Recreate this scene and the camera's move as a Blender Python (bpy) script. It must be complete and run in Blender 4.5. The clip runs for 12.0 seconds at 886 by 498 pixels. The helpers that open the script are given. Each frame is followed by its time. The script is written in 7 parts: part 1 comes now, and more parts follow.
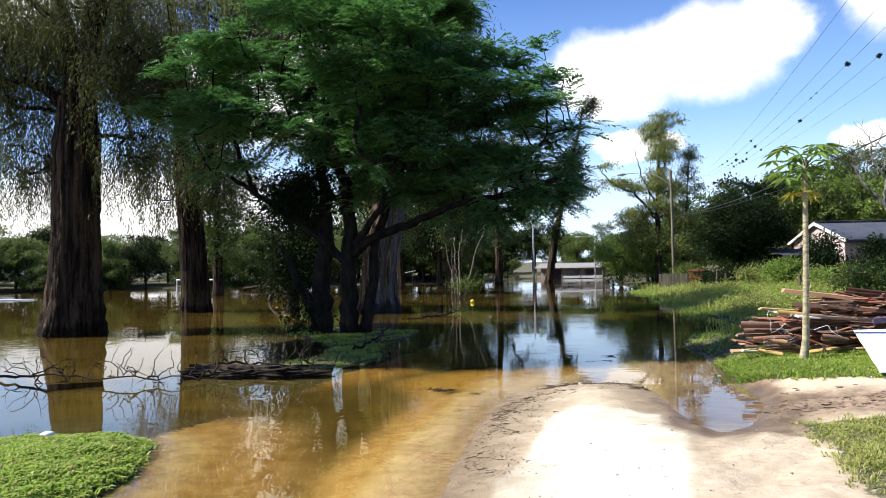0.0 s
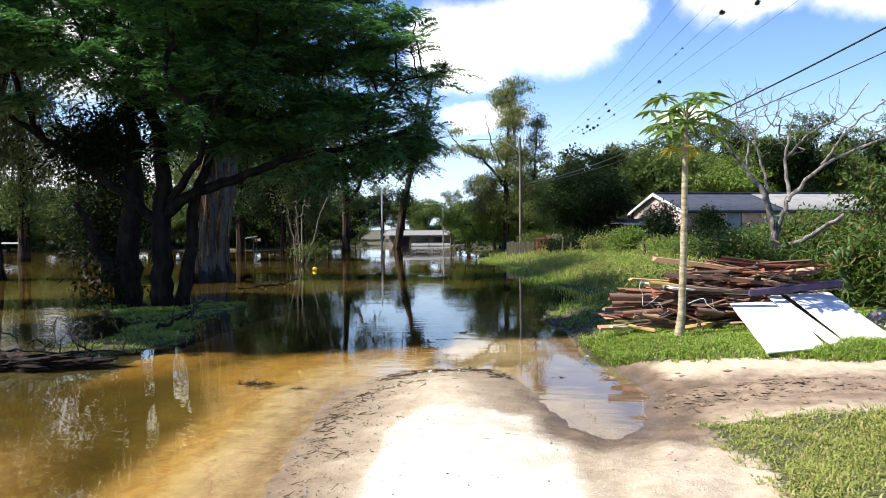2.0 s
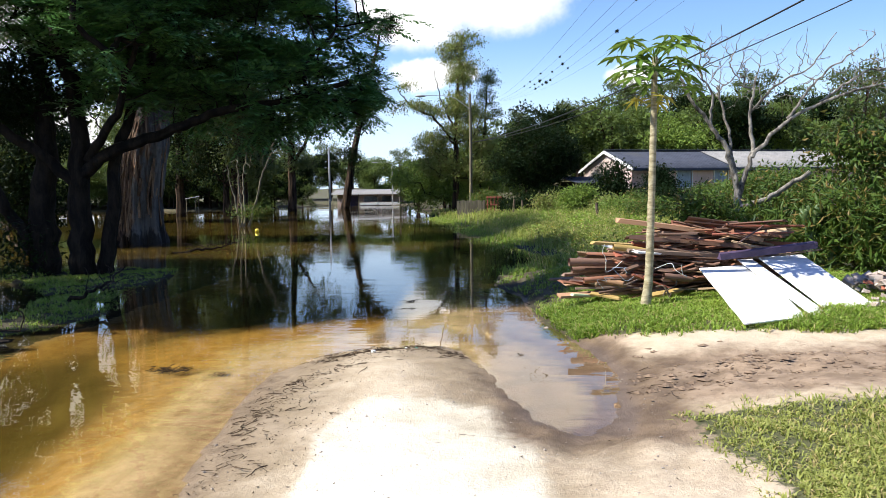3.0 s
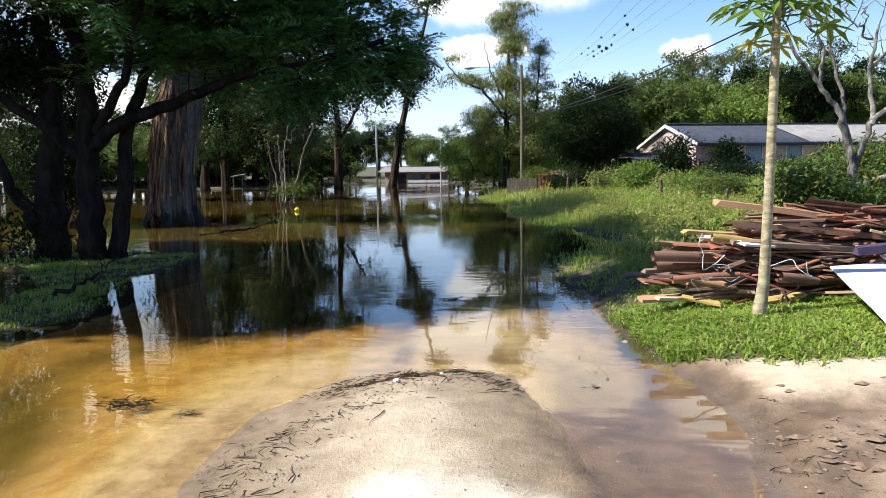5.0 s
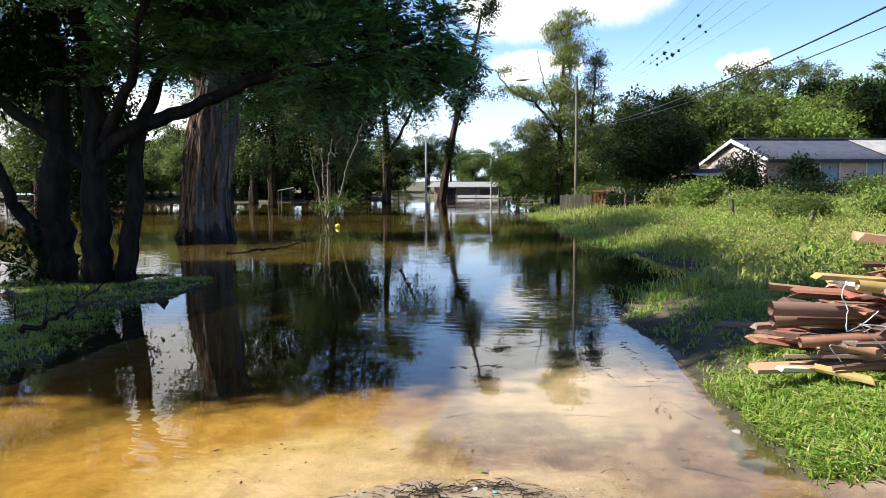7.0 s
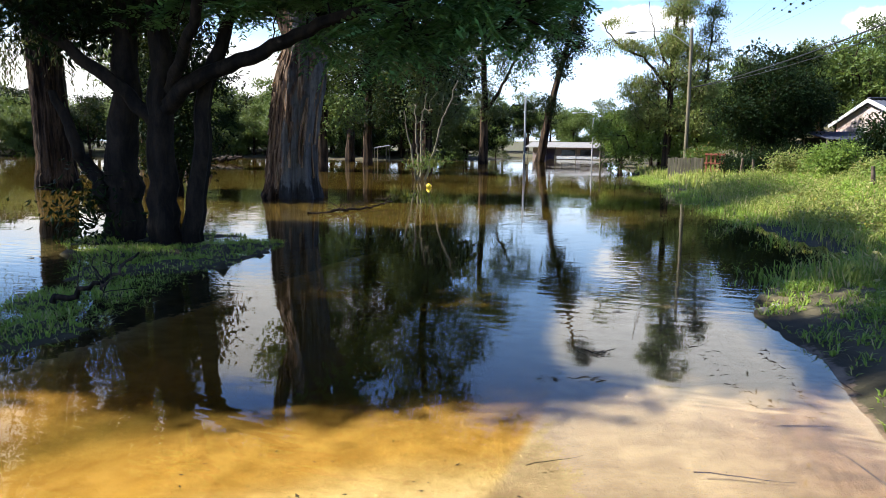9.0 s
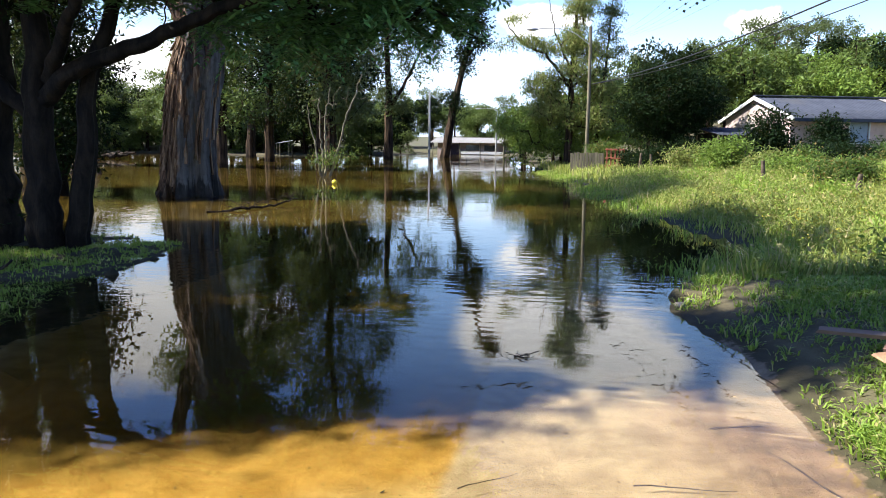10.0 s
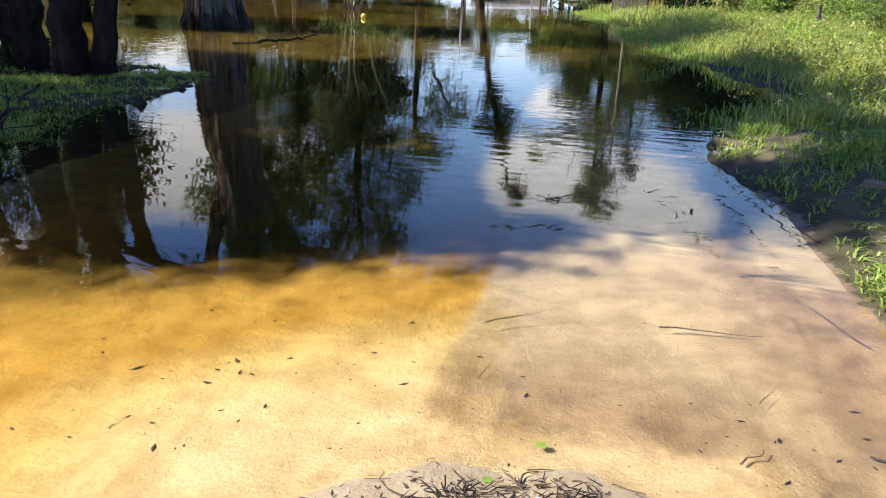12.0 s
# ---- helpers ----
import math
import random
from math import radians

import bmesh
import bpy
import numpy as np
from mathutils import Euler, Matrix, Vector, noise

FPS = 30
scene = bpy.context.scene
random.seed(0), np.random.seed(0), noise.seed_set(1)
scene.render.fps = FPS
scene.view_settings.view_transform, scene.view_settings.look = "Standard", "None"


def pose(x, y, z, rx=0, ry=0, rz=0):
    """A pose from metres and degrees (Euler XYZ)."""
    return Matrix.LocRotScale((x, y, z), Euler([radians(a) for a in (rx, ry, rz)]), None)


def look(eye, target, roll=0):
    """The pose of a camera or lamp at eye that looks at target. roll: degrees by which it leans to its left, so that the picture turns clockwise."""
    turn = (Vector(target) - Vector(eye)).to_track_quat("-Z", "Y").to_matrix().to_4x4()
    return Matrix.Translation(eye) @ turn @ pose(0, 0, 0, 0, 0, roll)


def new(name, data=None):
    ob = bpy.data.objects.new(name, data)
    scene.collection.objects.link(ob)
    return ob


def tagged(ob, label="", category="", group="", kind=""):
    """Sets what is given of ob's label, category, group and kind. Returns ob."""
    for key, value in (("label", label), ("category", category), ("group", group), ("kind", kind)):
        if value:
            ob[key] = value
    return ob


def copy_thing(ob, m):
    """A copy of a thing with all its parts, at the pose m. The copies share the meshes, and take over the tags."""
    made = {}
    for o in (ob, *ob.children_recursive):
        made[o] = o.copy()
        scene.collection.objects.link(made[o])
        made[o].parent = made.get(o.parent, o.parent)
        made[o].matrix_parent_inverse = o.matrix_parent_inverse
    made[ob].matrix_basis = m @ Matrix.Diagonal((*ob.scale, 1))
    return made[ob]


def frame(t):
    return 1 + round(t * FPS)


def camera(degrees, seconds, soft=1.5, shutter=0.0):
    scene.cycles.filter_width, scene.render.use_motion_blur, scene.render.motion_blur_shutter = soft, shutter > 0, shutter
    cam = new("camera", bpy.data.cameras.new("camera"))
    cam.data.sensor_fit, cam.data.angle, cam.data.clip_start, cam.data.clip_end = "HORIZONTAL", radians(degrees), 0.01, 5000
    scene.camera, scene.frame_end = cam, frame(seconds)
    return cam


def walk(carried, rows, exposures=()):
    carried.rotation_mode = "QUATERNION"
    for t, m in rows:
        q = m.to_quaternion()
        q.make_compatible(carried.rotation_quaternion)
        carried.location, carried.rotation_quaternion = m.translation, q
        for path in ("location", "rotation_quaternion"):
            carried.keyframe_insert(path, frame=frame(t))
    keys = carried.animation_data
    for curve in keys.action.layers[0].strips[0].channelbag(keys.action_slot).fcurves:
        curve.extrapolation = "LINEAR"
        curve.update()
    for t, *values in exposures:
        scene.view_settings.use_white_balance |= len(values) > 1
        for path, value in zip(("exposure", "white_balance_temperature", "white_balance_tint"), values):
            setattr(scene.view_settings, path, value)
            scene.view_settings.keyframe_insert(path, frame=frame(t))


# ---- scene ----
cam = camera(62.0, 12.0, soft=0.7)
PATH = [
    (0, (2.271, 2.012, 1.548), (1.655, 3.914, 1.602), -1.1),
    (0.5, (2.166, 2.452, 1.546), (1.619, 4.375, 1.519), -3.4),
    (1, (2.125, 2.992, 1.534), (1.577, 4.915, 1.507), -0.9),
    (1.5, (2.008, 3.474, 1.51), (1.62, 5.436, 1.536), 0.7),
    (2, (1.973, 3.924, 1.479), (1.754, 5.912, 1.439), -0.4),
    (2.5, (1.983, 4.42, 1.487), (1.817, 6.411, 1.395), 0.0),
    (3, (1.935, 4.839, 1.498), (1.85, 6.832, 1.345), -0.7),
    (3.5, (1.925, 5.334, 1.48), (1.723, 7.321, 1.384), 0.4),
    (3.7, (1.903, 5.498, 1.466), (1.683, 7.483, 1.364), 0.9),
    (5.5, (1.857, 7.074, 1.469), (1.623, 9.046, 1.231), -1.6),
    (6, (1.835, 7.531, 1.461), (1.556, 9.497, 1.219), -1.8),
    (6.5, (1.781, 7.929, 1.484), (1.441, 9.893, 1.321), -0.6),
    (8.3, (1.643, 9.177, 1.499), (1.281, 11.133, 1.293), 0.2),
    (8.5, (1.62, 9.313, 1.488), (1.231, 11.263, 1.273), 0.5),
    (9, (1.543, 9.634, 1.477), (0.943, 11.521, 1.198), 0.7),
    (9.5, (1.442, 9.829, 1.451), (1.111, 11.788, 1.215), 0.8),
    (10, (1.39, 9.932, 1.469), (1.037, 11.88, 1.181), 0.7),
    (10.5, (1.377, 9.966, 1.477), (1.11, 11.927, 1.193), 1.3),
    (11, (1.383, 9.992, 1.465), (1.073, 11.934, 1.102), 1.9),
    (11.5, (1.381, 9.969, 1.438), (1.074, 11.858, 0.856), 2.1),
    (12, (1.347, 9.986, 1.414), (0.955, 11.82, 0.718), 2.3),
]
walk(cam, [(t, look(eye, target, roll)) for t, eye, target, roll in PATH],
     exposures=[(0, 1.0), (2.0, 1.0), (3.5, 0.88), (6.0, 1.05), (8.5, 1.35), (10.5, 1.5), (12, 1.45)])

# ---------------------------------------------------------------- world, sun
SUN_EL, SUN_AZ = radians(48), radians(-103)          # azimuth from +y towards +x
sun_way = Vector((math.sin(SUN_AZ) * math.cos(SUN_EL), math.cos(SUN_AZ) * math.cos(SUN_EL), math.sin(SUN_EL)))


class Nodes:
    """A small writer of node trees."""

    def __init__(self, tree):
        self.tree = tree
        tree.nodes.clear()

    def add(self, kind, props=None, **sockets):
        n = self.tree.nodes.new(kind)
        for key, value in (props or {}).items():
            setattr(n, key, value)
        for key, value in sockets.items():
            self.put(n, key, value)
        return n

    def put(self, n, key, value):
        key = key.replace("_", " ")
        sock = n.inputs[int(key[1:])] if key[0] == "i" and key[1:].isdigit() else n.inputs[key]
        if isinstance(value, bpy.types.NodeSocket):
            self.tree.links.new(value, sock)
        elif isinstance(value, bpy.types.Node):
            self.tree.links.new(value.outputs[0], sock)
        else:
            if isinstance(value, tuple) and len(value) == 3 and sock.type == "RGBA":
                value = (*value, 1)
            sock.default_value = value

    def math(self, op, a, b=0.0, c=0.0, clamp=False):
        return self.add("ShaderNodeMath", {"operation": op, "use_clamp": clamp}, i0=a, i1=b, i2=c)

    def vec(self, op, a, b=(0, 0, 0)):
        n = self.add("ShaderNodeVectorMath", {"operation": op}, i0=a, i1=b)
        return n.outputs["Value"] if op in ("DISTANCE", "LENGTH", "DOT_PRODUCT") else n.outputs[0]

    def noise(self, vector, scale, detail=4.0, rough=0.55, dist=0.0):
        return self.add("ShaderNodeTexNoise", None, Vector=vector, Scale=scale, Detail=detail, Roughness=rough, Distortion=dist)

    def ramp(self, fac, *stops, mode="LINEAR"):
        n = self.add("ShaderNodeValToRGB", None, Fac=fac)
        n.color_ramp.interpolation = mode
        el = n.color_ramp.elements
        while len(el) < len(stops):
            el.new(0.5)
        for e, (p, c) in zip(el, stops):
            e.position = p
            e.color = (c, c, c, 1) if isinstance(c, (int, float)) else (*c, 1)
        return n.outputs["Color"]

    def mix(self, fac, a, b, blend="MIX"):
        n = self.add("ShaderNodeMix", {"data_type": "RGBA", "blend_type": blend})
        for i, v in ((0, fac), (6, a), (7, b)):
            self.put(n, "i%d" % i, v)
        return n.outputs[2]

    def range(self, v, a, b, c=0.0, d=1.0, smooth=True):
        n = self.add("ShaderNodeMapRange", {"interpolation_type": "SMOOTHSTEP" if smooth else "LINEAR"})
        for i, w in enumerate((v, a, b, c, d)):
            self.put(n, "i%d" % i, w)
        return n.outputs[0]


world = bpy.data.worlds.new("sky")
scene.world = world
world.use_nodes = True
N = Nodes(world.node_tree)
sky = N.add("ShaderNodeTexSky", {"sky_type": "NISHITA", "sun_disc": False, "sun_elevation": SUN_EL, "sun_rotation": SUN_AZ % (2 * math.pi),
                                 "air_density": 1.0, "dust_density": 0.4, "ozone_density": 2.5})
co = N.add("ShaderNodeTexCoord").outputs["Generated"]
xyz = N.add("ShaderNodeSeparateXYZ", None, Vector=co)
azim = N.math("MULTIPLY", N.math("ARCTAN2", xyz.outputs[0], xyz.outputs[1]), 57.2958)
elev = N.math("MULTIPLY", N.math("ARCSINE", xyz.outputs[2]), 57.2958)
flat = N.add("ShaderNodeCombineXYZ", None, X=azim, Y=elev, Z=0.0)
wob = N.vec("MULTIPLY", N.vec("SUBTRACT", N.noise(flat, 0.16, 5.0, 0.6).outputs["Color"], (0.5, 0.5, 0.5)), (5.5, 4.0, 0))
flatw = N.vec("ADD", flat, wob)


def cloud_lobe(a, e, ra, re):
    """How far a direction lies inside one billow: 1 in its middle, 0 at its rim."""
    p = N.vec("MULTIPLY", N.vec("SUBTRACT", flatw, (a, e, 0)), (1 / ra, 1 / re, 0))
    return N.math("SUBTRACT", 1.0, N.vec("LENGTH", p))


CLOUDS = ((-4.4, 14.2, 5.4, 3.8), (2.0, 15.4, 6.3, 4.0), (6.0, 16.6, 3.8, 3.0), (-4.2, 8.8, 3.2, 1.4), (-1.2, 9.3, 2.4, 1.0), (16.2, 17.4, 5.6, 3.4), (25.0, 16.5, 6.0, 3.0),
          (-38, 4, 18, 4.0), (-30, 14, 10, 5), (-50, 22, 14, 7), (12.0, 8.6, 2.5, 1.0))
cover = None
for lobe in CLOUDS:
    v = cloud_lobe(*lobe)
    cover = v if cover is None else N.math("SMOOTH_MAX", cover, v, 0.15)
big = N.noise(co, 2.2, 6.0, 0.6, 0.3).outputs["Fac"]
away = N.range(N.math("ABSOLUTE", N.math("SUBTRACT", azim, 0.0)), 22.0, 50.0)
high = N.range(elev, 24.0, 36.0)
other = N.math("MULTIPLY", N.range(big, 0.55, 0.68), N.math("MAXIMUM", away, N.math("MULTIPLY", high, 0.35)))
near = N.range(cover, -0.06, 0.40)
dens = N.math("MAXIMUM", near, N.math("MULTIPLY", other, 0.35))
shade = N.range(N.noise(flat, 0.22, 5.0).outputs["Fac"], 0.3, 0.7, 0.82, 1.0)
front = N.range(N.math("ABSOLUTE", N.math("SUBTRACT", azim, 3.0)), 16.0, 30.0, 1.02, 0.8)
cloud_col = N.vec("MULTIPLY", N.mix(shade, (9.6, 10.0, 10.8), (12.8, 12.7, 12.5)), N.add("ShaderNodeCombineXYZ", None, X=front, Y=front, Z=front).outputs[0])
haze = N.range(elev, 0.0, 28.0, 0.82, 0.0)
base = N.mix(haze, N.mix(1.0, sky.outputs[0], (0.50, 0.76, 1.42), "MULTIPLY"), (5.3, 8.9, 13.4))
base = N.mix(N.range(elev, 1.0, 12.0, 0.66, 0.0), base, (11.0, 12.4, 13.6))
col = N.mix(dens, base, cloud_col)
bg = N.add("ShaderNodeBackground", None, Color=col, Strength=0.058)
N.add("ShaderNodeOutputWorld", None, Surface=bg.outputs[0])

sun = new("sun", bpy.data.lights.new("sun", "SUN"))
sun.data.energy, sun.data.angle, sun.data.color = 5.0, radians(0.55), (1.0, 0.97, 0.91)
sun.matrix_world = look(sun_way * 60, (0, 0, 0))


# ---------------------------------------------------------------- materials
def material(name):
    m = bpy.data.materials.new(name)
    m.use_nodes = True
    n = Nodes(m.node_tree)
    n.out = n.add("ShaderNodeOutputMaterial")
    return m, n


def finish(n, shader, bump=None, height=0.02, strength=0.5):
    if bump is not None:
        b = n.add("ShaderNodeBump", None, Height=bump, Strength=strength, Distance=height)
        n.put(shader, "Normal", b.outputs[0])
    n.put(n.out, "Surface", shader.outputs[0])


def leaf_material(name, dark, light, dry=None, gloss=0.5, through_light=0.32, glow=(0.28, 0.33, 0.06), sheen=0.22):
    m, n = material(name)
    isl = n.add("ShaderNodeNewGeometry").outputs["Random Per Island"]
    obj = n.add("ShaderNodeTexCoord").outputs["Object"]
    big = n.noise(obj, 0.6, 3.0).outputs["Fac"]
    c = n.mix(isl, dark, light)
    c = n.mix(n.range(big, 0.35, 0.65), c, n.mix(0.5, c, light))
    if dry:
        c = n.mix(n.range(isl, 0.86, 0.90), c, dry)
    p = n.add("ShaderNodeBsdfPrincipled", None, Base_Color=c, Roughness=gloss)
    n.put(p, "Specular_IOR_Level", sheen)
    t = n.add("ShaderNodeBsdfTranslucent", None, Color=n.mix(0.5, c, glow))
    s = n.add("ShaderNodeMixShader", None, i0=through_light, i1=p.outputs[0], i2=t.outputs[0])
    n.put(n.out, "Surface", s.outputs[0])
    return m


def bark_material(name, dark, light, scale=6.0, stretch=0.18, relief=0.04, patches=None, edge=(0.32, 0.68)):
    m, n = material(name)
    obj = n.add("ShaderNodeTexCoord").outputs["Object"]
    v = n.vec("MULTIPLY", obj, (1, 1, stretch))
    a = n.noise(v, scale, 7.0, 0.62, 0.4).outputs["Fac"]
    b = n.noise(obj, 0.9, 4.0).outputs["Fac"]
    c = n.mix(n.range(a, *edge), dark, light)
    if patches:
        c = n.mix(n.math("MULTIPLY", n.range(b, 0.46, 0.60), 0.9), c, patches)
    c = n.mix(n.range(n.noise(obj, 22.0, 3.0).outputs["Fac"], 0.45, 0.75, 0.0, 0.35), c, dark)
    level = n.add("ShaderNodeSeparateXYZ", None, Vector=n.add("ShaderNodeNewGeometry").outputs["Position"]).outputs[2]
    soaked = n.range(n.math("ADD", level, n.math("MULTIPLY", n.math("SUBTRACT", a, 0.5), 0.5)), 0.32, 0.16, 0.0, 0.75)
    c = n.mix(soaked, c, n.mix(1.0, c, (0.28, 0.26, 0.24), "MULTIPLY"))
    p = n.add("ShaderNodeBsdfPrincipled", None, Base_Color=c, Roughness=0.9)
    n.put(p, "Specular_IOR_Level", 0.15)
    finish(n, p, a, relief, 0.9)
    return m


def gum_material():
    """Shredded brown strips over smooth grey wood, laid bare mostly on one side; that grey is darkened in place of
    shade.
    """
    m, n = material("peeling_gum_bark")
    obj = n.add("ShaderNodeTexCoord").outputs["Object"]
    x = n.add("ShaderNodeSeparateXYZ", None, Vector=obj).outputs[0]
    strips = n.noise(n.vec("MULTIPLY", obj, (1, 1, 0.06)), 8.0, 6.0, 0.62, 0.5).outputs["Fac"]
    wide = n.noise(n.vec("MULTIPLY", obj, (1, 1, 0.3)), 1.3, 4.0, 0.55).outputs["Fac"]
    bark = n.ramp(strips, (0.36, (0.012, 0.008, 0.006)), (0.47, (0.075, 0.044, 0.028)), (0.56, (0.19, 0.115, 0.07)), (0.66, (0.31, 0.23, 0.165)))
    bare = n.mix(n.range(strips, 0.35, 0.65), (0.060, 0.058, 0.055), (0.125, 0.122, 0.116))
    bare = n.mix(n.range(n.noise(obj, 6.0, 5.0, 0.6).outputs["Fac"], 0.5, 0.72, 0.0, 0.5), bare, (0.032, 0.025, 0.02))
    peeled = n.range(n.math("ADD", wide, n.math("MULTIPLY", x, 0.20)), 0.52, 0.58)
    c = n.mix(peeled, bark, bare)
    level = n.add("ShaderNodeSeparateXYZ", None, Vector=n.add("ShaderNodeNewGeometry").outputs["Position"]).outputs[2]
    soaked = n.range(n.math("ADD", level, n.math("MULTIPLY", n.math("SUBTRACT", strips, 0.5), 1.6)), 0.55, 0.25, 0.0, 0.85)
    c = n.mix(soaked, c, n.mix(1.0, c, (0.22, 0.20, 0.18), "MULTIPLY"))
    p = n.add("ShaderNodeBsdfPrincipled", None, Base_Color=c, Roughness=0.85)
    n.put(p, "Specular_IOR_Level", 0.2)
    finish(n, p, n.math("MULTIPLY", strips, n.range(peeled, 0.0, 1.0, 1.0, 0.25)), 0.12, 0.9)
    return m


def plain_material(name, a, b, scale=4.0, rough=0.7, metal=0.0, relief=0.004, dirt=None, stretch=(1, 1, 1), by_object=0.0):
    """Paint, timber, concrete: two tones in grain, stains at a larger scale, a little relief."""
    m, n = material(name)
    obj = n.add("ShaderNodeTexCoord").outputs["Object"]
    g = n.noise(n.vec("MULTIPLY", obj, stretch), scale, 6.0, 0.6).outputs["Fac"]
    c = n.mix(n.range(g, 0.3, 0.7), a, b)
    if dirt:
        st = n.noise(obj, scale * 0.22, 5.0, 0.65).outputs["Fac"]
        c = n.mix(n.range(st, 0.52, 0.72, 0.0, 0.8), c, dirt)
    if by_object:
        rnd = n.add("ShaderNodeObjectInfo").outputs["Random"]
        c = n.mix(by_object, c, n.ramp(rnd, (0.0, (0.075, 0.05, 0.036)), (0.22, (0.26, 0.105, 0.055)), (0.38, (0.44, 0.26, 0.14)), (0.48, (0.21, 0.16, 0.115)),
                                       (0.62, (0.17, 0.10, 0.072)), (0.78, (0.34, 0.09, 0.05)), (0.90, (0.46, 0.33, 0.19)), mode="CONSTANT"))
        c = n.mix(n.range(g, 0.46, 0.78, 0.0, 0.6), c, (0.045, 0.030, 0.022))
        c = n.mix(n.range(n.noise(obj, 2.3, 5.0, 0.7).outputs["Fac"], 0.58, 0.78, 0.0, 0.45), c, (0.36, 0.27, 0.18))
    p = n.add("ShaderNodeBsdfPrincipled", None, Base_Color=c, Roughness=rough, Metallic=metal)
    finish(n, p, g, relief, 0.6)
    return m


def ground_material():
    m, n = material("ground")
    geo = n.add("ShaderNodeNewGeometry")
    pos = geo.outputs["Position"]
    z = n.add("ShaderNodeSeparateXYZ", None, Vector=pos).outputs[2]
    mud = n.add("ShaderNodeAttribute", {"attribute_name": "mud"}).outputs["Fac"]
    fine = n.noise(pos, 60.0, 5.0, 0.7).outputs["Fac"]
    mid = n.noise(pos, 5.0, 6.0, 0.6).outputs["Fac"]
    frayed = n.noise(pos, 13.0, 6.0, 0.7).outputs["Fac"]
    sand = n.add("ShaderNodeAttribute", {"attribute_name": "sand"}).outputs["Fac"]
    sand = n.range(n.math("ADD", sand, n.math("MULTIPLY", n.math("SUBTRACT", frayed, 0.5), 1.3)), 0.36, 0.62)
    mud = n.range(n.math("ADD", mud, n.math("MULTIPLY", n.math("SUBTRACT", frayed, 0.5), 0.8)), 0.15, 0.85)
    wide = n.noise(pos, 0.9, 4.0, 0.55).outputs["Fac"]
    sand_c = n.mix(n.range(mid, 0.3, 0.7), (0.39, 0.31, 0.205), (0.54, 0.45, 0.325))
    sand_c = n.mix(n.range(fine, 0.35, 0.75, 0.0, 0.35), sand_c, (0.30, 0.21, 0.135))
    sand_c = n.mix(n.range(wide, 0.4, 0.65, 0.0, 0.5), sand_c, (0.60, 0.49, 0.36))
    dry = n.add("ShaderNodeAttribute", {"attribute_name": "dry"}).outputs["Fac"]
    dry = n.range(n.math("ADD", dry, n.math("MULTIPLY", n.math("SUBTRACT", frayed, 0.5), 0.7)), 0.3, 0.72)
    sand_c = n.mix(dry, sand_c, n.mix(n.range(mid, 0.3, 0.7), (0.62, 0.55, 0.43), (0.74, 0.68, 0.56)))
    mud_c = n.mix(n.range(mid, 0.35, 0.65), (0.18, 0.125, 0.080), (0.30, 0.218, 0.146))
    sand_c = n.mix(mud, sand_c, mud_c)
    soil = n.mix(n.range(mid, 0.3, 0.7), (0.060, 0.050, 0.026), (0.115, 0.095, 0.048))
    soil = n.mix(n.range(n.noise(pos, 0.12, 3.0).outputs["Fac"], 0.4, 0.6), soil, (0.075, 0.078, 0.032))
    c = n.mix(sand, soil, sand_c)
    # wet rim, then silt darkened by depth in place of light absorbed by water
    # silt combed along the road by wheels and current
    comb = n.noise(n.vec("MULTIPLY", pos, (6.0, 0.55, 1.0)), 1.0, 5.0, 0.6, 0.6).outputs["Fac"]
    sand_dark = n.mix(1.0, c, (0.62, 0.53, 0.38), "MULTIPLY")
    c = n.mix(n.math("MULTIPLY", n.range(comb, 0.48, 0.66, 0.0, 0.6), n.range(z, -0.005, -0.04)), c, sand_dark)
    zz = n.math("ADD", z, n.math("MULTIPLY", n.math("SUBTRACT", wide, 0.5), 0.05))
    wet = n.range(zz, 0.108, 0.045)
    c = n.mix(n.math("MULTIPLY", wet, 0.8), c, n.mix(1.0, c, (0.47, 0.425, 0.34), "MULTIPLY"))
    silt_depth_tint = n.mix(n.range(mid, 0.3, 0.7), (0.20, 0.142, 0.055), (0.30, 0.23, 0.105))
    silt_depth_tint = n.mix(n.range(zz, -0.06, -0.15), silt_depth_tint, n.mix(n.range(mid, 0.3, 0.7), (0.145, 0.077, 0.011), (0.205, 0.118, 0.020)))
    silt_depth_tint = n.mix(mud, silt_depth_tint, n.mix(n.range(mid, 0.3, 0.7), (0.16, 0.122, 0.074), (0.235, 0.182, 0.115)))
    c = n.mix(n.math("MULTIPLY", n.math("MULTIPLY", n.range(zz, -0.015, -0.10), 0.92), sand), c, silt_depth_tint)
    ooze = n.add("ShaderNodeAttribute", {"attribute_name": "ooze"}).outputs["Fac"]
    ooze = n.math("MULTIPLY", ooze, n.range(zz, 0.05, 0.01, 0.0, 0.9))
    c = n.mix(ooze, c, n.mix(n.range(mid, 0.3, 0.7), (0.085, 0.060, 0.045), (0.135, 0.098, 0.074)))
    # deep bed painted as murky water, its swallowed light put into the colour
    murk_tint = n.mix(n.range(wide, 0.35, 0.65), (0.040, 0.027, 0.006), (0.060, 0.042, 0.010))
    c = n.mix(n.range(zz, -0.19, -0.42), c, murk_tint)
    rough = n.range(n.math("MULTIPLY", wet, sand), 0.0, 1.0, 0.97, 0.62)
    p = n.add("ShaderNodeBsdfPrincipled", None, Base_Color=c, Roughness=rough)
    n.put(p, "Specular_IOR_Level", n.range(z, -0.012, 0.01, 0.0, 0.45))
    h = n.math("ADD", n.math("MULTIPLY", fine, 0.35), mid)
    finish(n, p, h, 0.035, 0.75)
    return m


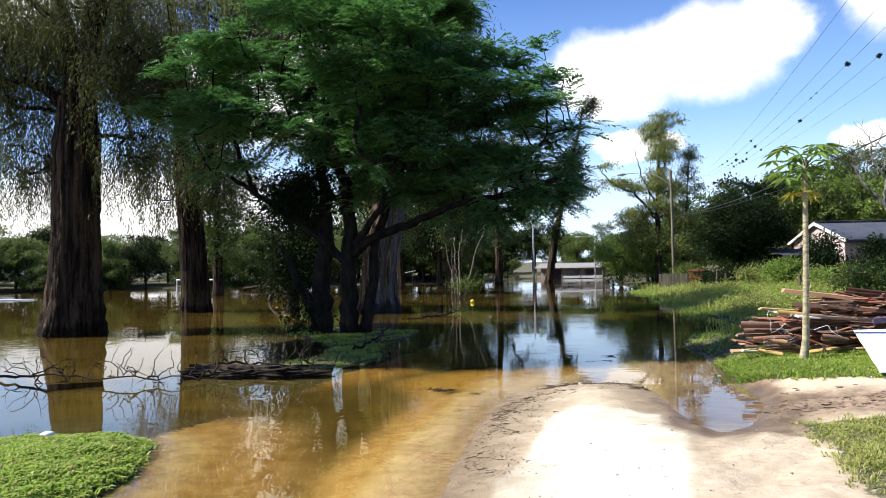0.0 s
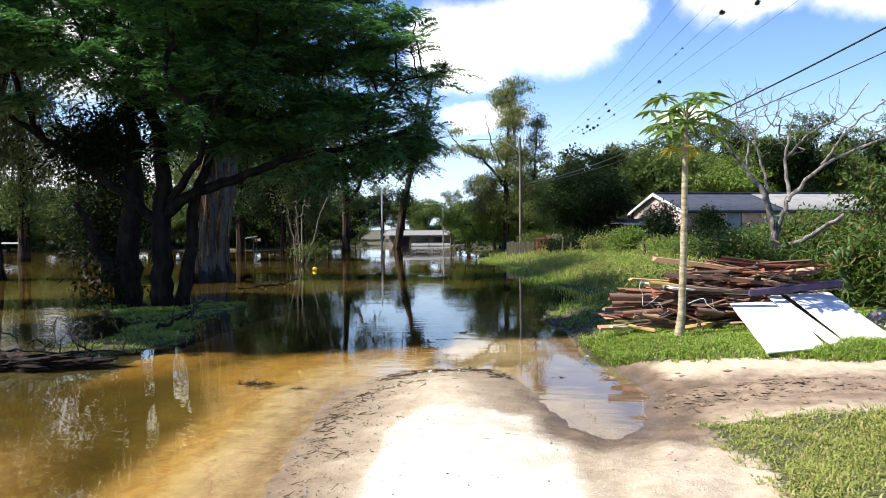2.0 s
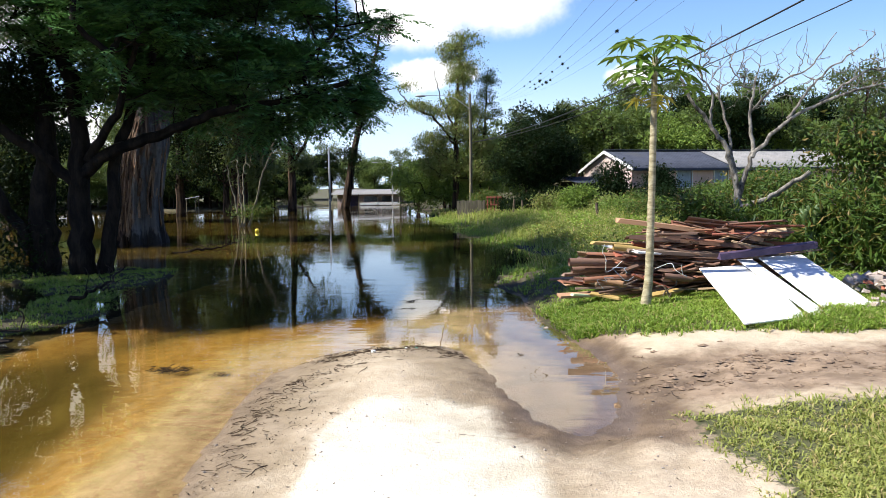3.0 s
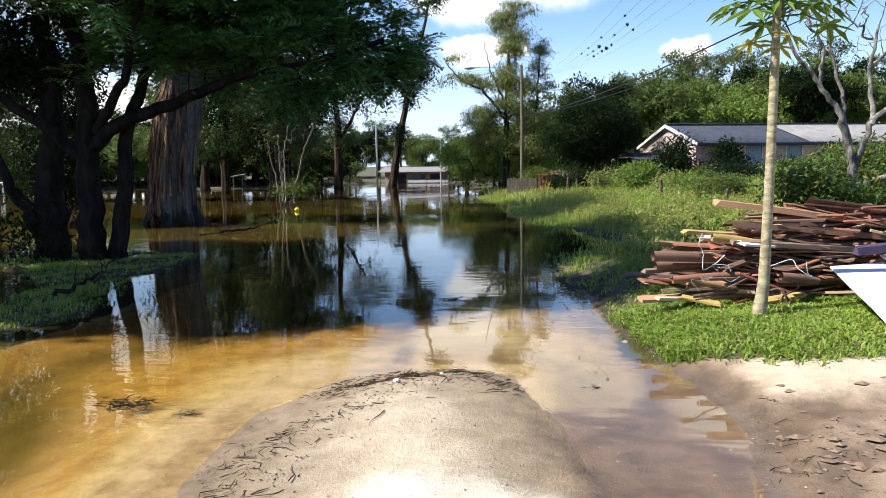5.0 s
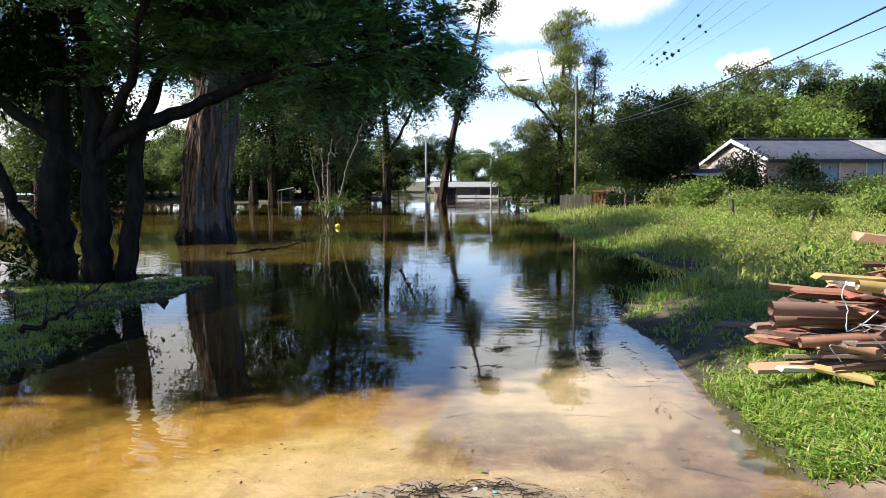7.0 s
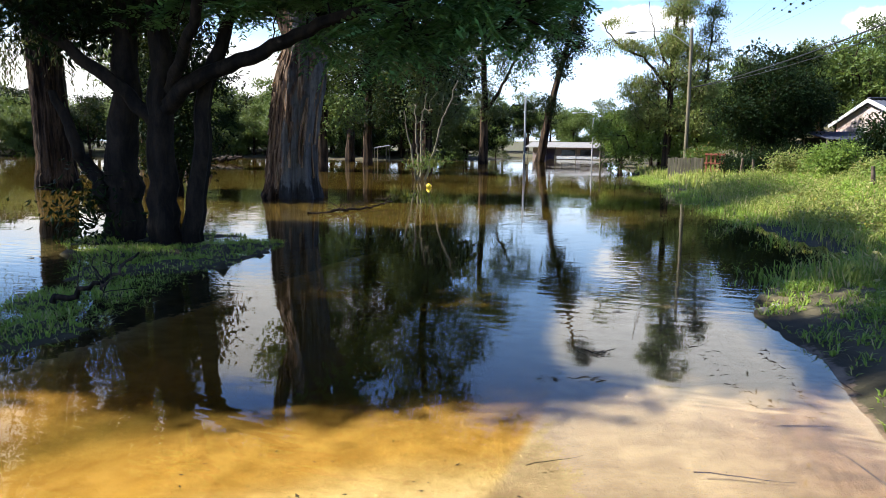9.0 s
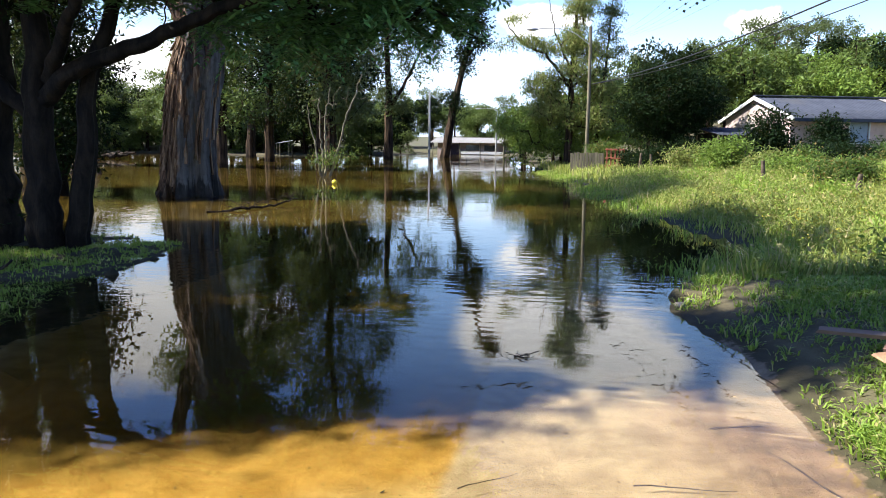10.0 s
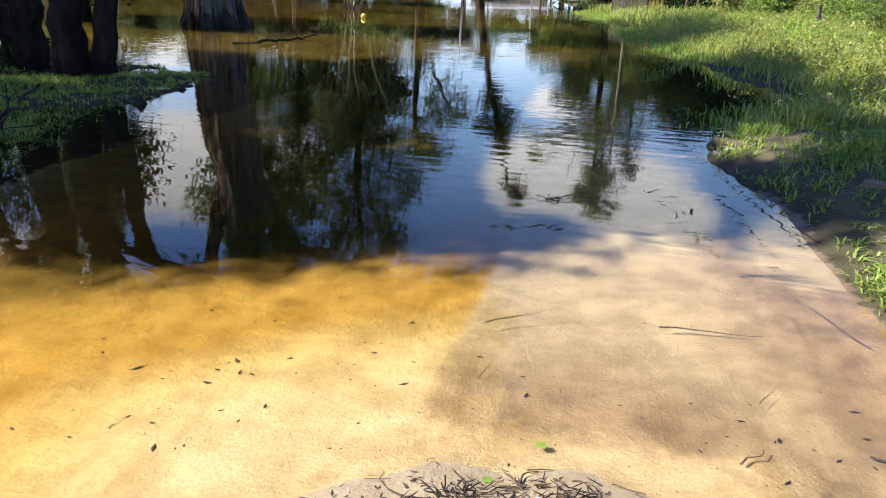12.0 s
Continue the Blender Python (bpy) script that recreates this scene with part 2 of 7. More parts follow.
def water_material():
    m, n = material("flood_water")
    pos = n.add("ShaderNodeNewGeometry").outputs["Position"]
    rip = n.noise(n.vec("MULTIPLY", pos, (0.55, 1.9, 1.0)), 4.2, 1.0, 0.4, 0.25).outputs["Fac"]
    calm = n.range(n.noise(n.vec("MULTIPLY", pos, (1.0, 0.7, 1.0)), 0.22, 2.0).outputs["Fac"], 0.40, 0.64, 0.10, 1.0)
    swell = n.noise(n.vec("MULTIPLY", pos, (0.8, 2.0, 1.0)), 0.6, 1.0).outputs["Fac"]
    h = n.math("ADD", n.math("MULTIPLY", rip, n.math("MULTIPLY", calm, 0.36)), n.math("MULTIPLY", swell, 0.22))
    p = n.add("ShaderNodeBsdfPrincipled", None, Base_Color=(0.91, 0.87, 0.67), Roughness=0.0, IOR=1.333)
    n.put(p, "Transmission_Weight", 1.0)
    b = n.add("ShaderNodeBump", None, Height=h, Strength=0.36, Distance=0.024)
    n.put(p, "Normal", b.outputs[0])
    n.put(n.out, "Surface", p.outputs[0])
    return m


MAT = {
    "ground": ground_material(),
    "water": water_material(),
    "lawn": leaf_material("lawn_blades", (0.10, 0.20, 0.022), (0.37, 0.50, 0.085), (0.50, 0.42, 0.19), through_light=0.42),
    "weed": leaf_material("meadow_weed_leaves", (0.085, 0.14, 0.026), (0.36, 0.41, 0.10), (0.42, 0.34, 0.14), through_light=0.4),
    "verge": leaf_material("dry_verge_blades", (0.16, 0.20, 0.04), (0.42, 0.44, 0.12), (0.56, 0.44, 0.20), through_light=0.4),
    "reed": leaf_material("tall_grass", (0.10, 0.17, 0.028), (0.50, 0.53, 0.13), (0.56, 0.46, 0.22), through_light=0.42),
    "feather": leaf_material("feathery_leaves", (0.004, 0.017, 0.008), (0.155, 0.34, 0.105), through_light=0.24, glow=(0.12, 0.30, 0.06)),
    "olive": leaf_material("olive_leaves", (0.016, 0.026, 0.008), (0.070, 0.082, 0.026), (0.13, 0.09, 0.045), through_light=0.2),
    "gum": leaf_material("gum_leaves", (0.035, 0.06, 0.022), (0.10, 0.13, 0.05)),
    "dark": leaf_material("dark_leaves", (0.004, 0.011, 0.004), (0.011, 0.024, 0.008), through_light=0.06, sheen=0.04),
    "vine": leaf_material("vine_leaves", (0.085, 0.125, 0.026), (0.28, 0.32, 0.085), (0.26, 0.20, 0.08)),
    "wood": leaf_material("woodland_leaves", (0.028, 0.062, 0.013), (0.125, 0.175, 0.038), through_light=0.24),
    "bright": leaf_material("bright_leaves", (0.065, 0.13, 0.018), (0.20, 0.29, 0.050), through_light=0.32),
    "shrub": leaf_material("shrub_leaves", (0.03, 0.07, 0.012), (0.10, 0.16, 0.03), (0.22, 0.16, 0.05)),
    "papaya": leaf_material("papaya_leaves", (0.045, 0.11, 0.016), (0.12, 0.21, 0.032), gloss=0.4),
    "yellow": leaf_material("yellowing_leaves", (0.36, 0.30, 0.04), (0.45, 0.38, 0.06)),
    "cactus": plain_material("cactus_skin", (0.04, 0.08, 0.022), (0.09, 0.14, 0.04), 6.0, 0.5, dirt=(0.20, 0.17, 0.08)),
    "bark": bark_material("brown_bark", (0.014, 0.009, 0.006), (0.090, 0.058, 0.036), 6.5, 0.10, 0.09, None, (0.40, 0.66)),
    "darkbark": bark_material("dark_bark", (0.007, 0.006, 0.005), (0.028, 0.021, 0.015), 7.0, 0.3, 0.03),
    "gumbark": gum_material(),
    "shreds": bark_material("bark_shreds", (0.045, 0.026, 0.016), (0.34, 0.235, 0.155), 6.0, 0.12, 0.02),
    "palebark": bark_material("pale_dead_bark", (0.07, 0.060, 0.048), (0.35, 0.32, 0.275), 11.0, 0.5, 0.012),
    "papayabark": bark_material("papaya_bark", (0.22, 0.185, 0.105), (0.45, 0.395, 0.255), 11.0, 2.2, 0.012),
    "twig": bark_material("twig_bark", (0.05, 0.036, 0.025), (0.17, 0.13, 0.095), 14.0, 0.4, 0.004),
    "wettwig": bark_material("wet_twig_bark", (0.014, 0.011, 0.008), (0.090, 0.066, 0.048), 14.0, 0.4, 0.004),
    "pole": plain_material("weathered_pole_wood", (0.10, 0.085, 0.055), (0.21, 0.18, 0.115), 7.0, 0.9, dirt=(0.09, 0.10, 0.05), stretch=(1, 1, 0.12)),
    "concrete": plain_material("grey_concrete", (0.36, 0.35, 0.33), (0.47, 0.46, 0.43), 8.0, 0.9, dirt=(0.22, 0.21, 0.19)),
    "plank": plain_material("salvaged_planks", (0.20, 0.085, 0.048), (0.34, 0.165, 0.09), 9.0, 0.85, stretch=(0.12, 1, 1), by_object=0.75),
    "white": plain_material("white_board", (0.74, 0.73, 0.71), (0.82, 0.815, 0.80), 7.0, 0.55, dirt=(0.55, 0.53, 0.48)),
    "purple": plain_material("purple_paint", (0.045, 0.028, 0.060), (0.080, 0.050, 0.10), 6.0, 0.6, dirt=(0.16, 0.12, 0.13)),
    "yellowpaint": plain_material("yellow_paint", (0.34, 0.22, 0.065), (0.45, 0.32, 0.11), 6.0, 0.7, dirt=(0.25, 0.17, 0.08)),
    "greenpaint": plain_material("pale_green_paint", (0.42, 0.47, 0.25), (0.52, 0.56, 0.34), 6.0, 0.7, dirt=(0.25, 0.22, 0.10)),
    "rubble": plain_material("rubble", (0.30, 0.22, 0.17), (0.48, 0.41, 0.35), 9.0, 0.9, dirt=(0.52, 0.50, 0.47)),
    "pink": plain_material("faded_pink_render", (0.56, 0.37, 0.33), (0.64, 0.46, 0.41), 2.0, 0.9, dirt=(0.36, 0.27, 0.22)),
    "cream": plain_material("cream_render", (0.48, 0.37, 0.335), (0.58, 0.46, 0.42), 2.0, 0.9, dirt=(0.45, 0.38, 0.30)),
    "roof": plain_material("fibre_cement_roof", (0.026, 0.031, 0.047), (0.05, 0.058, 0.08), 2.5, 0.75, dirt=(0.06, 0.06, 0.06)),
    "roofpale": plain_material("pale_roof_sheets", (0.19, 0.185, 0.178), (0.27, 0.262, 0.25), 2.5, 0.75, dirt=(0.28, 0.26, 0.23)),
    "trim": plain_material("white_trim", (0.68, 0.67, 0.64), (0.78, 0.77, 0.74), 3.0, 0.6),
    "brick": plain_material("red_brick_tone", (0.28, 0.085, 0.05), (0.38, 0.13, 0.075), 6.0, 0.9),
    "shutter": plain_material("blue_grey_shutter", (0.24, 0.29, 0.36), (0.30, 0.35, 0.42), 4.0, 0.6),
    "dim": plain_material("dark_interior", (0.012, 0.011, 0.011), (0.03, 0.028, 0.026), 3.0, 0.9),
    "cable": plain_material("black_cable", (0.012, 0.012, 0.013), (0.025, 0.025, 0.027), 8.0, 0.6),
    "steel": plain_material("galvanised_steel", (0.34, 0.35, 0.36), (0.46, 0.47, 0.48), 9.0, 0.45, 0.7),
    "goal": plain_material("white_painted_post", (0.62, 0.62, 0.60), (0.72, 0.72, 0.70), 5.0, 0.6),
    "ball": plain_material("yellow_plastic", (0.70, 0.55, 0.02), (0.78, 0.64, 0.04), 4.0, 0.4),
    "litter": plain_material("plastic_litter", (0.62, 0.64, 0.62), (0.72, 0.74, 0.72), 12.0, 0.4),
    "green_lid": plain_material("green_plastic", (0.06, 0.36, 0.28), (0.10, 0.45, 0.35), 8.0, 0.4),
    "debris": bark_material("sodden_debris", (0.05, 0.034, 0.022), (0.24, 0.17, 0.11), 16.0, 0.5, 0.006),
    "clod": plain_material("mud_clod", (0.14, 0.094, 0.06), (0.25, 0.175, 0.115), 16.0, 0.95),
    "stone": plain_material("weathered_stone", (0.20, 0.165, 0.135), (0.36, 0.31, 0.26), 14.0, 0.9),
    "glass": plain_material("dusty_window_glass", (0.02, 0.025, 0.03), (0.05, 0.055, 0.06), 3.0, 0.12),
}


# ---------------------------------------------------------------- mesh helpers
def mesh_np(name, verts, faces, mat, smooth=False):
    """A mesh from arrays: faces all with the same number of corners."""
    verts, faces = np.asarray(verts, np.float32).reshape(-1, 3), np.asarray(faces, np.int32)
    me = bpy.data.meshes.new(name)
    k = faces.shape[1]
    me.vertices.add(len(verts)), me.loops.add(faces.size), me.polygons.add(len(faces))
    me.vertices.foreach_set("co", verts.ravel())
    me.loops.foreach_set("vertex_index", faces.ravel())
    me.polygons.foreach_set("loop_start", np.arange(0, faces.size, k, dtype=np.int32))
    me.polygons.foreach_set("use_smooth", np.full(len(faces), smooth))
    me.update(calc_edges=True)
    me.materials.append(mat)
    return me


def mesh_bm(name, bm, mat, smooth=False):
    me = bpy.data.meshes.new(name)
    bm.normal_update()
    bm.to_mesh(me)
    bm.free()
    for p in me.polygons:
        p.use_smooth = smooth
    me.materials.append(mat)
    return me


def part(name, data, parent, label=""):
    ob = new(name, data)
    ob.parent = parent
    return tagged(ob, label) if label else ob


def thing(name, label, category, at=(0, 0, 0), turn=0, group="", kind=""):
    ob = new(name)
    ob.matrix_world = pose(*at, 0, 0, turn)
    return tagged(ob, label, category, group, kind)


def box_bm(bm, size, m=Matrix(), bevel=0.0):
    """Adds a box of that size about the pose m."""
    made = bmesh.ops.create_cube(bm, size=1.0, matrix=m @ Matrix.Diagonal((*size, 1)))
    if bevel:
        edges = {e for v in made["verts"] for e in v.link_edges}
        bmesh.ops.bevel(bm, geom=list(edges), offset=bevel, segments=1, affect="EDGES")
    return bm


def box(name, size, mat, m=Matrix(), bevel=0.0):
    return mesh_bm(name, box_bm(bmesh.new(), size, m, bevel), mat)


def tube_arrays(points, radii, sides=6, wobble=0.0, rng=None):
    """Verts and quads of a tapered tube along points; its frames follow the curve."""
    pts = np.asarray(points, float)
    tan = np.gradient(pts, axis=0)
    tan /= np.linalg.norm(tan, axis=1)[:, None] + 1e-9
    up = np.array((0.0, 0, 1)) if abs(tan[0][2]) < 0.9 else np.array((1.0, 0, 0))
    a = np.cross(tan[0], up)
    a /= np.linalg.norm(a)
    ang = np.linspace(0, 2 * np.pi, sides, endpoint=False)
    rings = []
    ridge = rng.normal(0, 1, sides) if wobble else 0
    for i, p in enumerate(pts):
        a = a - tan[i] * np.dot(a, tan[i])
        a /= np.linalg.norm(a) + 1e-9
        b = np.cross(tan[i], a)
        r = radii[i] * (1 + (ridge * wobble * 1.7 + rng.normal(0, wobble * 0.35, sides) if wobble else 0))
        rings.append(p + np.outer(np.cos(ang) * r, a) + np.outer(np.sin(ang) * r, b))
    n = len(pts)
    verts = np.concatenate(rings)
    i, j = np.meshgrid(np.arange(n - 1), np.arange(sides), indexing="ij")
    k = (j + 1) % sides
    quads = np.stack([i * sides + j, i * sides + k, (i + 1) * sides + k, (i + 1) * sides + j], -1).reshape(-1, 4)
    return verts, quads


def join_arrays(chunks):
    vs, fs, at = [], [], 0
    for v, f in chunks:
        vs.append(v)
        fs.append(f + at)
        at += len(v)
    return np.concatenate(vs), np.concatenate(fs)


def tube(name, points, radii, mat, sides=8, smooth=True):
    if isinstance(radii, (int, float)):
        radii = [radii] * len(points)
    v, f = tube_arrays(points, radii, sides)
    return mesh_np(name, v, f, mat, smooth)


# ---------------------------------------------------------------- trees
def bend_chain(pts, steps, rng, jitter):
    """A smooth polyline through a few points, with a little wander."""
    pts = np.asarray(pts, float)
    d = np.concatenate([[0], np.cumsum(np.linalg.norm(np.diff(pts, axis=0), axis=1))])
    t = np.linspace(0, d[-1], steps)
    out = np.stack([np.interp(t, d, pts[:, k]) for k in range(3)], 1)
    for _ in range(2):
        out[1:-1] = (out[:-2] + 2 * out[1:-1] + out[2:]) / 4
    w = rng.normal(0, jitter, out.shape)
    w[0] = w[-1] = 0
    return out + w


def skeleton_tree(trunks, tips, rng, tip_radius=0.012, rise=0.35, power=2.3, sides=6, joint=0.03):
    """trunks: (points, base radius, top radius). Each tip grows a curved limb from the nearest fit node. Returns tubes and tip ways."""
    nodes, owner_r, chains = [], [], []
    parent, load, fixed = [], [], []
    for pts, r0, r1 in trunks:
        line = bend_chain(pts, max(6, int(len(pts) * 5)), rng, joint)
        ids = []
        for i, p in enumerate(line):
            f = i / (len(line) - 1)
            nodes.append(p)
            parent.append(ids[-1] if ids else -1)
            fixed.append(r0 + (r1 - r0) * f ** 0.8)
            ids.append(len(nodes) - 1)
        chains.append(ids)
    P = np.array(nodes)
    trunk_n = len(P)
    usable = np.array([P[i][2] > 0.25 * P[:, 2].max() for i in range(trunk_n)])
    tips = np.asarray(tips, float)
    order = np.argsort([np.min(np.linalg.norm(P - t, axis=1)) for t in tips])
    P = [tuple(p) for p in P]
    arr = np.zeros((trunk_n + len(tips) * 6, 3))
    arr[:trunk_n] = P
    ok = np.zeros(len(arr), bool)
    ok[:trunk_n] = usable
    n = trunk_n
    parent += [0] * (len(arr) - trunk_n)
    ways = np.zeros((len(tips), 3))
    for ti in order:
        t = tips[ti]
        d = t - arr[:n]
        dist = np.linalg.norm(d, axis=1)
        cost = dist * (1.25 - 0.45 * d[:, 2] / (dist + 1e-6)) + (~ok[:n]) * 99
        s = int(np.argmin(cost))
        a = arr[s]
        L = dist[s]
        mid = a + (t - a) * 0.5 + np.array((0, 0, -rise * L * 0.25)) + rng.normal(0, 0.05 * L, 3)
        k = 5
        u = np.linspace(0, 1, k + 1)[1:, None]
        line = (1 - u) ** 2 * a + 2 * u * (1 - u) * mid + u ** 2 * t
        line[:-1] += rng.normal(0, 0.025 * L, (k - 1, 3))
        ids = [s]
        for q in line:
            arr[n] = q
            ok[n] = True
            parent[n] = ids[-1]
            ids.append(n)
            n += 1
        chains.append(ids)
        ways[ti] = (line[-1] - line[-2]) / (np.linalg.norm(line[-1] - line[-2]) + 1e-9)
    area = np.zeros(n)
    for ids in chains[len(trunks):]:
        area[ids[-1]] += tip_radius ** power
    for i in range(n - 1, -1, -1):
        if i >= trunk_n:
            area[parent[i]] += area[i]
    rad = area ** (1 / power)
    chunks = []
    for c, ids in enumerate(chains):
        pts = arr[ids]
        if c < len(trunks):
            r = [fixed[i] for i in ids]
            chunks.append(tube_arrays(pts, r, 18, 0.05, rng))
        else:
            r = [max(rad[i], tip_radius * 0.6) for i in ids]
            r[0] = min(r[1] * 1.25, fixed[ids[0]] * 0.8 if ids[0] < trunk_n else r[1] * 1.25)
            r[-1] *= 0.5
            chunks.append(tube_arrays(pts, r, sides if r[0] > 0.05 else 4))
    return join_arrays(chunks), ways


def fluted_trunk(rows, seed, feet=5, deep=0.16, ridges=0.035, foot_height=0.7, sides=72, steps=46):
    """A thick old trunk: rows of (x, y, z, radius); buttress feet that fade upwards, broad flutes and fine ridges."""
    r = np.random.default_rng(seed)
    rows = np.asarray(rows, float)
    t = np.linspace(0, 1, steps) ** 1.35
    z = rows[0, 2] + (rows[-1, 2] - rows[0, 2]) * t
    x, y, rad = (np.interp(z, rows[:, 2], rows[:, k]) for k in (0, 1, 3))
    a = np.linspace(0, 2 * np.pi, sides, endpoint=False)
    ph = r.uniform(0, 6.28, 8)
    foot = np.abs(np.cos(feet * 0.5 * a + ph[0] + 0.35 * np.sin(2 * a + ph[1]))) ** 0.8 - 0.6
    broad = 0.5 * np.cos(3 * a + ph[2]) + 0.35 * np.cos(5 * a + ph[3])
    v = []
    for i in range(steps):
        up = max(z[i], 0.0)
        tw = 0.12 * up
        fine = np.cos(19 * a + ph[4] + tw * 4 + 0.8 * np.sin(1.3 * up + 3 * a)) + 0.7 * np.cos(31 * a + ph[5] - tw * 5) + 0.5 * r.normal(0, 1, sides)
        q = rad[i] * (1 + deep * 2.4 * foot * np.exp(-up / foot_height) + deep * 0.55 * (broad + 0.4 * np.cos(7 * a + ph[6] + tw)) + ridges * fine)
        v.append(np.stack([x[i] + np.cos(a) * q, y[i] + np.sin(a) * q, np.full(sides, z[i])], 1))
    i, j = np.meshgrid(np.arange(steps - 1), np.arange(sides), indexing="ij")
    k = (j + 1) % sides
    return np.concatenate(v), np.stack([i * sides + j, i * sides + k, (i + 1) * sides + k, (i + 1) * sides + j], -1).reshape(-1, 4)


def in_lobes(lobes, n, rng, shell=0.55):
    """n places in a cloud of ellipsoids (x, y, z, rx, ry, rz), mostly near their skins, larger lobes holding more."""
    lobes = np.asarray(lobes, float)
    w = np.prod(lobes[:, 3:], axis=1) ** 0.72
    pick = rng.choice(len(lobes), n, p=w / w.sum())
    v = rng.normal(size=(n, 3))
    v /= np.linalg.norm(v, axis=1)[:, None]
    r = shell + (1 - shell) * rng.random(n) ** 0.6
    r[rng.random(n) < 0.22] *= 0.6
    return lobes[pick, :3] + v * lobes[pick, 3:] * r[:, None]


def clustered(lobes, groups, per, spread, seed, shell=0.72):
    """Twig ends in flattened tiers: groups of them on the skins of the lobes."""
    r = np.random.default_rng(seed)
    c = np.repeat(in_lobes(lobes, groups, r, shell), per, axis=0)
    return c + r.normal(0, 1, c.shape) * np.array((spread, spread, spread * 0.36))


def leaf_arrays(centres, way, side, length, width, fold=0.25):
    """Folded leaves: two triangles each, base to tip along way."""
    nrm = np.cross(way, side)
    nrm /= np.linalg.norm(nrm, axis=1)[:, None] + 1e-9
    L, W = np.asarray(length).reshape(-1, 1), np.asarray(width).reshape(-1, 1)
    a = centres
    tip = centres + way * L
    mid = centres + way * L * 0.45 + nrm * W * fold
    l, r = mid + side * W * 0.5, mid - side * W * 0.5
    v = np.stack([a, l, tip, r], 1).reshape(-1, 3)
    i = np.arange(len(a)) * 4
    f = np.stack([np.stack([i, i + 1, i + 2], 1), np.stack([i, i + 2, i + 3], 1)], 1).reshape(-1, 3)
    return v, f


def unit(v):
    return v / (np.linalg.norm(v, axis=1)[:, None] + 1e-9)


def clump_leaves(tips, per, spread, size, rng, droop=0.2, aspect=0.42, squash=0.7):
    n = len(tips) * per
    c = np.repeat(tips, per, axis=0)
    off = rng.normal(0, 1, (n, 3)) * spread * np.array((1, 1, squash))
    way = unit(rng.normal(0, 1, (n, 3)) + off / spread * 0.5 - np.array((0, 0, droop * 2)))
    side = unit(np.cross(way, rng.normal(0, 0.6, (n, 3)) + np.array((0, 0, 1.0))))
    s = size * rng.uniform(0.6, 1.35, n)
    return leaf_arrays(c + off, way, side, s, s * aspect)


def hanging_leaves(tips, strands, drop, per, size, rng, sway=0.12):
    """Weeping foliage: leaves strung along hanging twigs."""
    n = len(tips) * strands
    top = np.repeat(tips, strands, axis=0) + rng.normal(0, 0.28, (n, 3))
    ln = drop * rng.uniform(0.4, 1.3, n)
    drift = rng.normal(0, sway, (n, 2))
    u = np.tile(np.linspace(0, 1, per), n)
    k = np.repeat(np.arange(n), per)
    p = top[k].copy()
    p[:, :2] += drift[k] * u[:, None] * ln[k][:, None] + rng.normal(0, 0.03, (len(k), 2))
    p[:, 2] -= u * ln[k]
    way = unit(rng.normal(0, 0.45, (len(k), 3)) - np.array((0, 0, 1.0)))
    side = unit(np.cross(way, rng.normal(0, 1, (len(k), 3))))
    s = size * rng.uniform(0.7, 1.3, len(k))
    return leaf_arrays(p, way, side, s, s * 0.22)


def feather_fronds(tips, ways, per, length, rng, pairs=8):
    """Pinnate fronds in flat, slightly drooping tiers round each twig's end."""
    n = len(tips) * per
    c = np.repeat(tips, per, axis=0) + rng.normal(0, 0.16, (n, 3)) * np.array((1, 1, 0.5))
    ang = rng.uniform(0, 2 * np.pi, n)
    w = np.stack([np.cos(ang), np.sin(ang), rng.normal(0.02, 0.2, n)], 1) + np.repeat(ways, per, axis=0) * 0.7
    w = unit(w)
    side = unit(np.cross(w, np.array((0, 0, 1.0)) + rng.normal(0, 0.25, (n, 3))))
    L = length * rng.uniform(0.65, 1.3, n)
    chunks = []
    u = np.repeat(np.linspace(0.12, 1.0, pairs), 2)
    sgn = np.tile([1.0, -1.0], pairs)
    k = np.repeat(np.arange(n), 2 * pairs)
    uu, ss = np.tile(u, n), np.tile(sgn, n)
    p = c[k] + w[k] * (uu * L[k])[:, None] - np.array((0, 0, 1.0)) * (uu ** 2 * L[k] * 0.35)[:, None]
    lw = unit(side[k] * ss[:, None] + w[k] * 0.55 - np.array((0, 0, 0.22)) + rng.normal(0, 0.12, (len(k), 3)))
    ls = unit(np.cross(lw, np.array((0, 0, 1.0)) + rng.normal(0, 0.2, (len(k), 3))))
    size = L[k] * (0.33 - 0.2 * np.abs(uu - 0.4))
    return leaf_arrays(p, lw, ls, size, size * 0.42, 0.1)


def tree(name, label, category, trunks, tips, seed, bark, leaves, leafer, group="", tip_radius=0.012, rise=0.35, joint=0.03, at=None, extra=()):
    """A tree: trunk with its limbs, and a crown of single leaves."""
    rng = np.random.default_rng(seed)
    base = np.array(trunks[0][0][0], float) if at is None else np.asarray(at, float)
    trunks = [(np.asarray(p, float) - base, a, b) for p, a, b in trunks]
    tips = np.asarray(tips, float) - base
    ob = thing(name, label, category, tuple(base), 0, group)
    (v, f), ways = skeleton_tree(trunks, tips, rng, tip_radius, rise, joint=joint)
    chunks = [(v, f)] + [(np.asarray(a) - base, b) for a, b in extra]
    v, f = join_arrays(chunks)
    part("trunk", mesh_np("trunk", v, f, bark, True), ob)
    if leafer:
        v, f = leafer(tips, ways, rng)
        part("crown", mesh_np("crown", v, f, leaves), ob)
    return ob


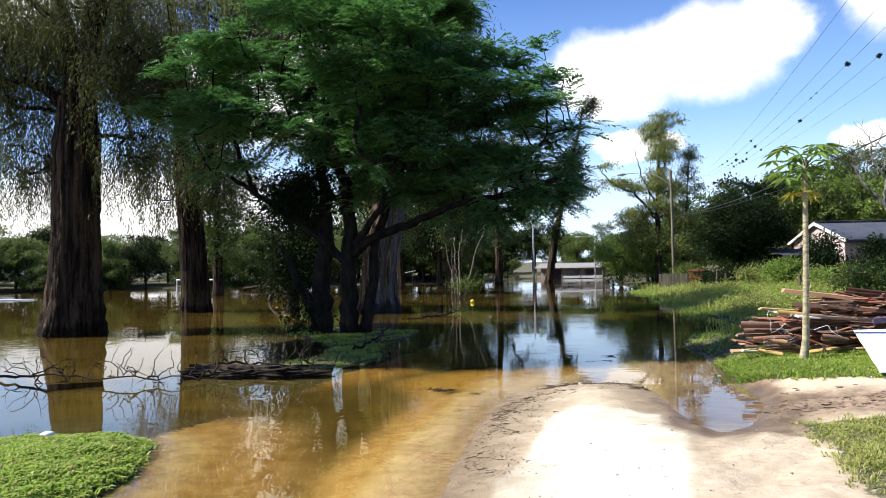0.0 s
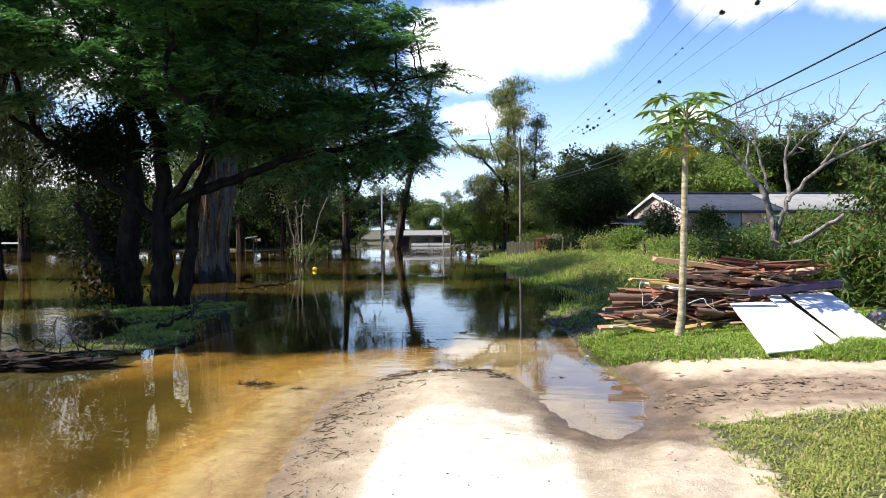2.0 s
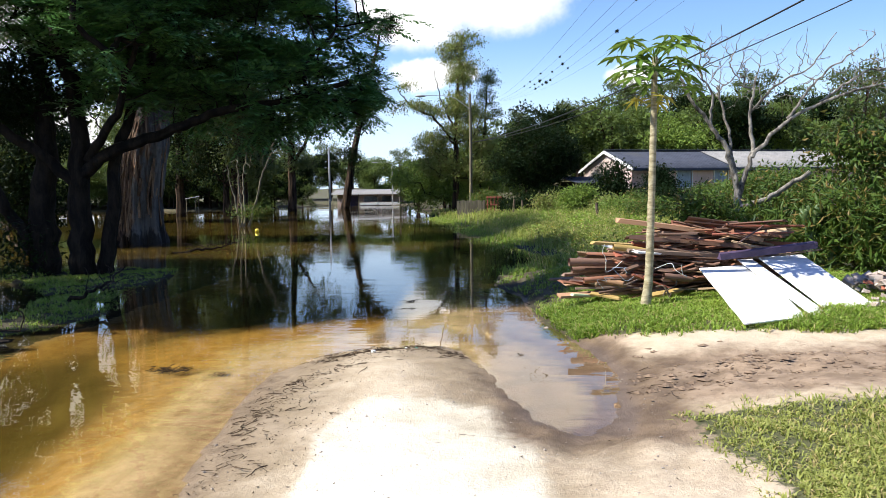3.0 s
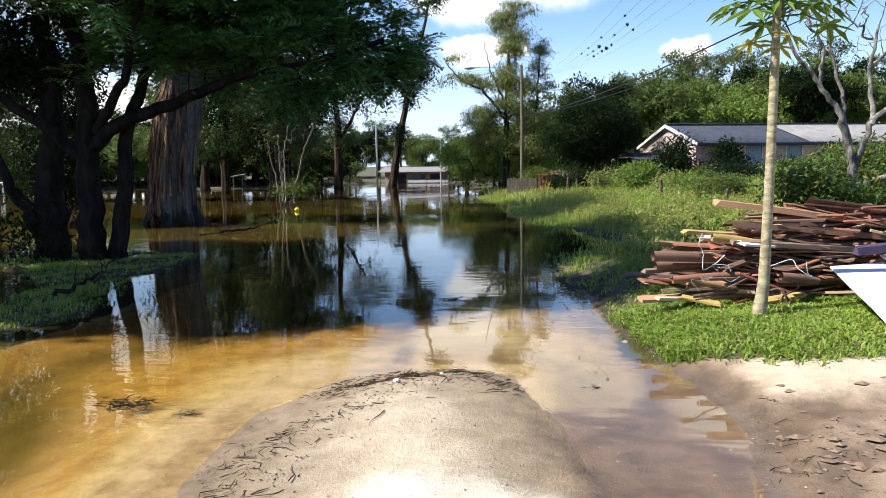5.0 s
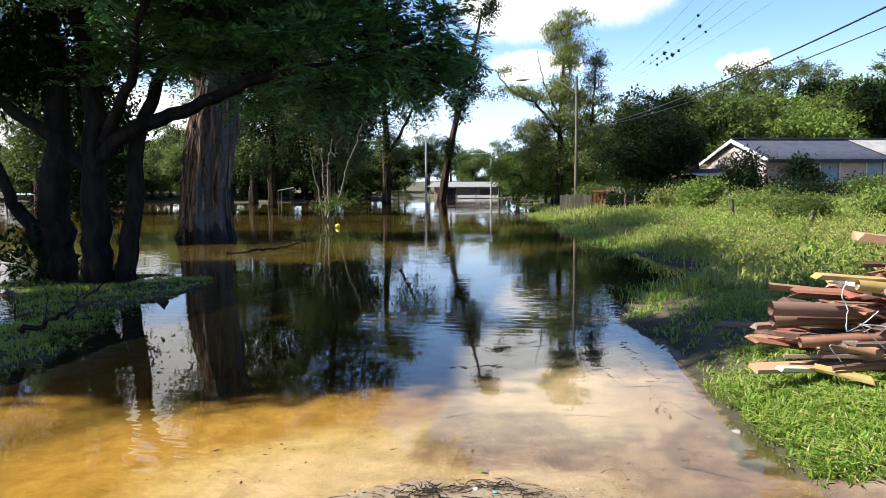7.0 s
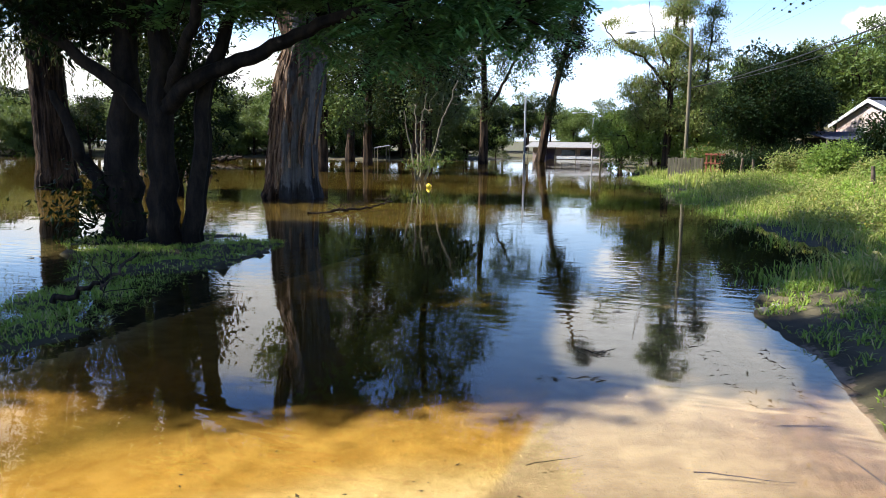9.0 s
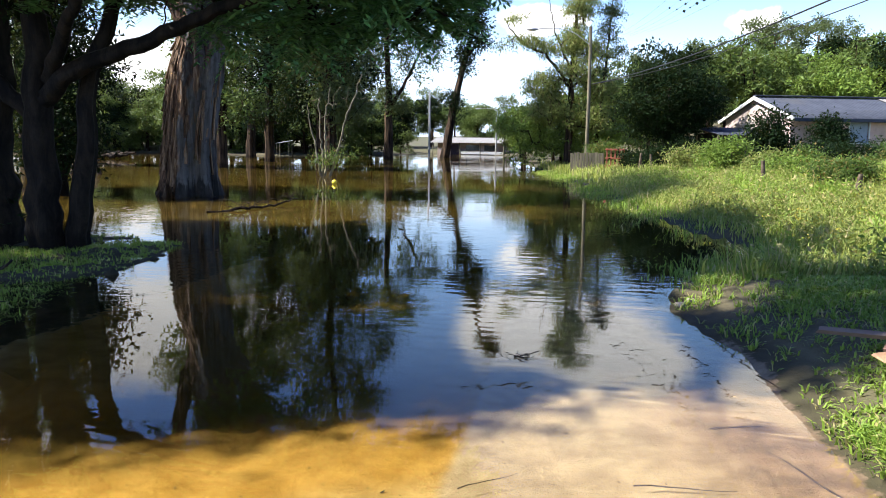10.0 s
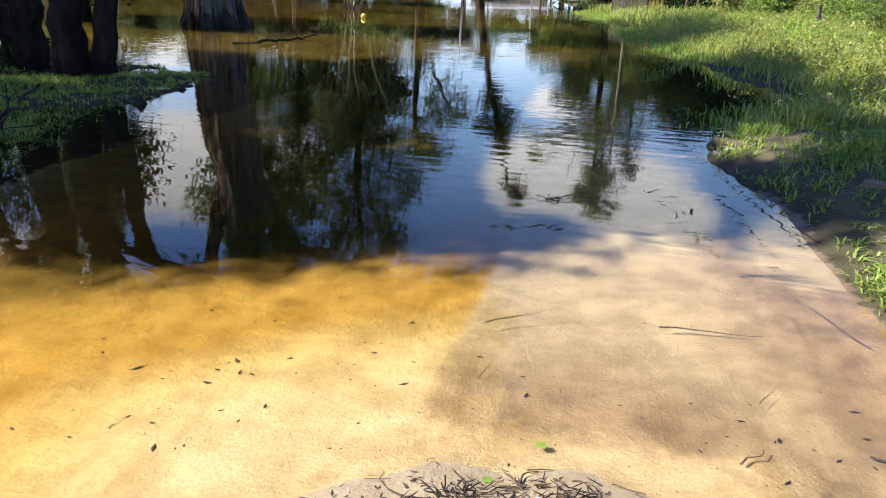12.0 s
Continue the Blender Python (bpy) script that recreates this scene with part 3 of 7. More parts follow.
# ---------------------------------------------------------------- the ground and the flood
LAND = (
    # sandy road with its spit, the drive, the right bank and the far shore
    ((0.9, -60), (0.85, 0), (0.75, 5), (0.65, 6.8), (0.4, 8.3), (0.28, 9.6), (0.2, 10.8), (0.5, 11.5), (0.92, 11.85), (1.4, 11.93), (1.8, 11.72),
     (2.05, 10.9), (2.3, 9.6), (2.6, 9.25), (2.85, 9.6), (3.1, 10.7), (2.95, 11.8), (2.65, 13.7), (2.55, 15.2), (2.22, 16.6), (2.4, 17.3),
     (3.0, 19.2), (3.8, 19.9), (3.9, 21), (3.3, 23), (2.7, 28), (1.6, 36), (0.2, 46), (-1.3, 54), (-3.6, 70), (-5.6, 92), (-15, 99), (-17, 84),
     (-21, 76), (-28, 74), (-38, 76), (-47, 72), (-58, 62), (-66, 52), (-80, 40), (-95, 20), (-110, -60), (-900, -900), (-2500, -2500), (-2500, 2500), (2500, 2500),
     (2500, -2500), (1.0, -2500)),
    # lawn beside the first stretch
    ((-7, 6.9), (-3.9, 7.3), (-2.9, 7.8), (-2.35, 7.7), (-1.75, 6.7), (-1.55, 5.9), (-1.2, 3), (-1.0, -30), (-9, -30), (-9, 5)),
    # low island under the trees
    ((-3.7, 11.9), (-3.1, 12.5), (-2.75, 14), (-3.15, 15.3), (-3.45, 16.2), (-3.65, 18), (-4.0, 19.3), (-5.2, 20), (-6.9, 19.6), (-7.2, 18.3), (-5.6, 16.9), (-4.5, 15.6), (-4.1, 14.2), (-4.4, 13)),
)


def inside_by(poly, x, y):
    """Signed distance to a polygon's rim, positive within."""
    p = np.asarray(poly, float)
    q = np.roll(p, -1, axis=0)
    best = np.full(x.shape, 1e9)
    odd = np.zeros(x.shape, bool)
    for (ax, ay), (bx, by) in zip(p, q):
        ex, ey = bx - ax, by - ay
        t = np.clip(((x - ax) * ex + (y - ay) * ey) / (ex * ex + ey * ey + 1e-12), 0, 1)
        best = np.minimum(best, (x - ax - t * ex) ** 2 + (y - ay - t * ey) ** 2)
        if ay != by:
            odd ^= ((ay > y) != (by > y)) & (x < ex * (y - ay) / ey + ax)
    d = np.sqrt(best)
    return np.where(odd, d, -d)


def wave(x, y, seed=0.0):
    return (np.sin(x * 1.7 + seed) * np.cos(y * 1.3 - seed * 2) + 0.5 * np.sin(x * 4.1 - y * 3.3 + seed * 3) + 0.3 * np.sin(x * 9.2 + y * 7.7 + seed)) / 1.8


def ease(v, a, b):
    t = np.clip((v - a) / (b - a), 0, 1)
    return t * t * (3 - 2 * t)


def sandy(x, y):
    """1 on the road and the drive, 0 on grass."""
    x, y = np.asarray(x, float), np.asarray(y, float)
    w = 0.13 * wave(x, y, 1.0)
    road = ease(x + w, -2.9, -2.3) * ease(3.62 - 0.02 * y + w - x, -0.1, 0.35)
    lip = 0.62 * (1 - ease(x, 2.5, 4.0))
    road *= 1 - ease(y - lip, 11.55 + w * 0.6, 11.85 + w * 0.6) * ease(x, 2.5, 3.0)
    road *= 1 - ease(y, 15.3, 16.0) * ease(x, 1.9, 2.2)
    drive = ease(y + w, 9.15, 9.6) * ease(11.68 + lip + w * 0.8 - y, -0.1, 0.2) * ease(x, 2.4, 2.9)
    lawn = ease(inside_by(LAND[1], x, y), -0.1, 0.1) + ease(inside_by(LAND[2], x, y), -0.3, 0.0)
    s = np.maximum(road, drive) * ease(-y, -26, -17)
    verge = ease(y - lip, 11.55 + w * 0.6, 11.8 + w * 0.6) * ease(x, 2.5 + w, 2.8 + w)
    return np.clip(s * (1 - np.clip(lawn, 0, 1)) * (1 - verge), 0, 1)


def rim(x, y):
    return np.maximum.reduce([inside_by(p, x, y) for p in LAND])


def height(x, y):
    x, y = np.asarray(x, float), np.asarray(y, float)
    d0, d1, d2 = (inside_by(p, x, y) for p in LAND)
    d = np.maximum.reduce([d0, d1, d2]) + 0.05 * wave(x * 1.3, y * 1.3, 2.0) * ease(np.hypot(x, y), 60, 20)
    up = np.clip(d, 0, None)
    # banks: the road low, the papaya's verge higher, the flooded meadow very flat, house ground, wooded hill
    road = 0.13 * (1 - np.exp(-up / 0.7))
    verge = ease(x, 2.2, 3.6) * ease(y, 10.6, 12.4) * ease(-y, -19.5, -16.5) * 0.165 * (1 - np.exp(-up / 0.45))
    drive = ease(x, 2.8, 5.0) * ease(-y, -11.5, -10.0) * 0.12
    meadow = ease(y, 17, 21) * np.clip(up * 0.075 - 0.02, 0.012, 0.75) * (d > 0)
    hill = ease(y, 52, 110) * ease(x, -2, 22) * 5.0 + ease(y, 300, 2000) * 30 * ease(x, -900, 400)
    lawn = (d1 > 0) * 0.06 * (1 - np.exp(-up / 0.25)) + (d2 > 0) * (0.045 * (1 - np.exp(-up / 0.4)) - 0.05 * ease(wave(x * 0.8, y * 0.9, 6.0), -0.2, 0.4))
    land = np.where(d2 > 0, 0.0, np.where(y > 17, np.maximum(meadow, verge + 0.1 * ease(-y, -19, -17)), road + verge + drive)) + lawn + hill
    down = np.clip(-d0, 0, None)
    side = np.clip(-np.maximum(d1, d2), 0, None)
    depth = np.minimum(down * (0.045 + 0.045 * down) * (1 + 2.2 * ease(-y, -12.0, -10.0) * ease(down, 0.25, 0.9)), 0.01 + side * 0.22)
    deep = -np.minimum(depth + 0.01 * (d < 0), 0.7)
    z = np.where(d > 0, land, deep)
    near_ = ease(-np.hypot(x - 1, y - 8), -22, -14)
    s = sandy(x, y)
    # tyre ruts along the drive and trodden relief on the sand
    rut = -0.035 * np.exp(-((y - 10.25 - 0.05 * np.sin(x * 2)) / 0.16) ** 2) - 0.03 * np.exp(-((y - 10.95 - 0.05 * np.sin(x * 1.7)) / 0.14) ** 2)
    clod = 0.024 * np.clip(wave(x * 4.3 + 1.5 * np.sin(y * 2), y * 4.1, 8.0), -0.3, 1) * ease(d, 0.02, 0.15) * ease(-d, -0.9, -0.3)
    z = z + near_ * (clod * (y < 12.2) + 0.014 * wave(x * 2.1, y * 2.1, 0.3) * (d > 0.05) + rut * ease(x, 3.1, 3.8) * (x < 14))
    z = z + near_ * 0.02 * wave(x * 5.3 + 1.2 * np.sin(y * 1.4), y * 3.1, 3.7) * ease(x, 1.9, 2.5) * ease(-x, -5.0, -3.6) * (d > 0.08) * ease(-y, -11.3, -10.3)
    z = z + near_ * (0.05 * np.clip(wave(x * 5.0 + np.sin(y * 3), y * 8.0, 5.1) + 0.15, 0, 1) + 0.022 * np.clip(wave(x * 11.0 + 2 * np.sin(y * 5), y * 13.0, 2.6), 0, 1)) * np.exp(-((y - 10.45 + 0.06 * np.sin(x * 2.5)) / 0.3) ** 2) * ease(x, 3.4, 4.0) * (x < 9)
    track = -0.012 * (np.exp(-((x - 1.35 + 0.03 * (y - 9)) / 0.2) ** 2) + np.exp(-((x + 0.15 + 0.03 * (y - 9)) / 0.2) ** 2)) * (d < 0) * (y < 20) * (y > 11)
    return z + track


def ground_z(x, y):
    return float(height(np.array([x]), np.array([y]))[0])


def graded(stops):
    """Grid lines: (from, to, step) runs, then growing outwards on both sides."""
    a, b, s = stops
    core = np.arange(a, b + s / 2, s)
    out, v, st = [], b, s
    while v < 2400:
        st = min(st * 1.13, 250)
        v += st
        out.append(v)
    lo, v, st = [], a, s
    while v > -2400:
        st = min(st * 1.13, 250)
        v -= st
        lo.append(v)
    return np.array(lo[::-1] + list(core) + out)


gx, gy = graded((-5.0, 7.0, 0.07)), graded((4.5, 18.0, 0.07))
X, Y = np.meshgrid(gx, gy, indexing="ij")
Zg = height(X.ravel(), Y.ravel())
verts = np.stack([X.ravel(), Y.ravel(), Zg], 1)
ni, nj = len(gx), len(gy)
ii, jj = np.meshgrid(np.arange(ni - 1), np.arange(nj - 1), indexing="ij")
quads = np.stack([ii * nj + jj, (ii + 1) * nj + jj, (ii + 1) * nj + jj + 1, ii * nj + jj + 1], -1).reshape(-1, 4)
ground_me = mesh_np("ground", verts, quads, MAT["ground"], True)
sv = sandy(verts[:, 0], verts[:, 1])
ground_me.attributes.new("sand", "FLOAT", "POINT").data.foreach_set("value", sv.astype(np.float32))
mv = ease(verts[:, 0], 2.8, 3.5) * np.exp(-((verts[:, 1] - 10.4 + 0.15 * wave(verts[:, 0], verts[:, 1])) / 0.82) ** 4) * (verts[:, 0] < 30)
mv = np.maximum(mv, 1.0 * ease(verts[:, 0], 1.8, 2.3) * ease(-verts[:, 0], -3.6, -3.1) * ease(verts[:, 1], 8.4, 9.4) * (verts[:, 1] < 14.5))
# greyer bed tone beyond a sharp line along the sunken road
mv = np.maximum(mv, 0.85 * ease(verts[:, 0], 0.78, 0.86) * ease(-verts[:, 0], -3.0, -2.5) * ease(verts[:, 1], 11.9, 12.3) * (verts[:, 1] < 18))
mv = np.maximum(mv, (0.62 - 0.34 * ease(verts[:, 1], 10.6, 11.4)) * np.exp(-(rim(verts[:, 0], verts[:, 1]) / 0.4) ** 2) * (verts[:, 1] < 13))
worn = np.abs(verts[:, 0] - 1.5 + 0.1 * wave(verts[:, 0] * 1.5, verts[:, 1] * 1.5, 2.2))
mv = np.maximum(mv, 0.36 * ease(worn, 0.45, 0.95) * (verts[:, 1] < 11.2) * (verts[:, 1] > -2))
ov = ease(verts[:, 0], 1.95, 2.4) * ease(-verts[:, 0], -3.4, -2.95) * ease(verts[:, 1], 8.9, 9.5) * ease(-verts[:, 1], -12.6, -11.4)
ground_me.attributes.new("ooze", "FLOAT", "POINT").data.foreach_set("value", ov.astype(np.float32))
dv = ease(verts[:, 0] - 0.06 * wave(verts[:, 0] * 2, verts[:, 1] * 2, 4.0), 0.92, 1.16) * ease(-verts[:, 0], -2.5, -2.05) * ease(-verts[:, 1] - 0.55 * (verts[:, 0] - 1.62) ** 2, -10.4, -9.3)
ground_me.attributes.new("dry", "FLOAT", "POINT").data.foreach_set("value", dv.astype(np.float32))
ground_me.attributes.new("mud", "FLOAT", "POINT").data.foreach_set("value", mv.astype(np.float32))
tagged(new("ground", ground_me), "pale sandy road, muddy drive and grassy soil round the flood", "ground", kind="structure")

wv = [(-130, -60, 0), (40, -60, 0), (40, 112, 0), (-130, 112, 0)]
water = new("flood_water", mesh_np("flood_water", wv, [(0, 1, 2, 3)], MAT["water"]))
water.visible_shadow = False
tagged(water, "still amber brown flood water mirroring trees and sky", "water", kind="structure")


# ---------------------------------------------------------------- trees on the flooded side
def lobes_tips(lobes, n, seed, shell=0.55):
    return in_lobes(lobes, n, np.random.default_rng(seed), shell)


# the broad feathery tree with several stems
D_LOBES = [(-6.0, 18.6, 6.3, 3.6, 3.6, 1.9), (-2.7, 19.5, 5.2, 2.3, 1.7, 1.9), (-1.0, 19.2, 3.9, 1.1, 1.1, 1.1), (-8.6, 18.7, 6.1, 1.6, 2.0, 1.0),
           (-4.6, 17.1, 5.2, 2.4, 1.5, 1.3), (-7.3, 16.6, 5.2, 2.2, 1.7, 1.3), (-3.2, 18.4, 3.7, 2.0, 2.3, 0.7),
           (-5.0, 20.8, 5.8, 3.2, 2.2, 1.9), (-1.9, 19.6, 4.6, 1.5, 1.4, 1.3), (-2.3, 19.1, 3.35, 2.4, 1.5, 0.6), (-0.7, 19.2, 3.15, 0.9, 1.1, 0.5), (-3.4, 20.5, 3.9, 2.6, 1.6, 0.9)]
# unseen tiers added over the crown to throw shade on the meadow's edge
D_SHADE_TOP = [(-6.1, 19.9, 9.3, 1.7, 1.6, 0.5), (-5.2, 22.0, 9.1, 1.6, 1.4, 0.5), (-6.5, 18.8, 9.4, 1.4, 0.8, 0.4)]
d_tips = np.concatenate([clustered(D_LOBES, 142, 7, 0.40, 11), clustered(D_SHADE_TOP, 62, 7, 0.3, 12, 0.3)])
d_tips = d_tips[(d_tips[:, 2] > 2.62) & (d_tips[:, 0] < 0.2) & (d_tips[:, 1] > 15.3)]
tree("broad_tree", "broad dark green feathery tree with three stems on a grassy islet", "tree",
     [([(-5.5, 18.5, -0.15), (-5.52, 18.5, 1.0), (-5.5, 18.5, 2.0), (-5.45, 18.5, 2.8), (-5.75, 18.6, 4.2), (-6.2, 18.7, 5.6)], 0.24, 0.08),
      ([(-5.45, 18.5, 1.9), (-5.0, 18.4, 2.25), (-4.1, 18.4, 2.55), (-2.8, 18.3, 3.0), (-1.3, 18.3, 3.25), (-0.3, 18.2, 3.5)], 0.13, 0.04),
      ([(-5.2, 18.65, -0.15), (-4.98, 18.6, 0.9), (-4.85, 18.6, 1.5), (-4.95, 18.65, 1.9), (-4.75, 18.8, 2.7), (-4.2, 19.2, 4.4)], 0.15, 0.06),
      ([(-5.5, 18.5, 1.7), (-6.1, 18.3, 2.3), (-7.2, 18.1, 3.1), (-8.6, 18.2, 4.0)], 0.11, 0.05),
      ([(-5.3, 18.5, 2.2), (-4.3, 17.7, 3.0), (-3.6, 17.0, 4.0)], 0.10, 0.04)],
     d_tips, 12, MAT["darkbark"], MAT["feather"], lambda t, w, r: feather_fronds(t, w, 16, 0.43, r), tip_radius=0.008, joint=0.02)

# an unseen tall tree beside the road, added to cast shade on bank and flood
tree("lawn_tree", "unseen tall leafy tree added to shade the bank", "tree",
     [([(-11.6, 9.2, -0.3), (-11.4, 9.3, 3), (-10.8, 10.2, 6.5), (-9.6, 12.0, 9.5)], 0.42, 0.16), ([(-11.2, 9.4, 4.5), (-10.4, 12.0, 7.5), (-9.6, 14.0, 9.6)], 0.2, 0.08), ([(-9.8, 11.7, 9.0), (-7.4, 13.2, 9.8), (-4.4, 14.6, 10.1)], 0.13, 0.04)],
     clustered([(-6.2, 13.55, 10.0, 0.7, 0.5, 0.5), (-5.3, 14.05, 10.0, 0.8, 0.75, 0.5), (-4.4, 14.7, 10.0, 0.9, 1.1, 0.5), (-3.2, 15.1, 10.0, 1.2, 1.1, 0.5), (-7.2, 13.6, 10.0, 0.9, 0.8, 0.6), (-8.3, 13.4, 10.0, 1.0, 1.1, 0.6), (-9.1, 12.75, 10.0, 0.8, 0.7, 0.5), (-9.9, 12.3, 10.0, 0.9, 0.7, 0.5), (-10.2, 13.2, 10.0, 1.2, 1.0, 0.6), (-11.0, 12.1, 10.0, 0.8, 0.6, 0.4), (-13.4, 13.8, 9.8, 2.0, 1.5, 0.8), (-12.2, 13.0, 9.8, 1.5, 1.2, 0.6)], 280, 6, 0.22, 15), 16, MAT["bark"], MAT["wood"],
     lambda t, w, r: clump_leaves(t, 40, 0.22, 0.2, r))

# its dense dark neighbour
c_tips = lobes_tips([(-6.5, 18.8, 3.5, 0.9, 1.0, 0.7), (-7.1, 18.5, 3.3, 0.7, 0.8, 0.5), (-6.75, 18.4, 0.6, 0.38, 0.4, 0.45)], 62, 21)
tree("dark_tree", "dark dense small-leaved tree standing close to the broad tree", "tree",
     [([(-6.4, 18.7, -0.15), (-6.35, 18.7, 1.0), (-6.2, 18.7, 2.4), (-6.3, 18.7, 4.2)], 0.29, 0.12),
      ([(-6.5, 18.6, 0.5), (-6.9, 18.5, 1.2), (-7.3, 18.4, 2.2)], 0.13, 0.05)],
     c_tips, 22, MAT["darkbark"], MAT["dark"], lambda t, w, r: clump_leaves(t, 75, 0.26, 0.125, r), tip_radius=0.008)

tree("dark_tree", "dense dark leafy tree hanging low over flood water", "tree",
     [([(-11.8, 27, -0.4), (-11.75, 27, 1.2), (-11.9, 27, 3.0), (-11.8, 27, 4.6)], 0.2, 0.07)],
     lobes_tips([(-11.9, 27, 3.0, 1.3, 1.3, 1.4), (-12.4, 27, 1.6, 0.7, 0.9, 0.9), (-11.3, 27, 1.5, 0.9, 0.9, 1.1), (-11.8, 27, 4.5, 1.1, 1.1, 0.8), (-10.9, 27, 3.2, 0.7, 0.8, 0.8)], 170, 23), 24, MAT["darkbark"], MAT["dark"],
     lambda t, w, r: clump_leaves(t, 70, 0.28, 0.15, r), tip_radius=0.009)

# tall weeping tree with a ridged trunk
a_tips = lobes_tips([(-13.2, 18.6, 8.8, 2.6, 2.4, 1.4), (-15.4, 18.6, 7.2, 1.6, 1.8, 1.3), (-11.6, 18.2, 6.9, 1.0, 1.6, 1.2), (-15.6, 18.4, 5.0, 1.2, 1.2, 1.0), (-11.6, 18, 5.0, 0.5, 1.0, 0.7), (-16.2, 18, 8.6, 1.4, 1.4, 1.0)], 480, 31)
tree("weeping_tree", "tall weeping tree with deeply ridged brown bark standing in flood water", "tree",
     [([(-13.5, 18, -0.3), (-13.42, 18, 0.6), (-13.35, 18, 1.6), (-13.3, 18, 3.6), (-13.3, 18, 6.0), (-12.8, 18, 8.0), (-12.2, 18, 11)], 0.45, 0.24),
      ([(-13.3, 18, 6.0), (-13.5, 18.1, 7.6), (-14.2, 18.2, 9.2), (-14.6, 18.2, 11)], 0.34, 0.12),
      ([(-13.3, 18, 5.9), (-14.2, 17.9, 6.7), (-15.4, 17.8, 7.1), (-16.8, 17.8, 6.7)], 0.22, 0.07),
      ([(-13.2, 18, 6.6), (-12.2, 17.8, 7.25), (-11.3, 17.7, 7.5)], 0.2, 0.06),
      ([(-13.4, 18, 4.9), (-12.4, 17.8, 5.3), (-11.2, 17.8, 5.1)], 0.09, 0.03),
      ([(-14.0, 18.2, 8.6), (-15.4, 18, 9.6), (-16.6, 18, 9.2)], 0.14, 0.05)],
     a_tips, 32, MAT["bark"], MAT["olive"], lambda t, w, r: join_arrays([hanging_leaves(t, 7, 1.2, 20, 0.12, r, 0.3), clump_leaves(t, 46, 0.25, 0.12, r, 0.6, 0.3)]), tip_radius=0.014, joint=0.01,
     extra=[fluted_trunk([(-13.62, 18, -0.4, 0.84), (-13.57, 18, 0.0, 0.78), (-13.5, 18, 0.5, 0.70), (-13.42, 18, 1.6, 0.62), (-13.36, 18, 3.0, 0.56), (-13.32, 18, 5.2, 0.56), (-13.3, 18, 6.4, 0.42)], 35, 6, 0.17, 0.05)])

b_tips = lobes_tips([(-17.8, 28, 11, 3.0, 3.0, 3.5), (-16.4, 28, 6.4, 1.6, 1.6, 2.0), (-18.6, 28, 6.2, 1.4, 1.6, 1.8), (-15, 28, 13.5, 2.6, 2.6, 2.0)], 300, 41)
tree("weeping_tree", "weeping tree with reddish brown trunk rising from flood water", "tree",
     [([(-16.9, 28, -0.3), (-16.95, 28, 1.0), (-17.2, 28, 3.6), (-17.6, 28, 7), (-18.0, 28, 11), (-18.1, 28, 14)], 0.42, 0.16),
      ([(-17.3, 28, 4.4), (-16.4, 28, 6.2), (-15.4, 28, 9), (-14.8, 28, 12)], 0.24, 0.08)],
     b_tips, 42, MAT["bark"], MAT["olive"], lambda t, w, r: join_arrays([hanging_leaves(t, 7, 1.5, 14, 0.2, r, 0.25), clump_leaves(t, 34, 0.3, 0.15, r, 0.6, 0.28)]), joint=0.012,
     extra=[fluted_trunk([(-16.93, 28, -0.4, 0.66), (-16.93, 28, 0.0, 0.60), (-16.98, 28, 0.8, 0.52), (-17.15, 28, 3.4, 0.49), (-17.5, 28, 6.4, 0.42)], 45, 5, 0.17, 0.05)])

# the great gum tree
# lobes from the fourth on are unseen, added to shade the meadow
e_tips = lobes_tips([(-7.2, 29.5, 11.8, 2.1, 2.4, 1.6), (-12.4, 28, 12.6, 3, 3, 2.2), (-9.0, 28, 13.4, 2.4, 2.4, 1.6), (-8.4, 26.4, 11.6, 1.9, 1.8, 1.2), (-9.4, 33, 14.2, 2.4, 2.4, 1.4), (-11.6, 35.8, 13.8, 2.2, 2.2, 1.2), (-7.0, 23.5, 10.6, 1.3, 1.4, 0.8)], 520, 51)
GUM_ROWS = [(-8.78, 28, -0.4, 0.82), (-8.78, 28, 0.0, 0.72), (-8.76, 28, 0.5, 0.64), (-8.70, 28, 1.4, 0.60), (-8.56, 28, 2.4, 0.62), (-8.42, 28, 3.3, 0.63), (-8.26, 28, 4.2, 0.50), (-8.08, 28, 5.4, 0.40), (-8.0, 28, 7.0, 0.37)]
gum = tree("gum_tree", "huge gum tree with shredding bark and fluted base", "tree",
     [([(-8.75, 28, -0.3), (-8.72, 28, 0.8), (-8.55, 28, 2.4), (-8.4, 28, 4.5), (-8.2, 28, 6.5), (-8.5, 28, 11), (-9.3, 28, 15)], 0.55, 0.28),
      ([(-8.35, 28, 3.6), (-7.5, 28, 4.6), (-6.9, 28, 6.2), (-6.6, 28.2, 8.4), (-6.6, 28, 11)], 0.34, 0.12),
      ([(-8.4, 28, 7.5), (-10, 28, 10), (-11.9, 28, 12.4)], 0.26, 0.10),
      ([(-8.6, 28, 4.2), (-8.95, 27.9, 5.0), (-9.2, 27.8, 6.4), (-9.5, 27.5, 8.4)], 0.24, 0.10)],
     e_tips, 52, MAT["gumbark"], MAT["gum"], lambda t, w, r: hanging_leaves(t, 8, 1.2, 14, 0.2, r, 0.5), joint=0.015,
     extra=[fluted_trunk(GUM_ROWS, 57, 7, 0.22, 0.03, 0.55)])

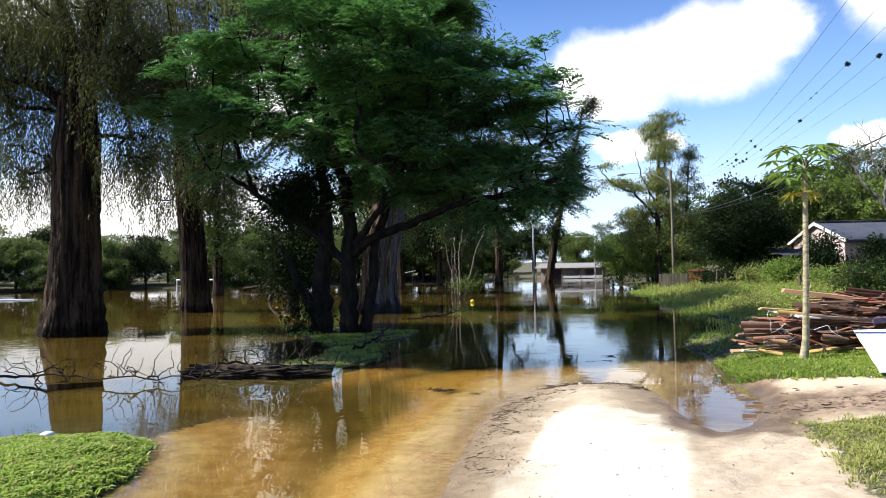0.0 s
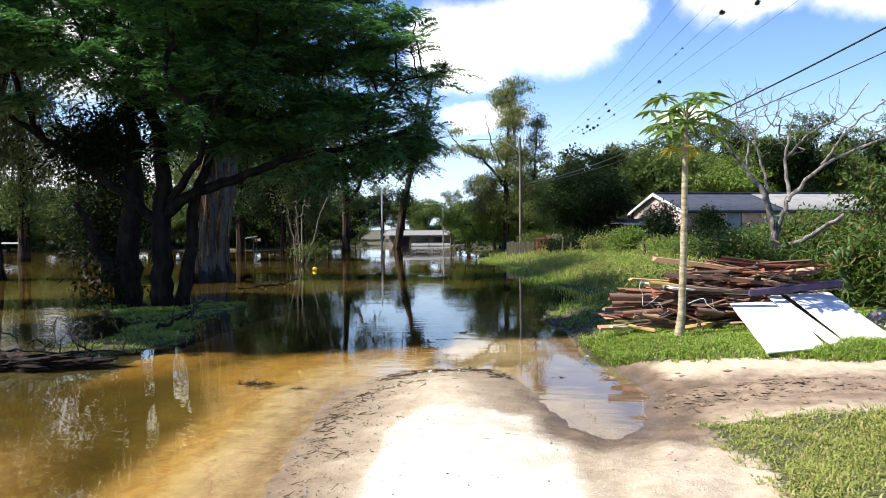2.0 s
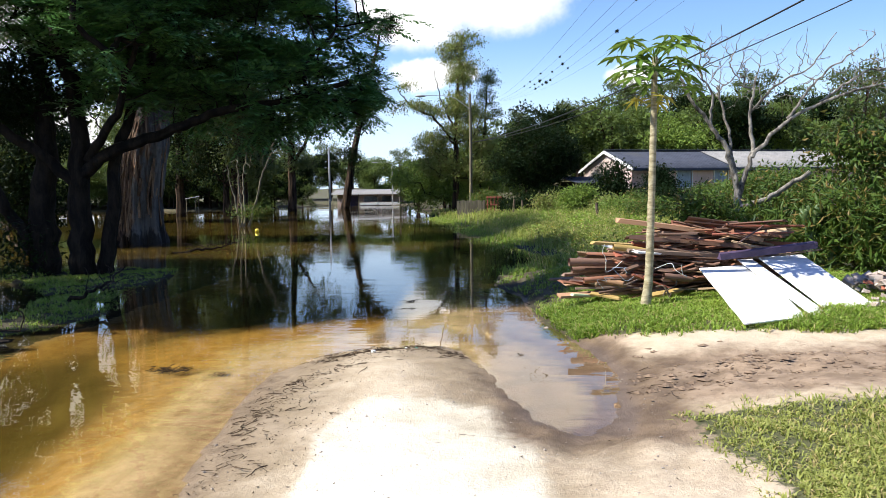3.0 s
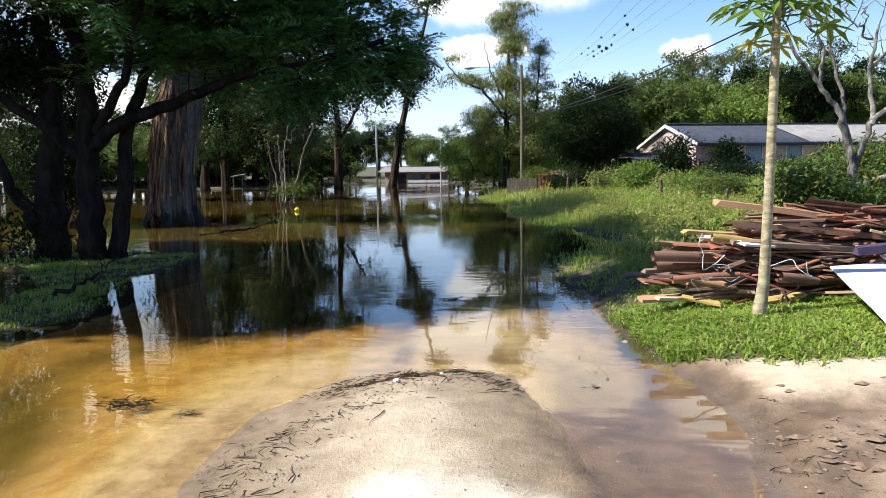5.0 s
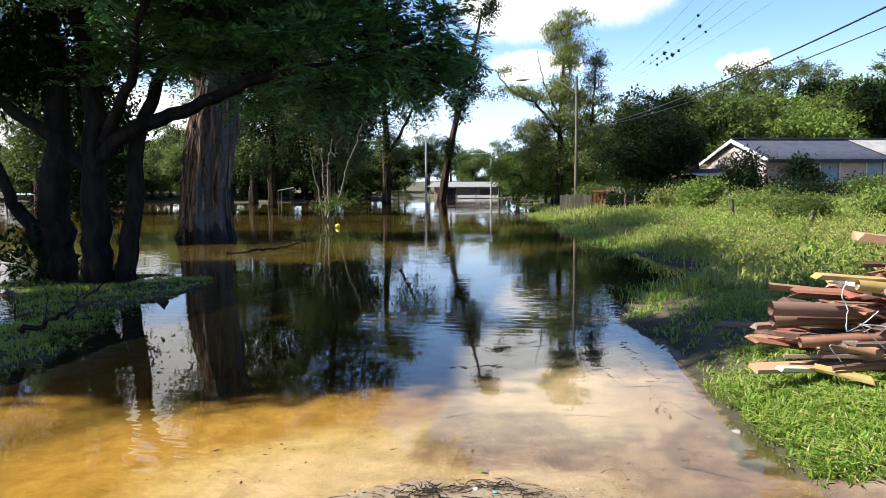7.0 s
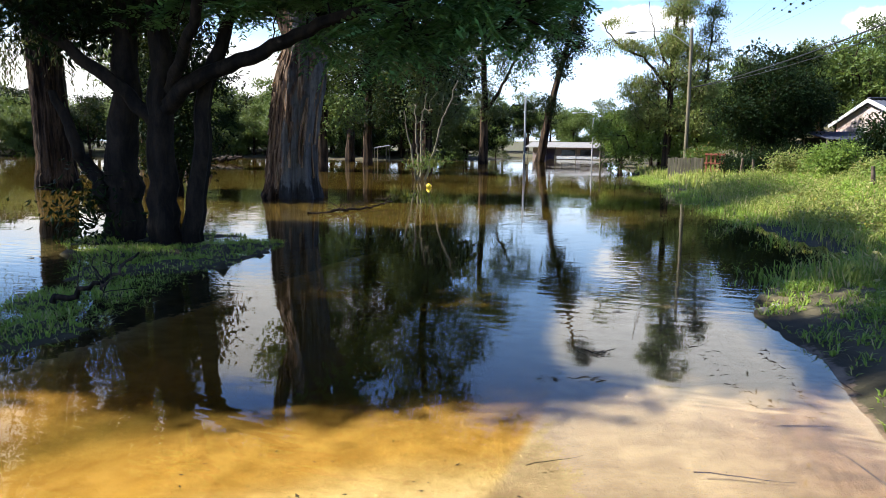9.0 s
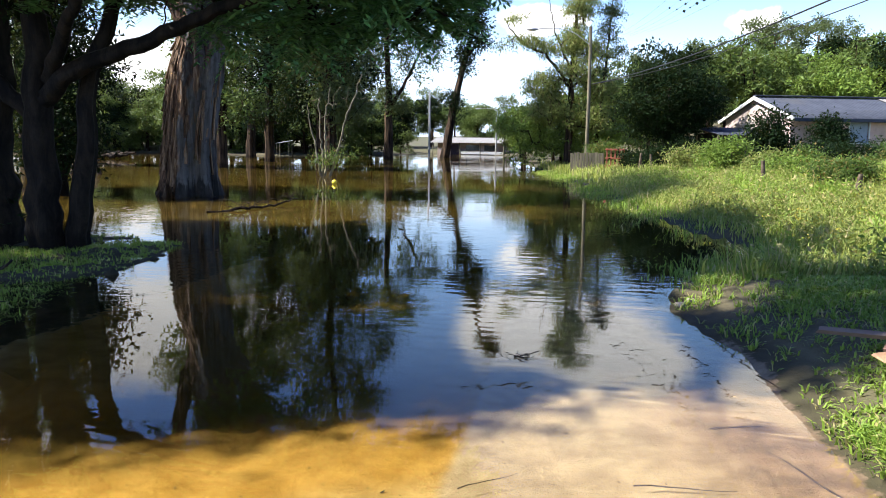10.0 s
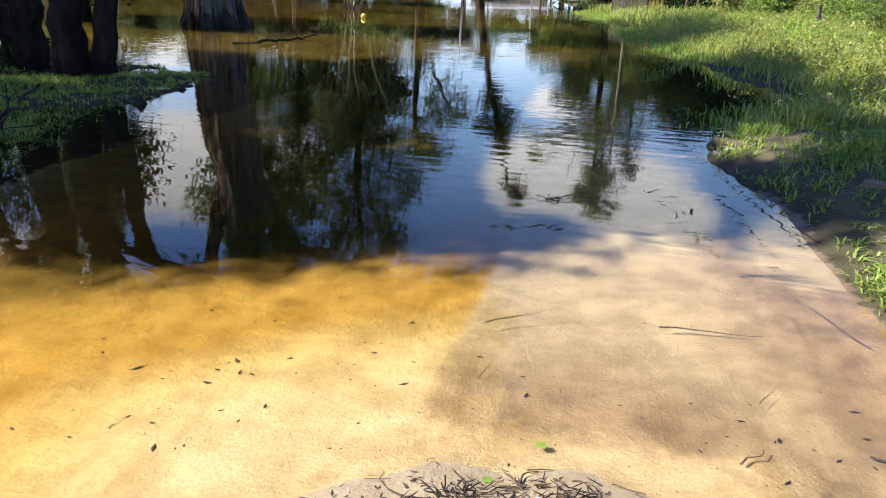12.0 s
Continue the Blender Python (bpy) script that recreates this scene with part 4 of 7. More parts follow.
def bark_strips(parent, rows, n, seed):
    """Long shreds of bark standing proud of one flank of a trunk, their lower ends curling off."""
    r = np.random.default_rng(seed)
    rows = np.asarray(rows, float)
    chunks = []
    for k in range(n):
        a = r.normal(3.75, 0.55) if k % 4 else r.uniform(0, 6.28)
        L, z1 = r.uniform(0.5, 1.9), r.uniform(0.9, 4.6)
        z = np.linspace(max(z1 - L, 0.12), z1, 7)
        u = (z1 - z) / L
        cx, cy, R = (np.interp(z, rows[:, 2], rows[:, q]) for q in (0, 1, 3))
        R = R * (1.04 + 0.05 * r.random()) + 0.10 * r.random() * u ** 3 - 0.03
        aa = a + 0.06 * np.sin(z * 2 + k)
        w = r.uniform(0.025, 0.075) * (0.6 + 0.4 * np.sin(np.pi * (0.15 + 0.8 * u)))
        out = np.stack([np.cos(aa), np.sin(aa), 0 * z], 1)
        tan = np.stack([-np.sin(aa), np.cos(aa), 0 * z], 1)
        c = np.stack([cx, cy, z], 1) + out * R[:, None]
        v = np.concatenate([c - tan * w[:, None], c + out * 0.03, c + tan * w[:, None], c - out * 0.05])
        i, j = np.meshgrid(np.arange(6), np.arange(4), indexing="ij")
        m = (j + 1) % 4
        chunks.append((v, np.stack([j * 7 + i, m * 7 + i, m * 7 + i + 1, j * 7 + i + 1], -1).reshape(-1, 4)))
    v, f = join_arrays(chunks)
    part("shredded_bark", mesh_np("shredded_bark", v - np.array(parent.location), f, MAT["shreds"], True), parent, "pale and brown shreds of peeling bark")


bark_strips(gum, GUM_ROWS, 120, 58)

# leafless shrub with a ball floating beside it
s_rng = np.random.default_rng(61)
stems = [([(-8.85 + dx * 0.2, 39 + dy * 0.2, -0.2), (-8.85 + dx * 0.5, 39 + dy, 1.0), (-8.85 + dx, 39 + dy, top * 0.62), (-8.85 + dx * 1.3 + bx, 39 + dy, top)], 0.06, 0.018)
         for dx, dy, top, bx in ((-0.25, 0.1, 3.2, 0.1), (-0.5, -0.2, 2.9, 0.0), (1.0, 0.0, 4.1, 0.3), (-0.1, 0.3, 3.6, 0.3))]
tree("bare_shrub", "leafless pale shrub standing in flood water", "shrub", stems,
     in_lobes([(-9.2, 39, 2.8, 1.2, 0.8, 0.9), (-7.8, 39, 3.2, 1.0, 0.8, 0.9)], 20, s_rng, 0.3), 62, MAT["pole"], MAT["shrub"],
     lambda t, w, r: clump_leaves(t[:26] * np.array((0.7, 1, 0.3)), 40, 0.25, 0.12, r), tip_radius=0.008)
bm = bmesh.new()
bmesh.ops.create_icosphere(bm, subdivisions=3, radius=0.09)
ob = tagged(new("ball", mesh_bm("ball", bm, MAT["ball"], True)), "bright yellow plastic ball floating on the flood", "ball")
ob.location = (-6.75, 34.0, 0.06)

# trees along the far side of the flooded field
GUMS = [
    ("gum_tree", "slender gum tree with sparse grey green crown", [([(-14.2, 70, -0.4), (-14.2, 70, 5.4), (-14.4, 70, 10), (-13.6, 70, 13.5)], 0.42, 0.12), ([(-14.2, 70, 4), (-12.6, 70, 6.5), (-11.4, 70, 9)], 0.18, 0.06)],
     [(-14.5, 70, 11.5, 1.9, 1.8, 2.0), (-11.6, 70, 8.6, 1.8, 1.5, 2.3), (-15.6, 70, 8.5, 1.5, 1.5, 1.4), (-12.6, 70, 12.6, 1.6, 1.5, 1.5), (-14.6, 70, 6.0, 1.4, 1.3, 1.4), (-13.4, 70, 4.0, 1.0, 1.0, 1.0)], 150, "gum"),
    ("leaning_gum_tree", "tall leaning gum tree clad in dark creeper", [([(-11.0, 78, -0.4), (-10.4, 78, 3), (-9.6, 78, 7), (-8.3, 78, 12), (-7.0, 78, 17.5)], 0.45, 0.10), ([(-9.0, 78, 9), (-7.9, 78, 10.5), (-6.8, 78, 11)], 0.12, 0.05)],
     [(-8.0, 78, 12.4, 0.8, 0.8, 1.8), (-7.6, 78, 10.4, 0.9, 0.8, 0.6), (-9.2, 78, 9.0, 0.9, 0.8, 1.6), (-10.2, 78, 5.0, 0.6, 0.6, 1.6), (-6.4, 78, 17.6, 1.1, 1.0, 1.1), (-9.4, 78, 11.3, 1.0, 0.8, 0.8)], 120, "dark"),
    ("field_tree", "tall tree with thin trunk and open crown", [([(-25.5, 68, -0.4), (-25.4, 68, 5), (-25.2, 68, 9)], 0.45, 0.12)],
     [(-25.3, 68, 9, 3.0, 2.5, 2.2), (-22.5, 68, 8, 2.2, 2, 2.2), (-28.2, 68, 7.2, 2.4, 2, 1.8)], 130, "wood"),
    ("field_tree", "leafy tree leaning over flood water", [([(-18.8, 66, -0.4), (-18.8, 66, 4), (-18.4, 66, 8)], 0.3, 0.1)],
     [(-18.4, 66, 8.4, 2.6, 2, 2.4), (-20.6, 66, 5.2, 2.2, 1.8, 2.6), (-17.0, 66, 5.0, 1.6, 1.5, 2.0)], 150, "wood"),
    ("field_tree", "dark leafy tree at the flooded field's edge", [([(-14.5, 55, -0.4), (-14.5, 55, 4), (-14.2, 55, 8)], 0.3, 0.1)],
     [(-14.5, 55, 7.6, 2.4, 2, 2.2), (-13.0, 55, 5.2, 1.6, 1.5, 1.6), (-16.2, 55, 4.6, 1.6, 1.5, 2.2)], 140, "dark"),
]
for x, y, h, mt in ((-12.4, 50, 17.5, "gum"), (-17.0, 46, 18.0, "wood"), (-28.5, 46, 16.0, "wood"), (-19.5, 58, 17, "dark")):
    GUMS.append(("tall_gum_tree", "tall gum tree with high leafy crown above the flood", [([(x, y, -0.5), (x + 0.1, y, h * 0.3), (x - 0.2, y, h * 0.6), (x + 0.3, y, h * 0.9)], 0.36, 0.08)],
                 [(x, y, h * 0.82, 2.9, 2.6, h * 0.15), (x - 1.6, y, h * 0.6, 2.2, 2.0, h * 0.14), (x + 1.4, y, h * 0.55, 2.2, 2.0, h * 0.14), (x, y, h * 0.36, 2.5, 2.0, h * 0.12), (x + 0.6, y, h * 0.2, 1.8, 1.8, h * 0.08)], 250, mt))
for k, (nm, lab, trunks, lobes, n, mt) in enumerate(GUMS):
    tree(nm, lab, "tree", trunks, lobes_tips(lobes, n, 70 + k), 80 + k, MAT["bark"], MAT[mt],
         lambda t, w, r: clump_leaves(t, 80, 0.38, 0.24, r), group="trees beyond the flooded field", tip_radius=0.015)


# ---------------------------------------------------------------- woods: a few grown trees, planted many times
def stock_tree(seed, mt, tall, wide, n, per, size, label, bark="bark"):
    r = np.random.default_rng(seed)
    lobes = [(0, 0, tall * 0.72, wide * 0.8, wide * 0.8, tall * 0.26)]
    for k in range(12):
        a, q = k * 0.9 + r.uniform(0, 0.6), r.uniform(0.45, 0.8)
        lobes.append((math.cos(a) * wide * q, math.sin(a) * wide * q, tall * r.uniform(0.16, 0.82), wide * r.uniform(0.3, 0.5), wide * r.uniform(0.3, 0.5), tall * r.uniform(0.09, 0.17)))
    lean = r.normal(0, 0.25, 2)
    return tree("woodland_tree", label, "tree", [([(0, 0, -0.3), (lean[0] * 0.5, 0, tall * 0.3), (lean[0], lean[1], tall * 0.75)], tall * 0.028, tall * 0.008)],
                clustered(lobes, n // 4, 4, wide * 0.11, seed + 2, 0.75), seed + 1, MAT[bark], MAT[mt], lambda t, w, g: clump_leaves(t, int(per * 0.66), size * 1.15, size * 1.2, g, 0.1), tip_radius=0.014)


STOCK = [stock_tree(100, "wood", 7.5, 3.0, 210, 50, 0.25, "round leafy woodland tree"), stock_tree(110, "bright", 6.5, 2.9, 200, 50, 0.24, "bright green round-crowned woodland tree"),
         stock_tree(120, "gum", 9.5, 2.4, 160, 44, 0.24, "thin airy woodland tree with grey green leaves", "gumbark"), stock_tree(130, "wood", 6.0, 3.4, 220, 50, 0.25, "wide low woodland tree"),
         stock_tree(140, "dark", 7.0, 2.6, 200, 50, 0.24, "dark green dense woodland tree")]
wr = random.Random(5)
used = set()


def plant(x, y, k, s, group, sink=0.0):
    m = pose(x, y, ground_z(x, y) - sink, 0, 0, wr.uniform(0, 360)) @ Matrix.Diagonal((s * wr.uniform(0.9, 1.15), s * wr.uniform(0.9, 1.15), s, 1))
    if k not in used:
        used.add(k)
        STOCK[k].matrix_world = m
        tagged(STOCK[k], group=group)
    else:
        tagged(copy_thing(STOCK[k], m @ Matrix.Diagonal([1 / v for v in STOCK[k].scale] + [1])), group=group)


# wooded hill behind the house
for row, (yy, n) in enumerate(((62, 11), (70, 12), (79, 13), (90, 14), (102, 14))):
    for i in range(n):
        x = 7 + row * 0.5 + (i + wr.uniform(-0.35, 0.35)) * (52 + row * 6) / n
        plant(x, yy + wr.uniform(-3, 3), wr.choice((0, 0, 1, 3, 3, 2, 4)), wr.uniform(0.8, 1.15), "trees on the wooded hill")
for x, y, k, s in ((20, 88, 2, 0.95), (26, 90, 2, 1.0), (34, 92, 2, 1.1), (11, 70, 2, 0.85), (17, 62, 1, 0.95), (24, 64, 1, 0.9)):
    plant(x, y, k, s, "trees on the wooded hill")
# shore woods on the left
for i in range(46):
    f = i / 45
    pts = ((-104, -6), (-88, 24), (-72, 46), (-60, 60), (-48, 74), (-36, 80), (-26, 78), (-18, 84))
    u = f * (len(pts) - 1)
    j = min(int(u), len(pts) - 2)
    q = u - j
    x, y = pts[j][0] * (1 - q) + pts[j + 1][0] * q, pts[j][1] * (1 - q) + pts[j + 1][1] * q
    for dd in (0.0, 5.0, 12.0):
        plant(x - dd * 0.75 + wr.uniform(-1.5, 1.5), y + dd * 0.66 + wr.uniform(-1.5, 1.5), wr.choice((0, 4, 3, 3, 4, 0)), wr.uniform(0.66, 0.95) + 0.02 * dd, "trees along the far shore", 0.9)
# woods behind the far house and along the road's end
for i in range(26):
    plant(-34 + i * 1.75 + wr.uniform(-1, 1), 112 + wr.uniform(-7, 14), wr.choice((0, 3, 4, 1, 2)), wr.uniform(0.75, 1.05), "woods behind the far house")
for x, y, k, s in ((-2.4, 63, 1, 0.62), (-3.2, 72, 0, 0.62), (-3.6, 80, 4, 0.6), (-0.5, 66, 3, 0.8), (1.5, 60, 4, 0.7), (3.5, 58, 0, 0.85), (6, 62, 3, 0.9), (-3, 88, 0, 0.7), (-18, 90, 3, 0.5), (-20, 96, 1, 0.6)):
    plant(x, y, k, s, "trees along the flooded road", 0.3)

# thin tall tree with a ragged crown by the pole
v_lobes = [(1.5, 52, 10.9, 0.8, 0.8, 0.6), (0.6, 52, 10.2, 0.6, 0.7, 0.5), (1.6, 52, 9.6, 0.7, 0.8, 0.7), (1.0, 52, 8.4, 0.7, 0.8, 0.9), (0.8, 52, 7.0, 0.8, 0.9, 0.9), (1.1, 52, 5.4, 1.0, 1.0, 1.0),
           (-2.7, 51.6, 8.1, 0.5, 0.5, 0.22), (-1.7, 51.6, 7.0, 0.8, 0.6, 0.28), (-2.4, 51.6, 6.7, 0.6, 0.5, 0.22), (-0.5, 51.8, 6.6, 0.7, 0.6, 0.5), (-0.8, 51.8, 4.6, 0.9, 0.9, 0.8), (2.3, 52, 4.4, 0.8, 0.9, 0.8), (-0.3, 51.8, 3.2, 1.0, 0.9, 0.8), (1.9, 52, 6.4, 0.8, 0.8, 0.9), (1.9, 52, 3.0, 1.1, 0.9, 0.9)]
tree("ragged_tree", "tall ragged tree overgrown with vines beside a pole", "tree",
     [([(0.8, 52, 0), (0.8, 52, 5), (1.0, 52, 8.4), (1.3, 52, 11.2)], 0.24, 0.04), ([(0.8, 52, 4.6), (-0.6, 51.8, 6.3), (-2.0, 51.6, 6.9), (-2.9, 51.6, 8.2)], 0.11, 0.02), ([(0.8, 52, 5.4), (-0.2, 51.8, 7.6), (-0.5, 51.8, 9.2)], 0.06, 0.015)],
     clustered(v_lobes, 240, 4, 0.30, 91, 0.4), 92, MAT["bark"], MAT["vine"], lambda t, w, r: clump_leaves(t, 44, 0.19, 0.14, r, 0.7, 0.36))
tree("slender_tree", "slender tree with sparse wispy grey green crown", "tree",
     [([(2.2, 52.6, 0), (2.6, 52.6, 5), (2.9, 52.6, 9.2)], 0.12, 0.03)],
     clustered([(2.9, 52.6, 8.9, 0.6, 0.6, 0.6), (2.8, 52.6, 7.5, 0.6, 0.6, 0.6), (3.2, 52.6, 6.4, 0.5, 0.6, 0.5), (2.4, 52.6, 5.6, 0.5, 0.6, 0.5)], 34, 4, 0.2, 97, 0.4), 98, MAT["bark"], MAT["gum"], lambda t, w, r: clump_leaves(t, 34, 0.19, 0.12, r, 0.6, 0.34))
tree("green_thicket", "bright green thicket at the foot of a tall tree", "shrub",
     [([(0.4, 53.3, 0), (0.4, 53.3, 1.5)], 0.12, 0.05)],
     lobes_tips([(-1.9, 53.5, 2.0, 1.5, 1.3, 1.8), (-0.4, 53, 2.6, 1.3, 1.2, 1.6), (1.6, 53, 2.0, 1.8, 1.2, 1.8), (3.2, 53, 1.6, 1.3, 1.2, 1.4)], 190, 93), 94,
     MAT["bark"], MAT["bright"], lambda t, w, r: clump_leaves(t, 70, 0.26, 0.17, r))
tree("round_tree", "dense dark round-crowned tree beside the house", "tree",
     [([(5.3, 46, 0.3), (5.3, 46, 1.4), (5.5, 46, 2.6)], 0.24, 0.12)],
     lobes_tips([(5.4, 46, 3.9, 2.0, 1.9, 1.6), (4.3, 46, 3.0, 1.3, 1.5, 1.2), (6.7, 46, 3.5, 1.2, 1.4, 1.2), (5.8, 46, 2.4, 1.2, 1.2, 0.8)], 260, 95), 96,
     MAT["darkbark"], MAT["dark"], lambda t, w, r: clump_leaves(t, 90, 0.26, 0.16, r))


# ---------------------------------------------------------------- the pink house
def wall_panels(name, length, top, thick, holes, mat, m):
    """A wall along x from 0 to length with real openings (x0, x1, z0, z1)."""
    xs = sorted({0.0, length, *[h[0] for h in holes], *[h[1] for h in holes]})
    zs = sorted({0.0, top, *[h[2] for h in holes], *[h[3] for h in holes]})
    bm = bmesh.new()
    for a, b in zip(xs, xs[1:]):
        for c, d in zip(zs, zs[1:]):
            mx, mz = (a + b) / 2, (c + d) / 2
            if not any(h[0] < mx < h[1] and h[2] < mz < h[3] for h in holes):
                box_bm(bm, (b - a, thick, d - c), m @ Matrix.Translation((mx, thick / 2, mz)))
    bmesh.ops.remove_doubles(bm, verts=bm.verts, dist=0.0005)
    return mesh_bm(name, bm, mat)


def corrugated(name, length, depth, rise, mat, m, pitch=0.18, amp=0.022):
    """A sheet roof slope: waves across x, rising along y, with a thickness."""
    n = int(length / pitch * 4)
    xs = np.linspace(0, length, n + 1)
    z = amp * np.cos(xs / pitch * 2 * math.pi)
    rows = []
    for yy, zz in ((0, 0), (depth * 0.5, rise * 0.5 - 0.01), (depth, rise)):
        rows.append(np.stack([xs, np.full(n + 1, yy), z + zz], 1))
    low = [r - np.array((0, 0, 0.02)) for r in rows]
    v = np.concatenate(rows + low)
    q = []
    k = n + 1
    for layer in (0, 3):
        for r in (0, 1):
            a = (layer + r) * k + np.arange(n)
            q.append(np.stack([a, a + 1, a + k + 1, a + k], 1))
    a = np.arange(n)
    q.append(np.stack([a, a + 3 * k, a + 3 * k + 1, a + 1], 1))
    me = mesh_np(name, v, np.concatenate(q), mat, True)
    me.transform(m)
    return me


def window_unit(parent, x0, x1, z0, z1, y, mat):
    w = part("window", box("window", (x1 - x0, 0.03, z1 - z0), MAT["glass"], Matrix.Translation(((x0 + x1) / 2, y + 0.07, (z0 + z1) / 2))), parent)
    part("shutter", box("shutter", ((x1 - x0) * 0.96, 0.03, (z1 - z0) * 0.96), mat, Matrix.Translation(((x0 + x1) / 2, y + 0.03, (z0 + z1) / 2)), 0.006), w)
    for a, b, c, d in ((x0 - 0.05, x1 + 0.05, z1, z1 + 0.06), (x0 - 0.08, x1 + 0.08, z0 - 0.06, z0), (x0 - 0.05, x0, z0, z1), (x1, x1 + 0.05, z0, z1)):
        part("window_frame", box("window_frame", (b - a, 0.08, d - c), MAT["trim"], Matrix.Translation(((a + b) / 2, y - 0.015, (c + d) / 2)), 0.006), w)


hz = ground_z(10, 43)
house = thing("house", "low faded pink house with dark corrugated roof among shrubs", "house", (9.95, 42.85, hz), 15.4)
LEN, DEP, EAVE, RIDGE = 13.5, 5.8, 2.72 - hz, 3.6 - hz
holes = [(2.55, 3.4, 0.95, 1.95), (4.7, 5.5, 0.95, 1.95), (6.6, 7.5, 0.02, 2.0), (8.8, 9.8, 0.95, 1.95)]
part("wall", wall_panels("wall", LEN, EAVE, 0.15, holes, MAT["pink"], Matrix()), house)
part("wall", wall_panels("wall", LEN, EAVE, 0.15, [], MAT["pink"], Matrix.Translation((0, DEP - 0.15, 0))), house)
for gx_, mt in ((0.0, "cream"), (LEN - 0.15, "pink")):
    bm = bmesh.new()
    pts = [(gx_, 0.153, -0.3), (gx_, DEP - 0.153, -0.3), (gx_, DEP - 0.153, EAVE), (gx_, DEP / 2, RIDGE - 0.05), (gx_, 0.153, EAVE)]
    f = bm.faces.new([bm.verts.new(p) for p in pts])
    ext = bmesh.ops.extrude_face_region(bm, geom=[f])
    bmesh.ops.translate(bm, verts=[g for g in ext["geom"] if isinstance(g, bmesh.types.BMVert)], vec=(0.15, 0, 0))
    bmesh.ops.recalc_face_normals(bm, faces=bm.faces)
    part("gable_wall", mesh_bm("gable_wall", bm, MAT[mt]), house)
over, verge = 0.45, 0.14
run, rise = DEP / 2 + over, RIDGE - EAVE + over * (RIDGE - EAVE) / (DEP / 2)
part("roof", corrugated("roof", 6.0, run, rise, MAT["roof"], Matrix.Translation((-verge, -over, RIDGE - rise + 0.03))), house, "dark weathered corrugated roof slope")
part("roof", corrugated("roof", LEN - 5.0, run + 0.0, rise, MAT["roofpale"], Matrix.Translation((5.57, -over, RIDGE - rise + 0.06))), house, "pale corrugated roof slope")
part("roof", corrugated("roof", LEN + 2 * verge, run, rise, MAT["roof"], Matrix.Translation((LEN + verge, DEP + over, RIDGE - rise + 0.03)) @ pose(0, 0, 0, 0, 0, 180)), house)
part("ridge_cap", box("ridge_cap", (LEN + 2 * verge, 0.28, 0.05), MAT["roof"], Matrix.Translation((LEN / 2, DEP / 2, RIDGE + 0.09)), 0.015), house)
slope = math.degrees(math.atan2(RIDGE - EAVE, DEP / 2))
for sgn, y0 in ((1, -over), (-1, DEP + over)):
    ln = math.hypot(run, rise)
    part("bargeboard", box("bargeboard", (0.05, ln, 0.16), MAT["trim"], Matrix.Translation((-verge - 0.028, y0, RIDGE - rise - 0.02)) @ pose(0, 0, 0, sgn * slope, 0, 0) @ Matrix.Translation((0, sgn * ln / 2, 0)), 0.008), house, "white painted bargeboard")
part("fascia", box("fascia", (LEN + 2 * verge, 0.03, 0.14), MAT["roof"], Matrix.Translation((LEN / 2, -over - 0.02, RIDGE - rise - 0.05)), 0.006), house)
for h in holes[:2] + holes[3:]:
    window_unit(house, *h, 0.0, MAT["shutter"])
door = part("door", box("door", (0.86, 0.05, 1.96), MAT["dim"], Matrix.Translation((7.05, 0.06, 1.0)), 0.008), house, "dark wooden door")
part("handle", box("handle", (0.1, 0.04, 0.025), MAT["steel"], Matrix.Translation((6.75, 0.02, 1.0)), 0.006), door)
part("floor_slab", box("floor_slab", (LEN - 0.4, DEP - 0.4, 0.1), MAT["concrete"], Matrix.Translation((LEN / 2, DEP / 2, -0.02))), house)

shed = thing("lean_to", "low dark lean-to shelter beside the pink house", "shelter", (7.2, 43.6, ground_z(7.2, 43.6)), 15.4)
part("roof", corrugated("roof", 2.4, 2.4, 0.35, MAT["roof"], Matrix.Translation((0, 0, 1.45))), shed)
for x, y in ((0.1, 0.1), (2.25, 0.1), (0.1, 2.3), (2.25, 2.3)):
    part("post", tube("post", [(x, y, -0.15), (x + 0.02, y, 0.8), (x, y, 1.46 + 0.14 * y)], 0.05, MAT["pole"], 7), shed)
# added near-black sheet, the shelter's inner shade put into its colour
part("back_wall", box("back_wall", (2.3, 0.04, 1.5), MAT["dim"], Matrix.Translation((1.2, 2.32, 0.78))), shed)

# ---------------------------------------------------------------- the flooded house at the road's end
far = thing("flooded_house", "long low house with pale sheet roof standing in flood water", "house", (-15.2, 97, 0), 0)
fholes = [(1.6, 2.7, -0.3, 1.45), (3.4, 5.0, 0.55, 1.3), (5.6, 7.0, 0.55, 1.3)]
part("wall", wall_panels("wall", 8.2, 1.75, 0.15, [(a, b, max(c, 0.0), d) for a, b, c, d in fholes], MAT["cream"], Matrix()), far)
for x in (0.0, 8.05):
    part("wall", box("wall", (0.15, 5.5, 2.2), MAT["cream"], Matrix.Translation((x + 0.075, 2.9, 0.65))), far)
part("wall", box("wall", (8.2, 0.15, 2.2), MAT["cream"], Matrix.Translation((4.1, 5.75, 0.65))), far)
part("roof", corrugated("roof", 9.8, 4.4, 0.72, MAT["roofpale"], Matrix.Translation((-0.6, -1.6, 1.62)), 0.3, 0.03), far)
part("roof", corrugated("roof", 9.4, 3.6, 0.62, MAT["roofpale"], Matrix.Translation((8.8, 6.4, 1.72)) @ pose(0, 0, 0, 0, 0, 180), 0.3, 0.03), far)
part("door", box("door", (1.06, 0.05, 1.9), MAT["purple"], Matrix.Translation((2.15, 0.06, 0.45)), 0.01), far, "dark purple door")
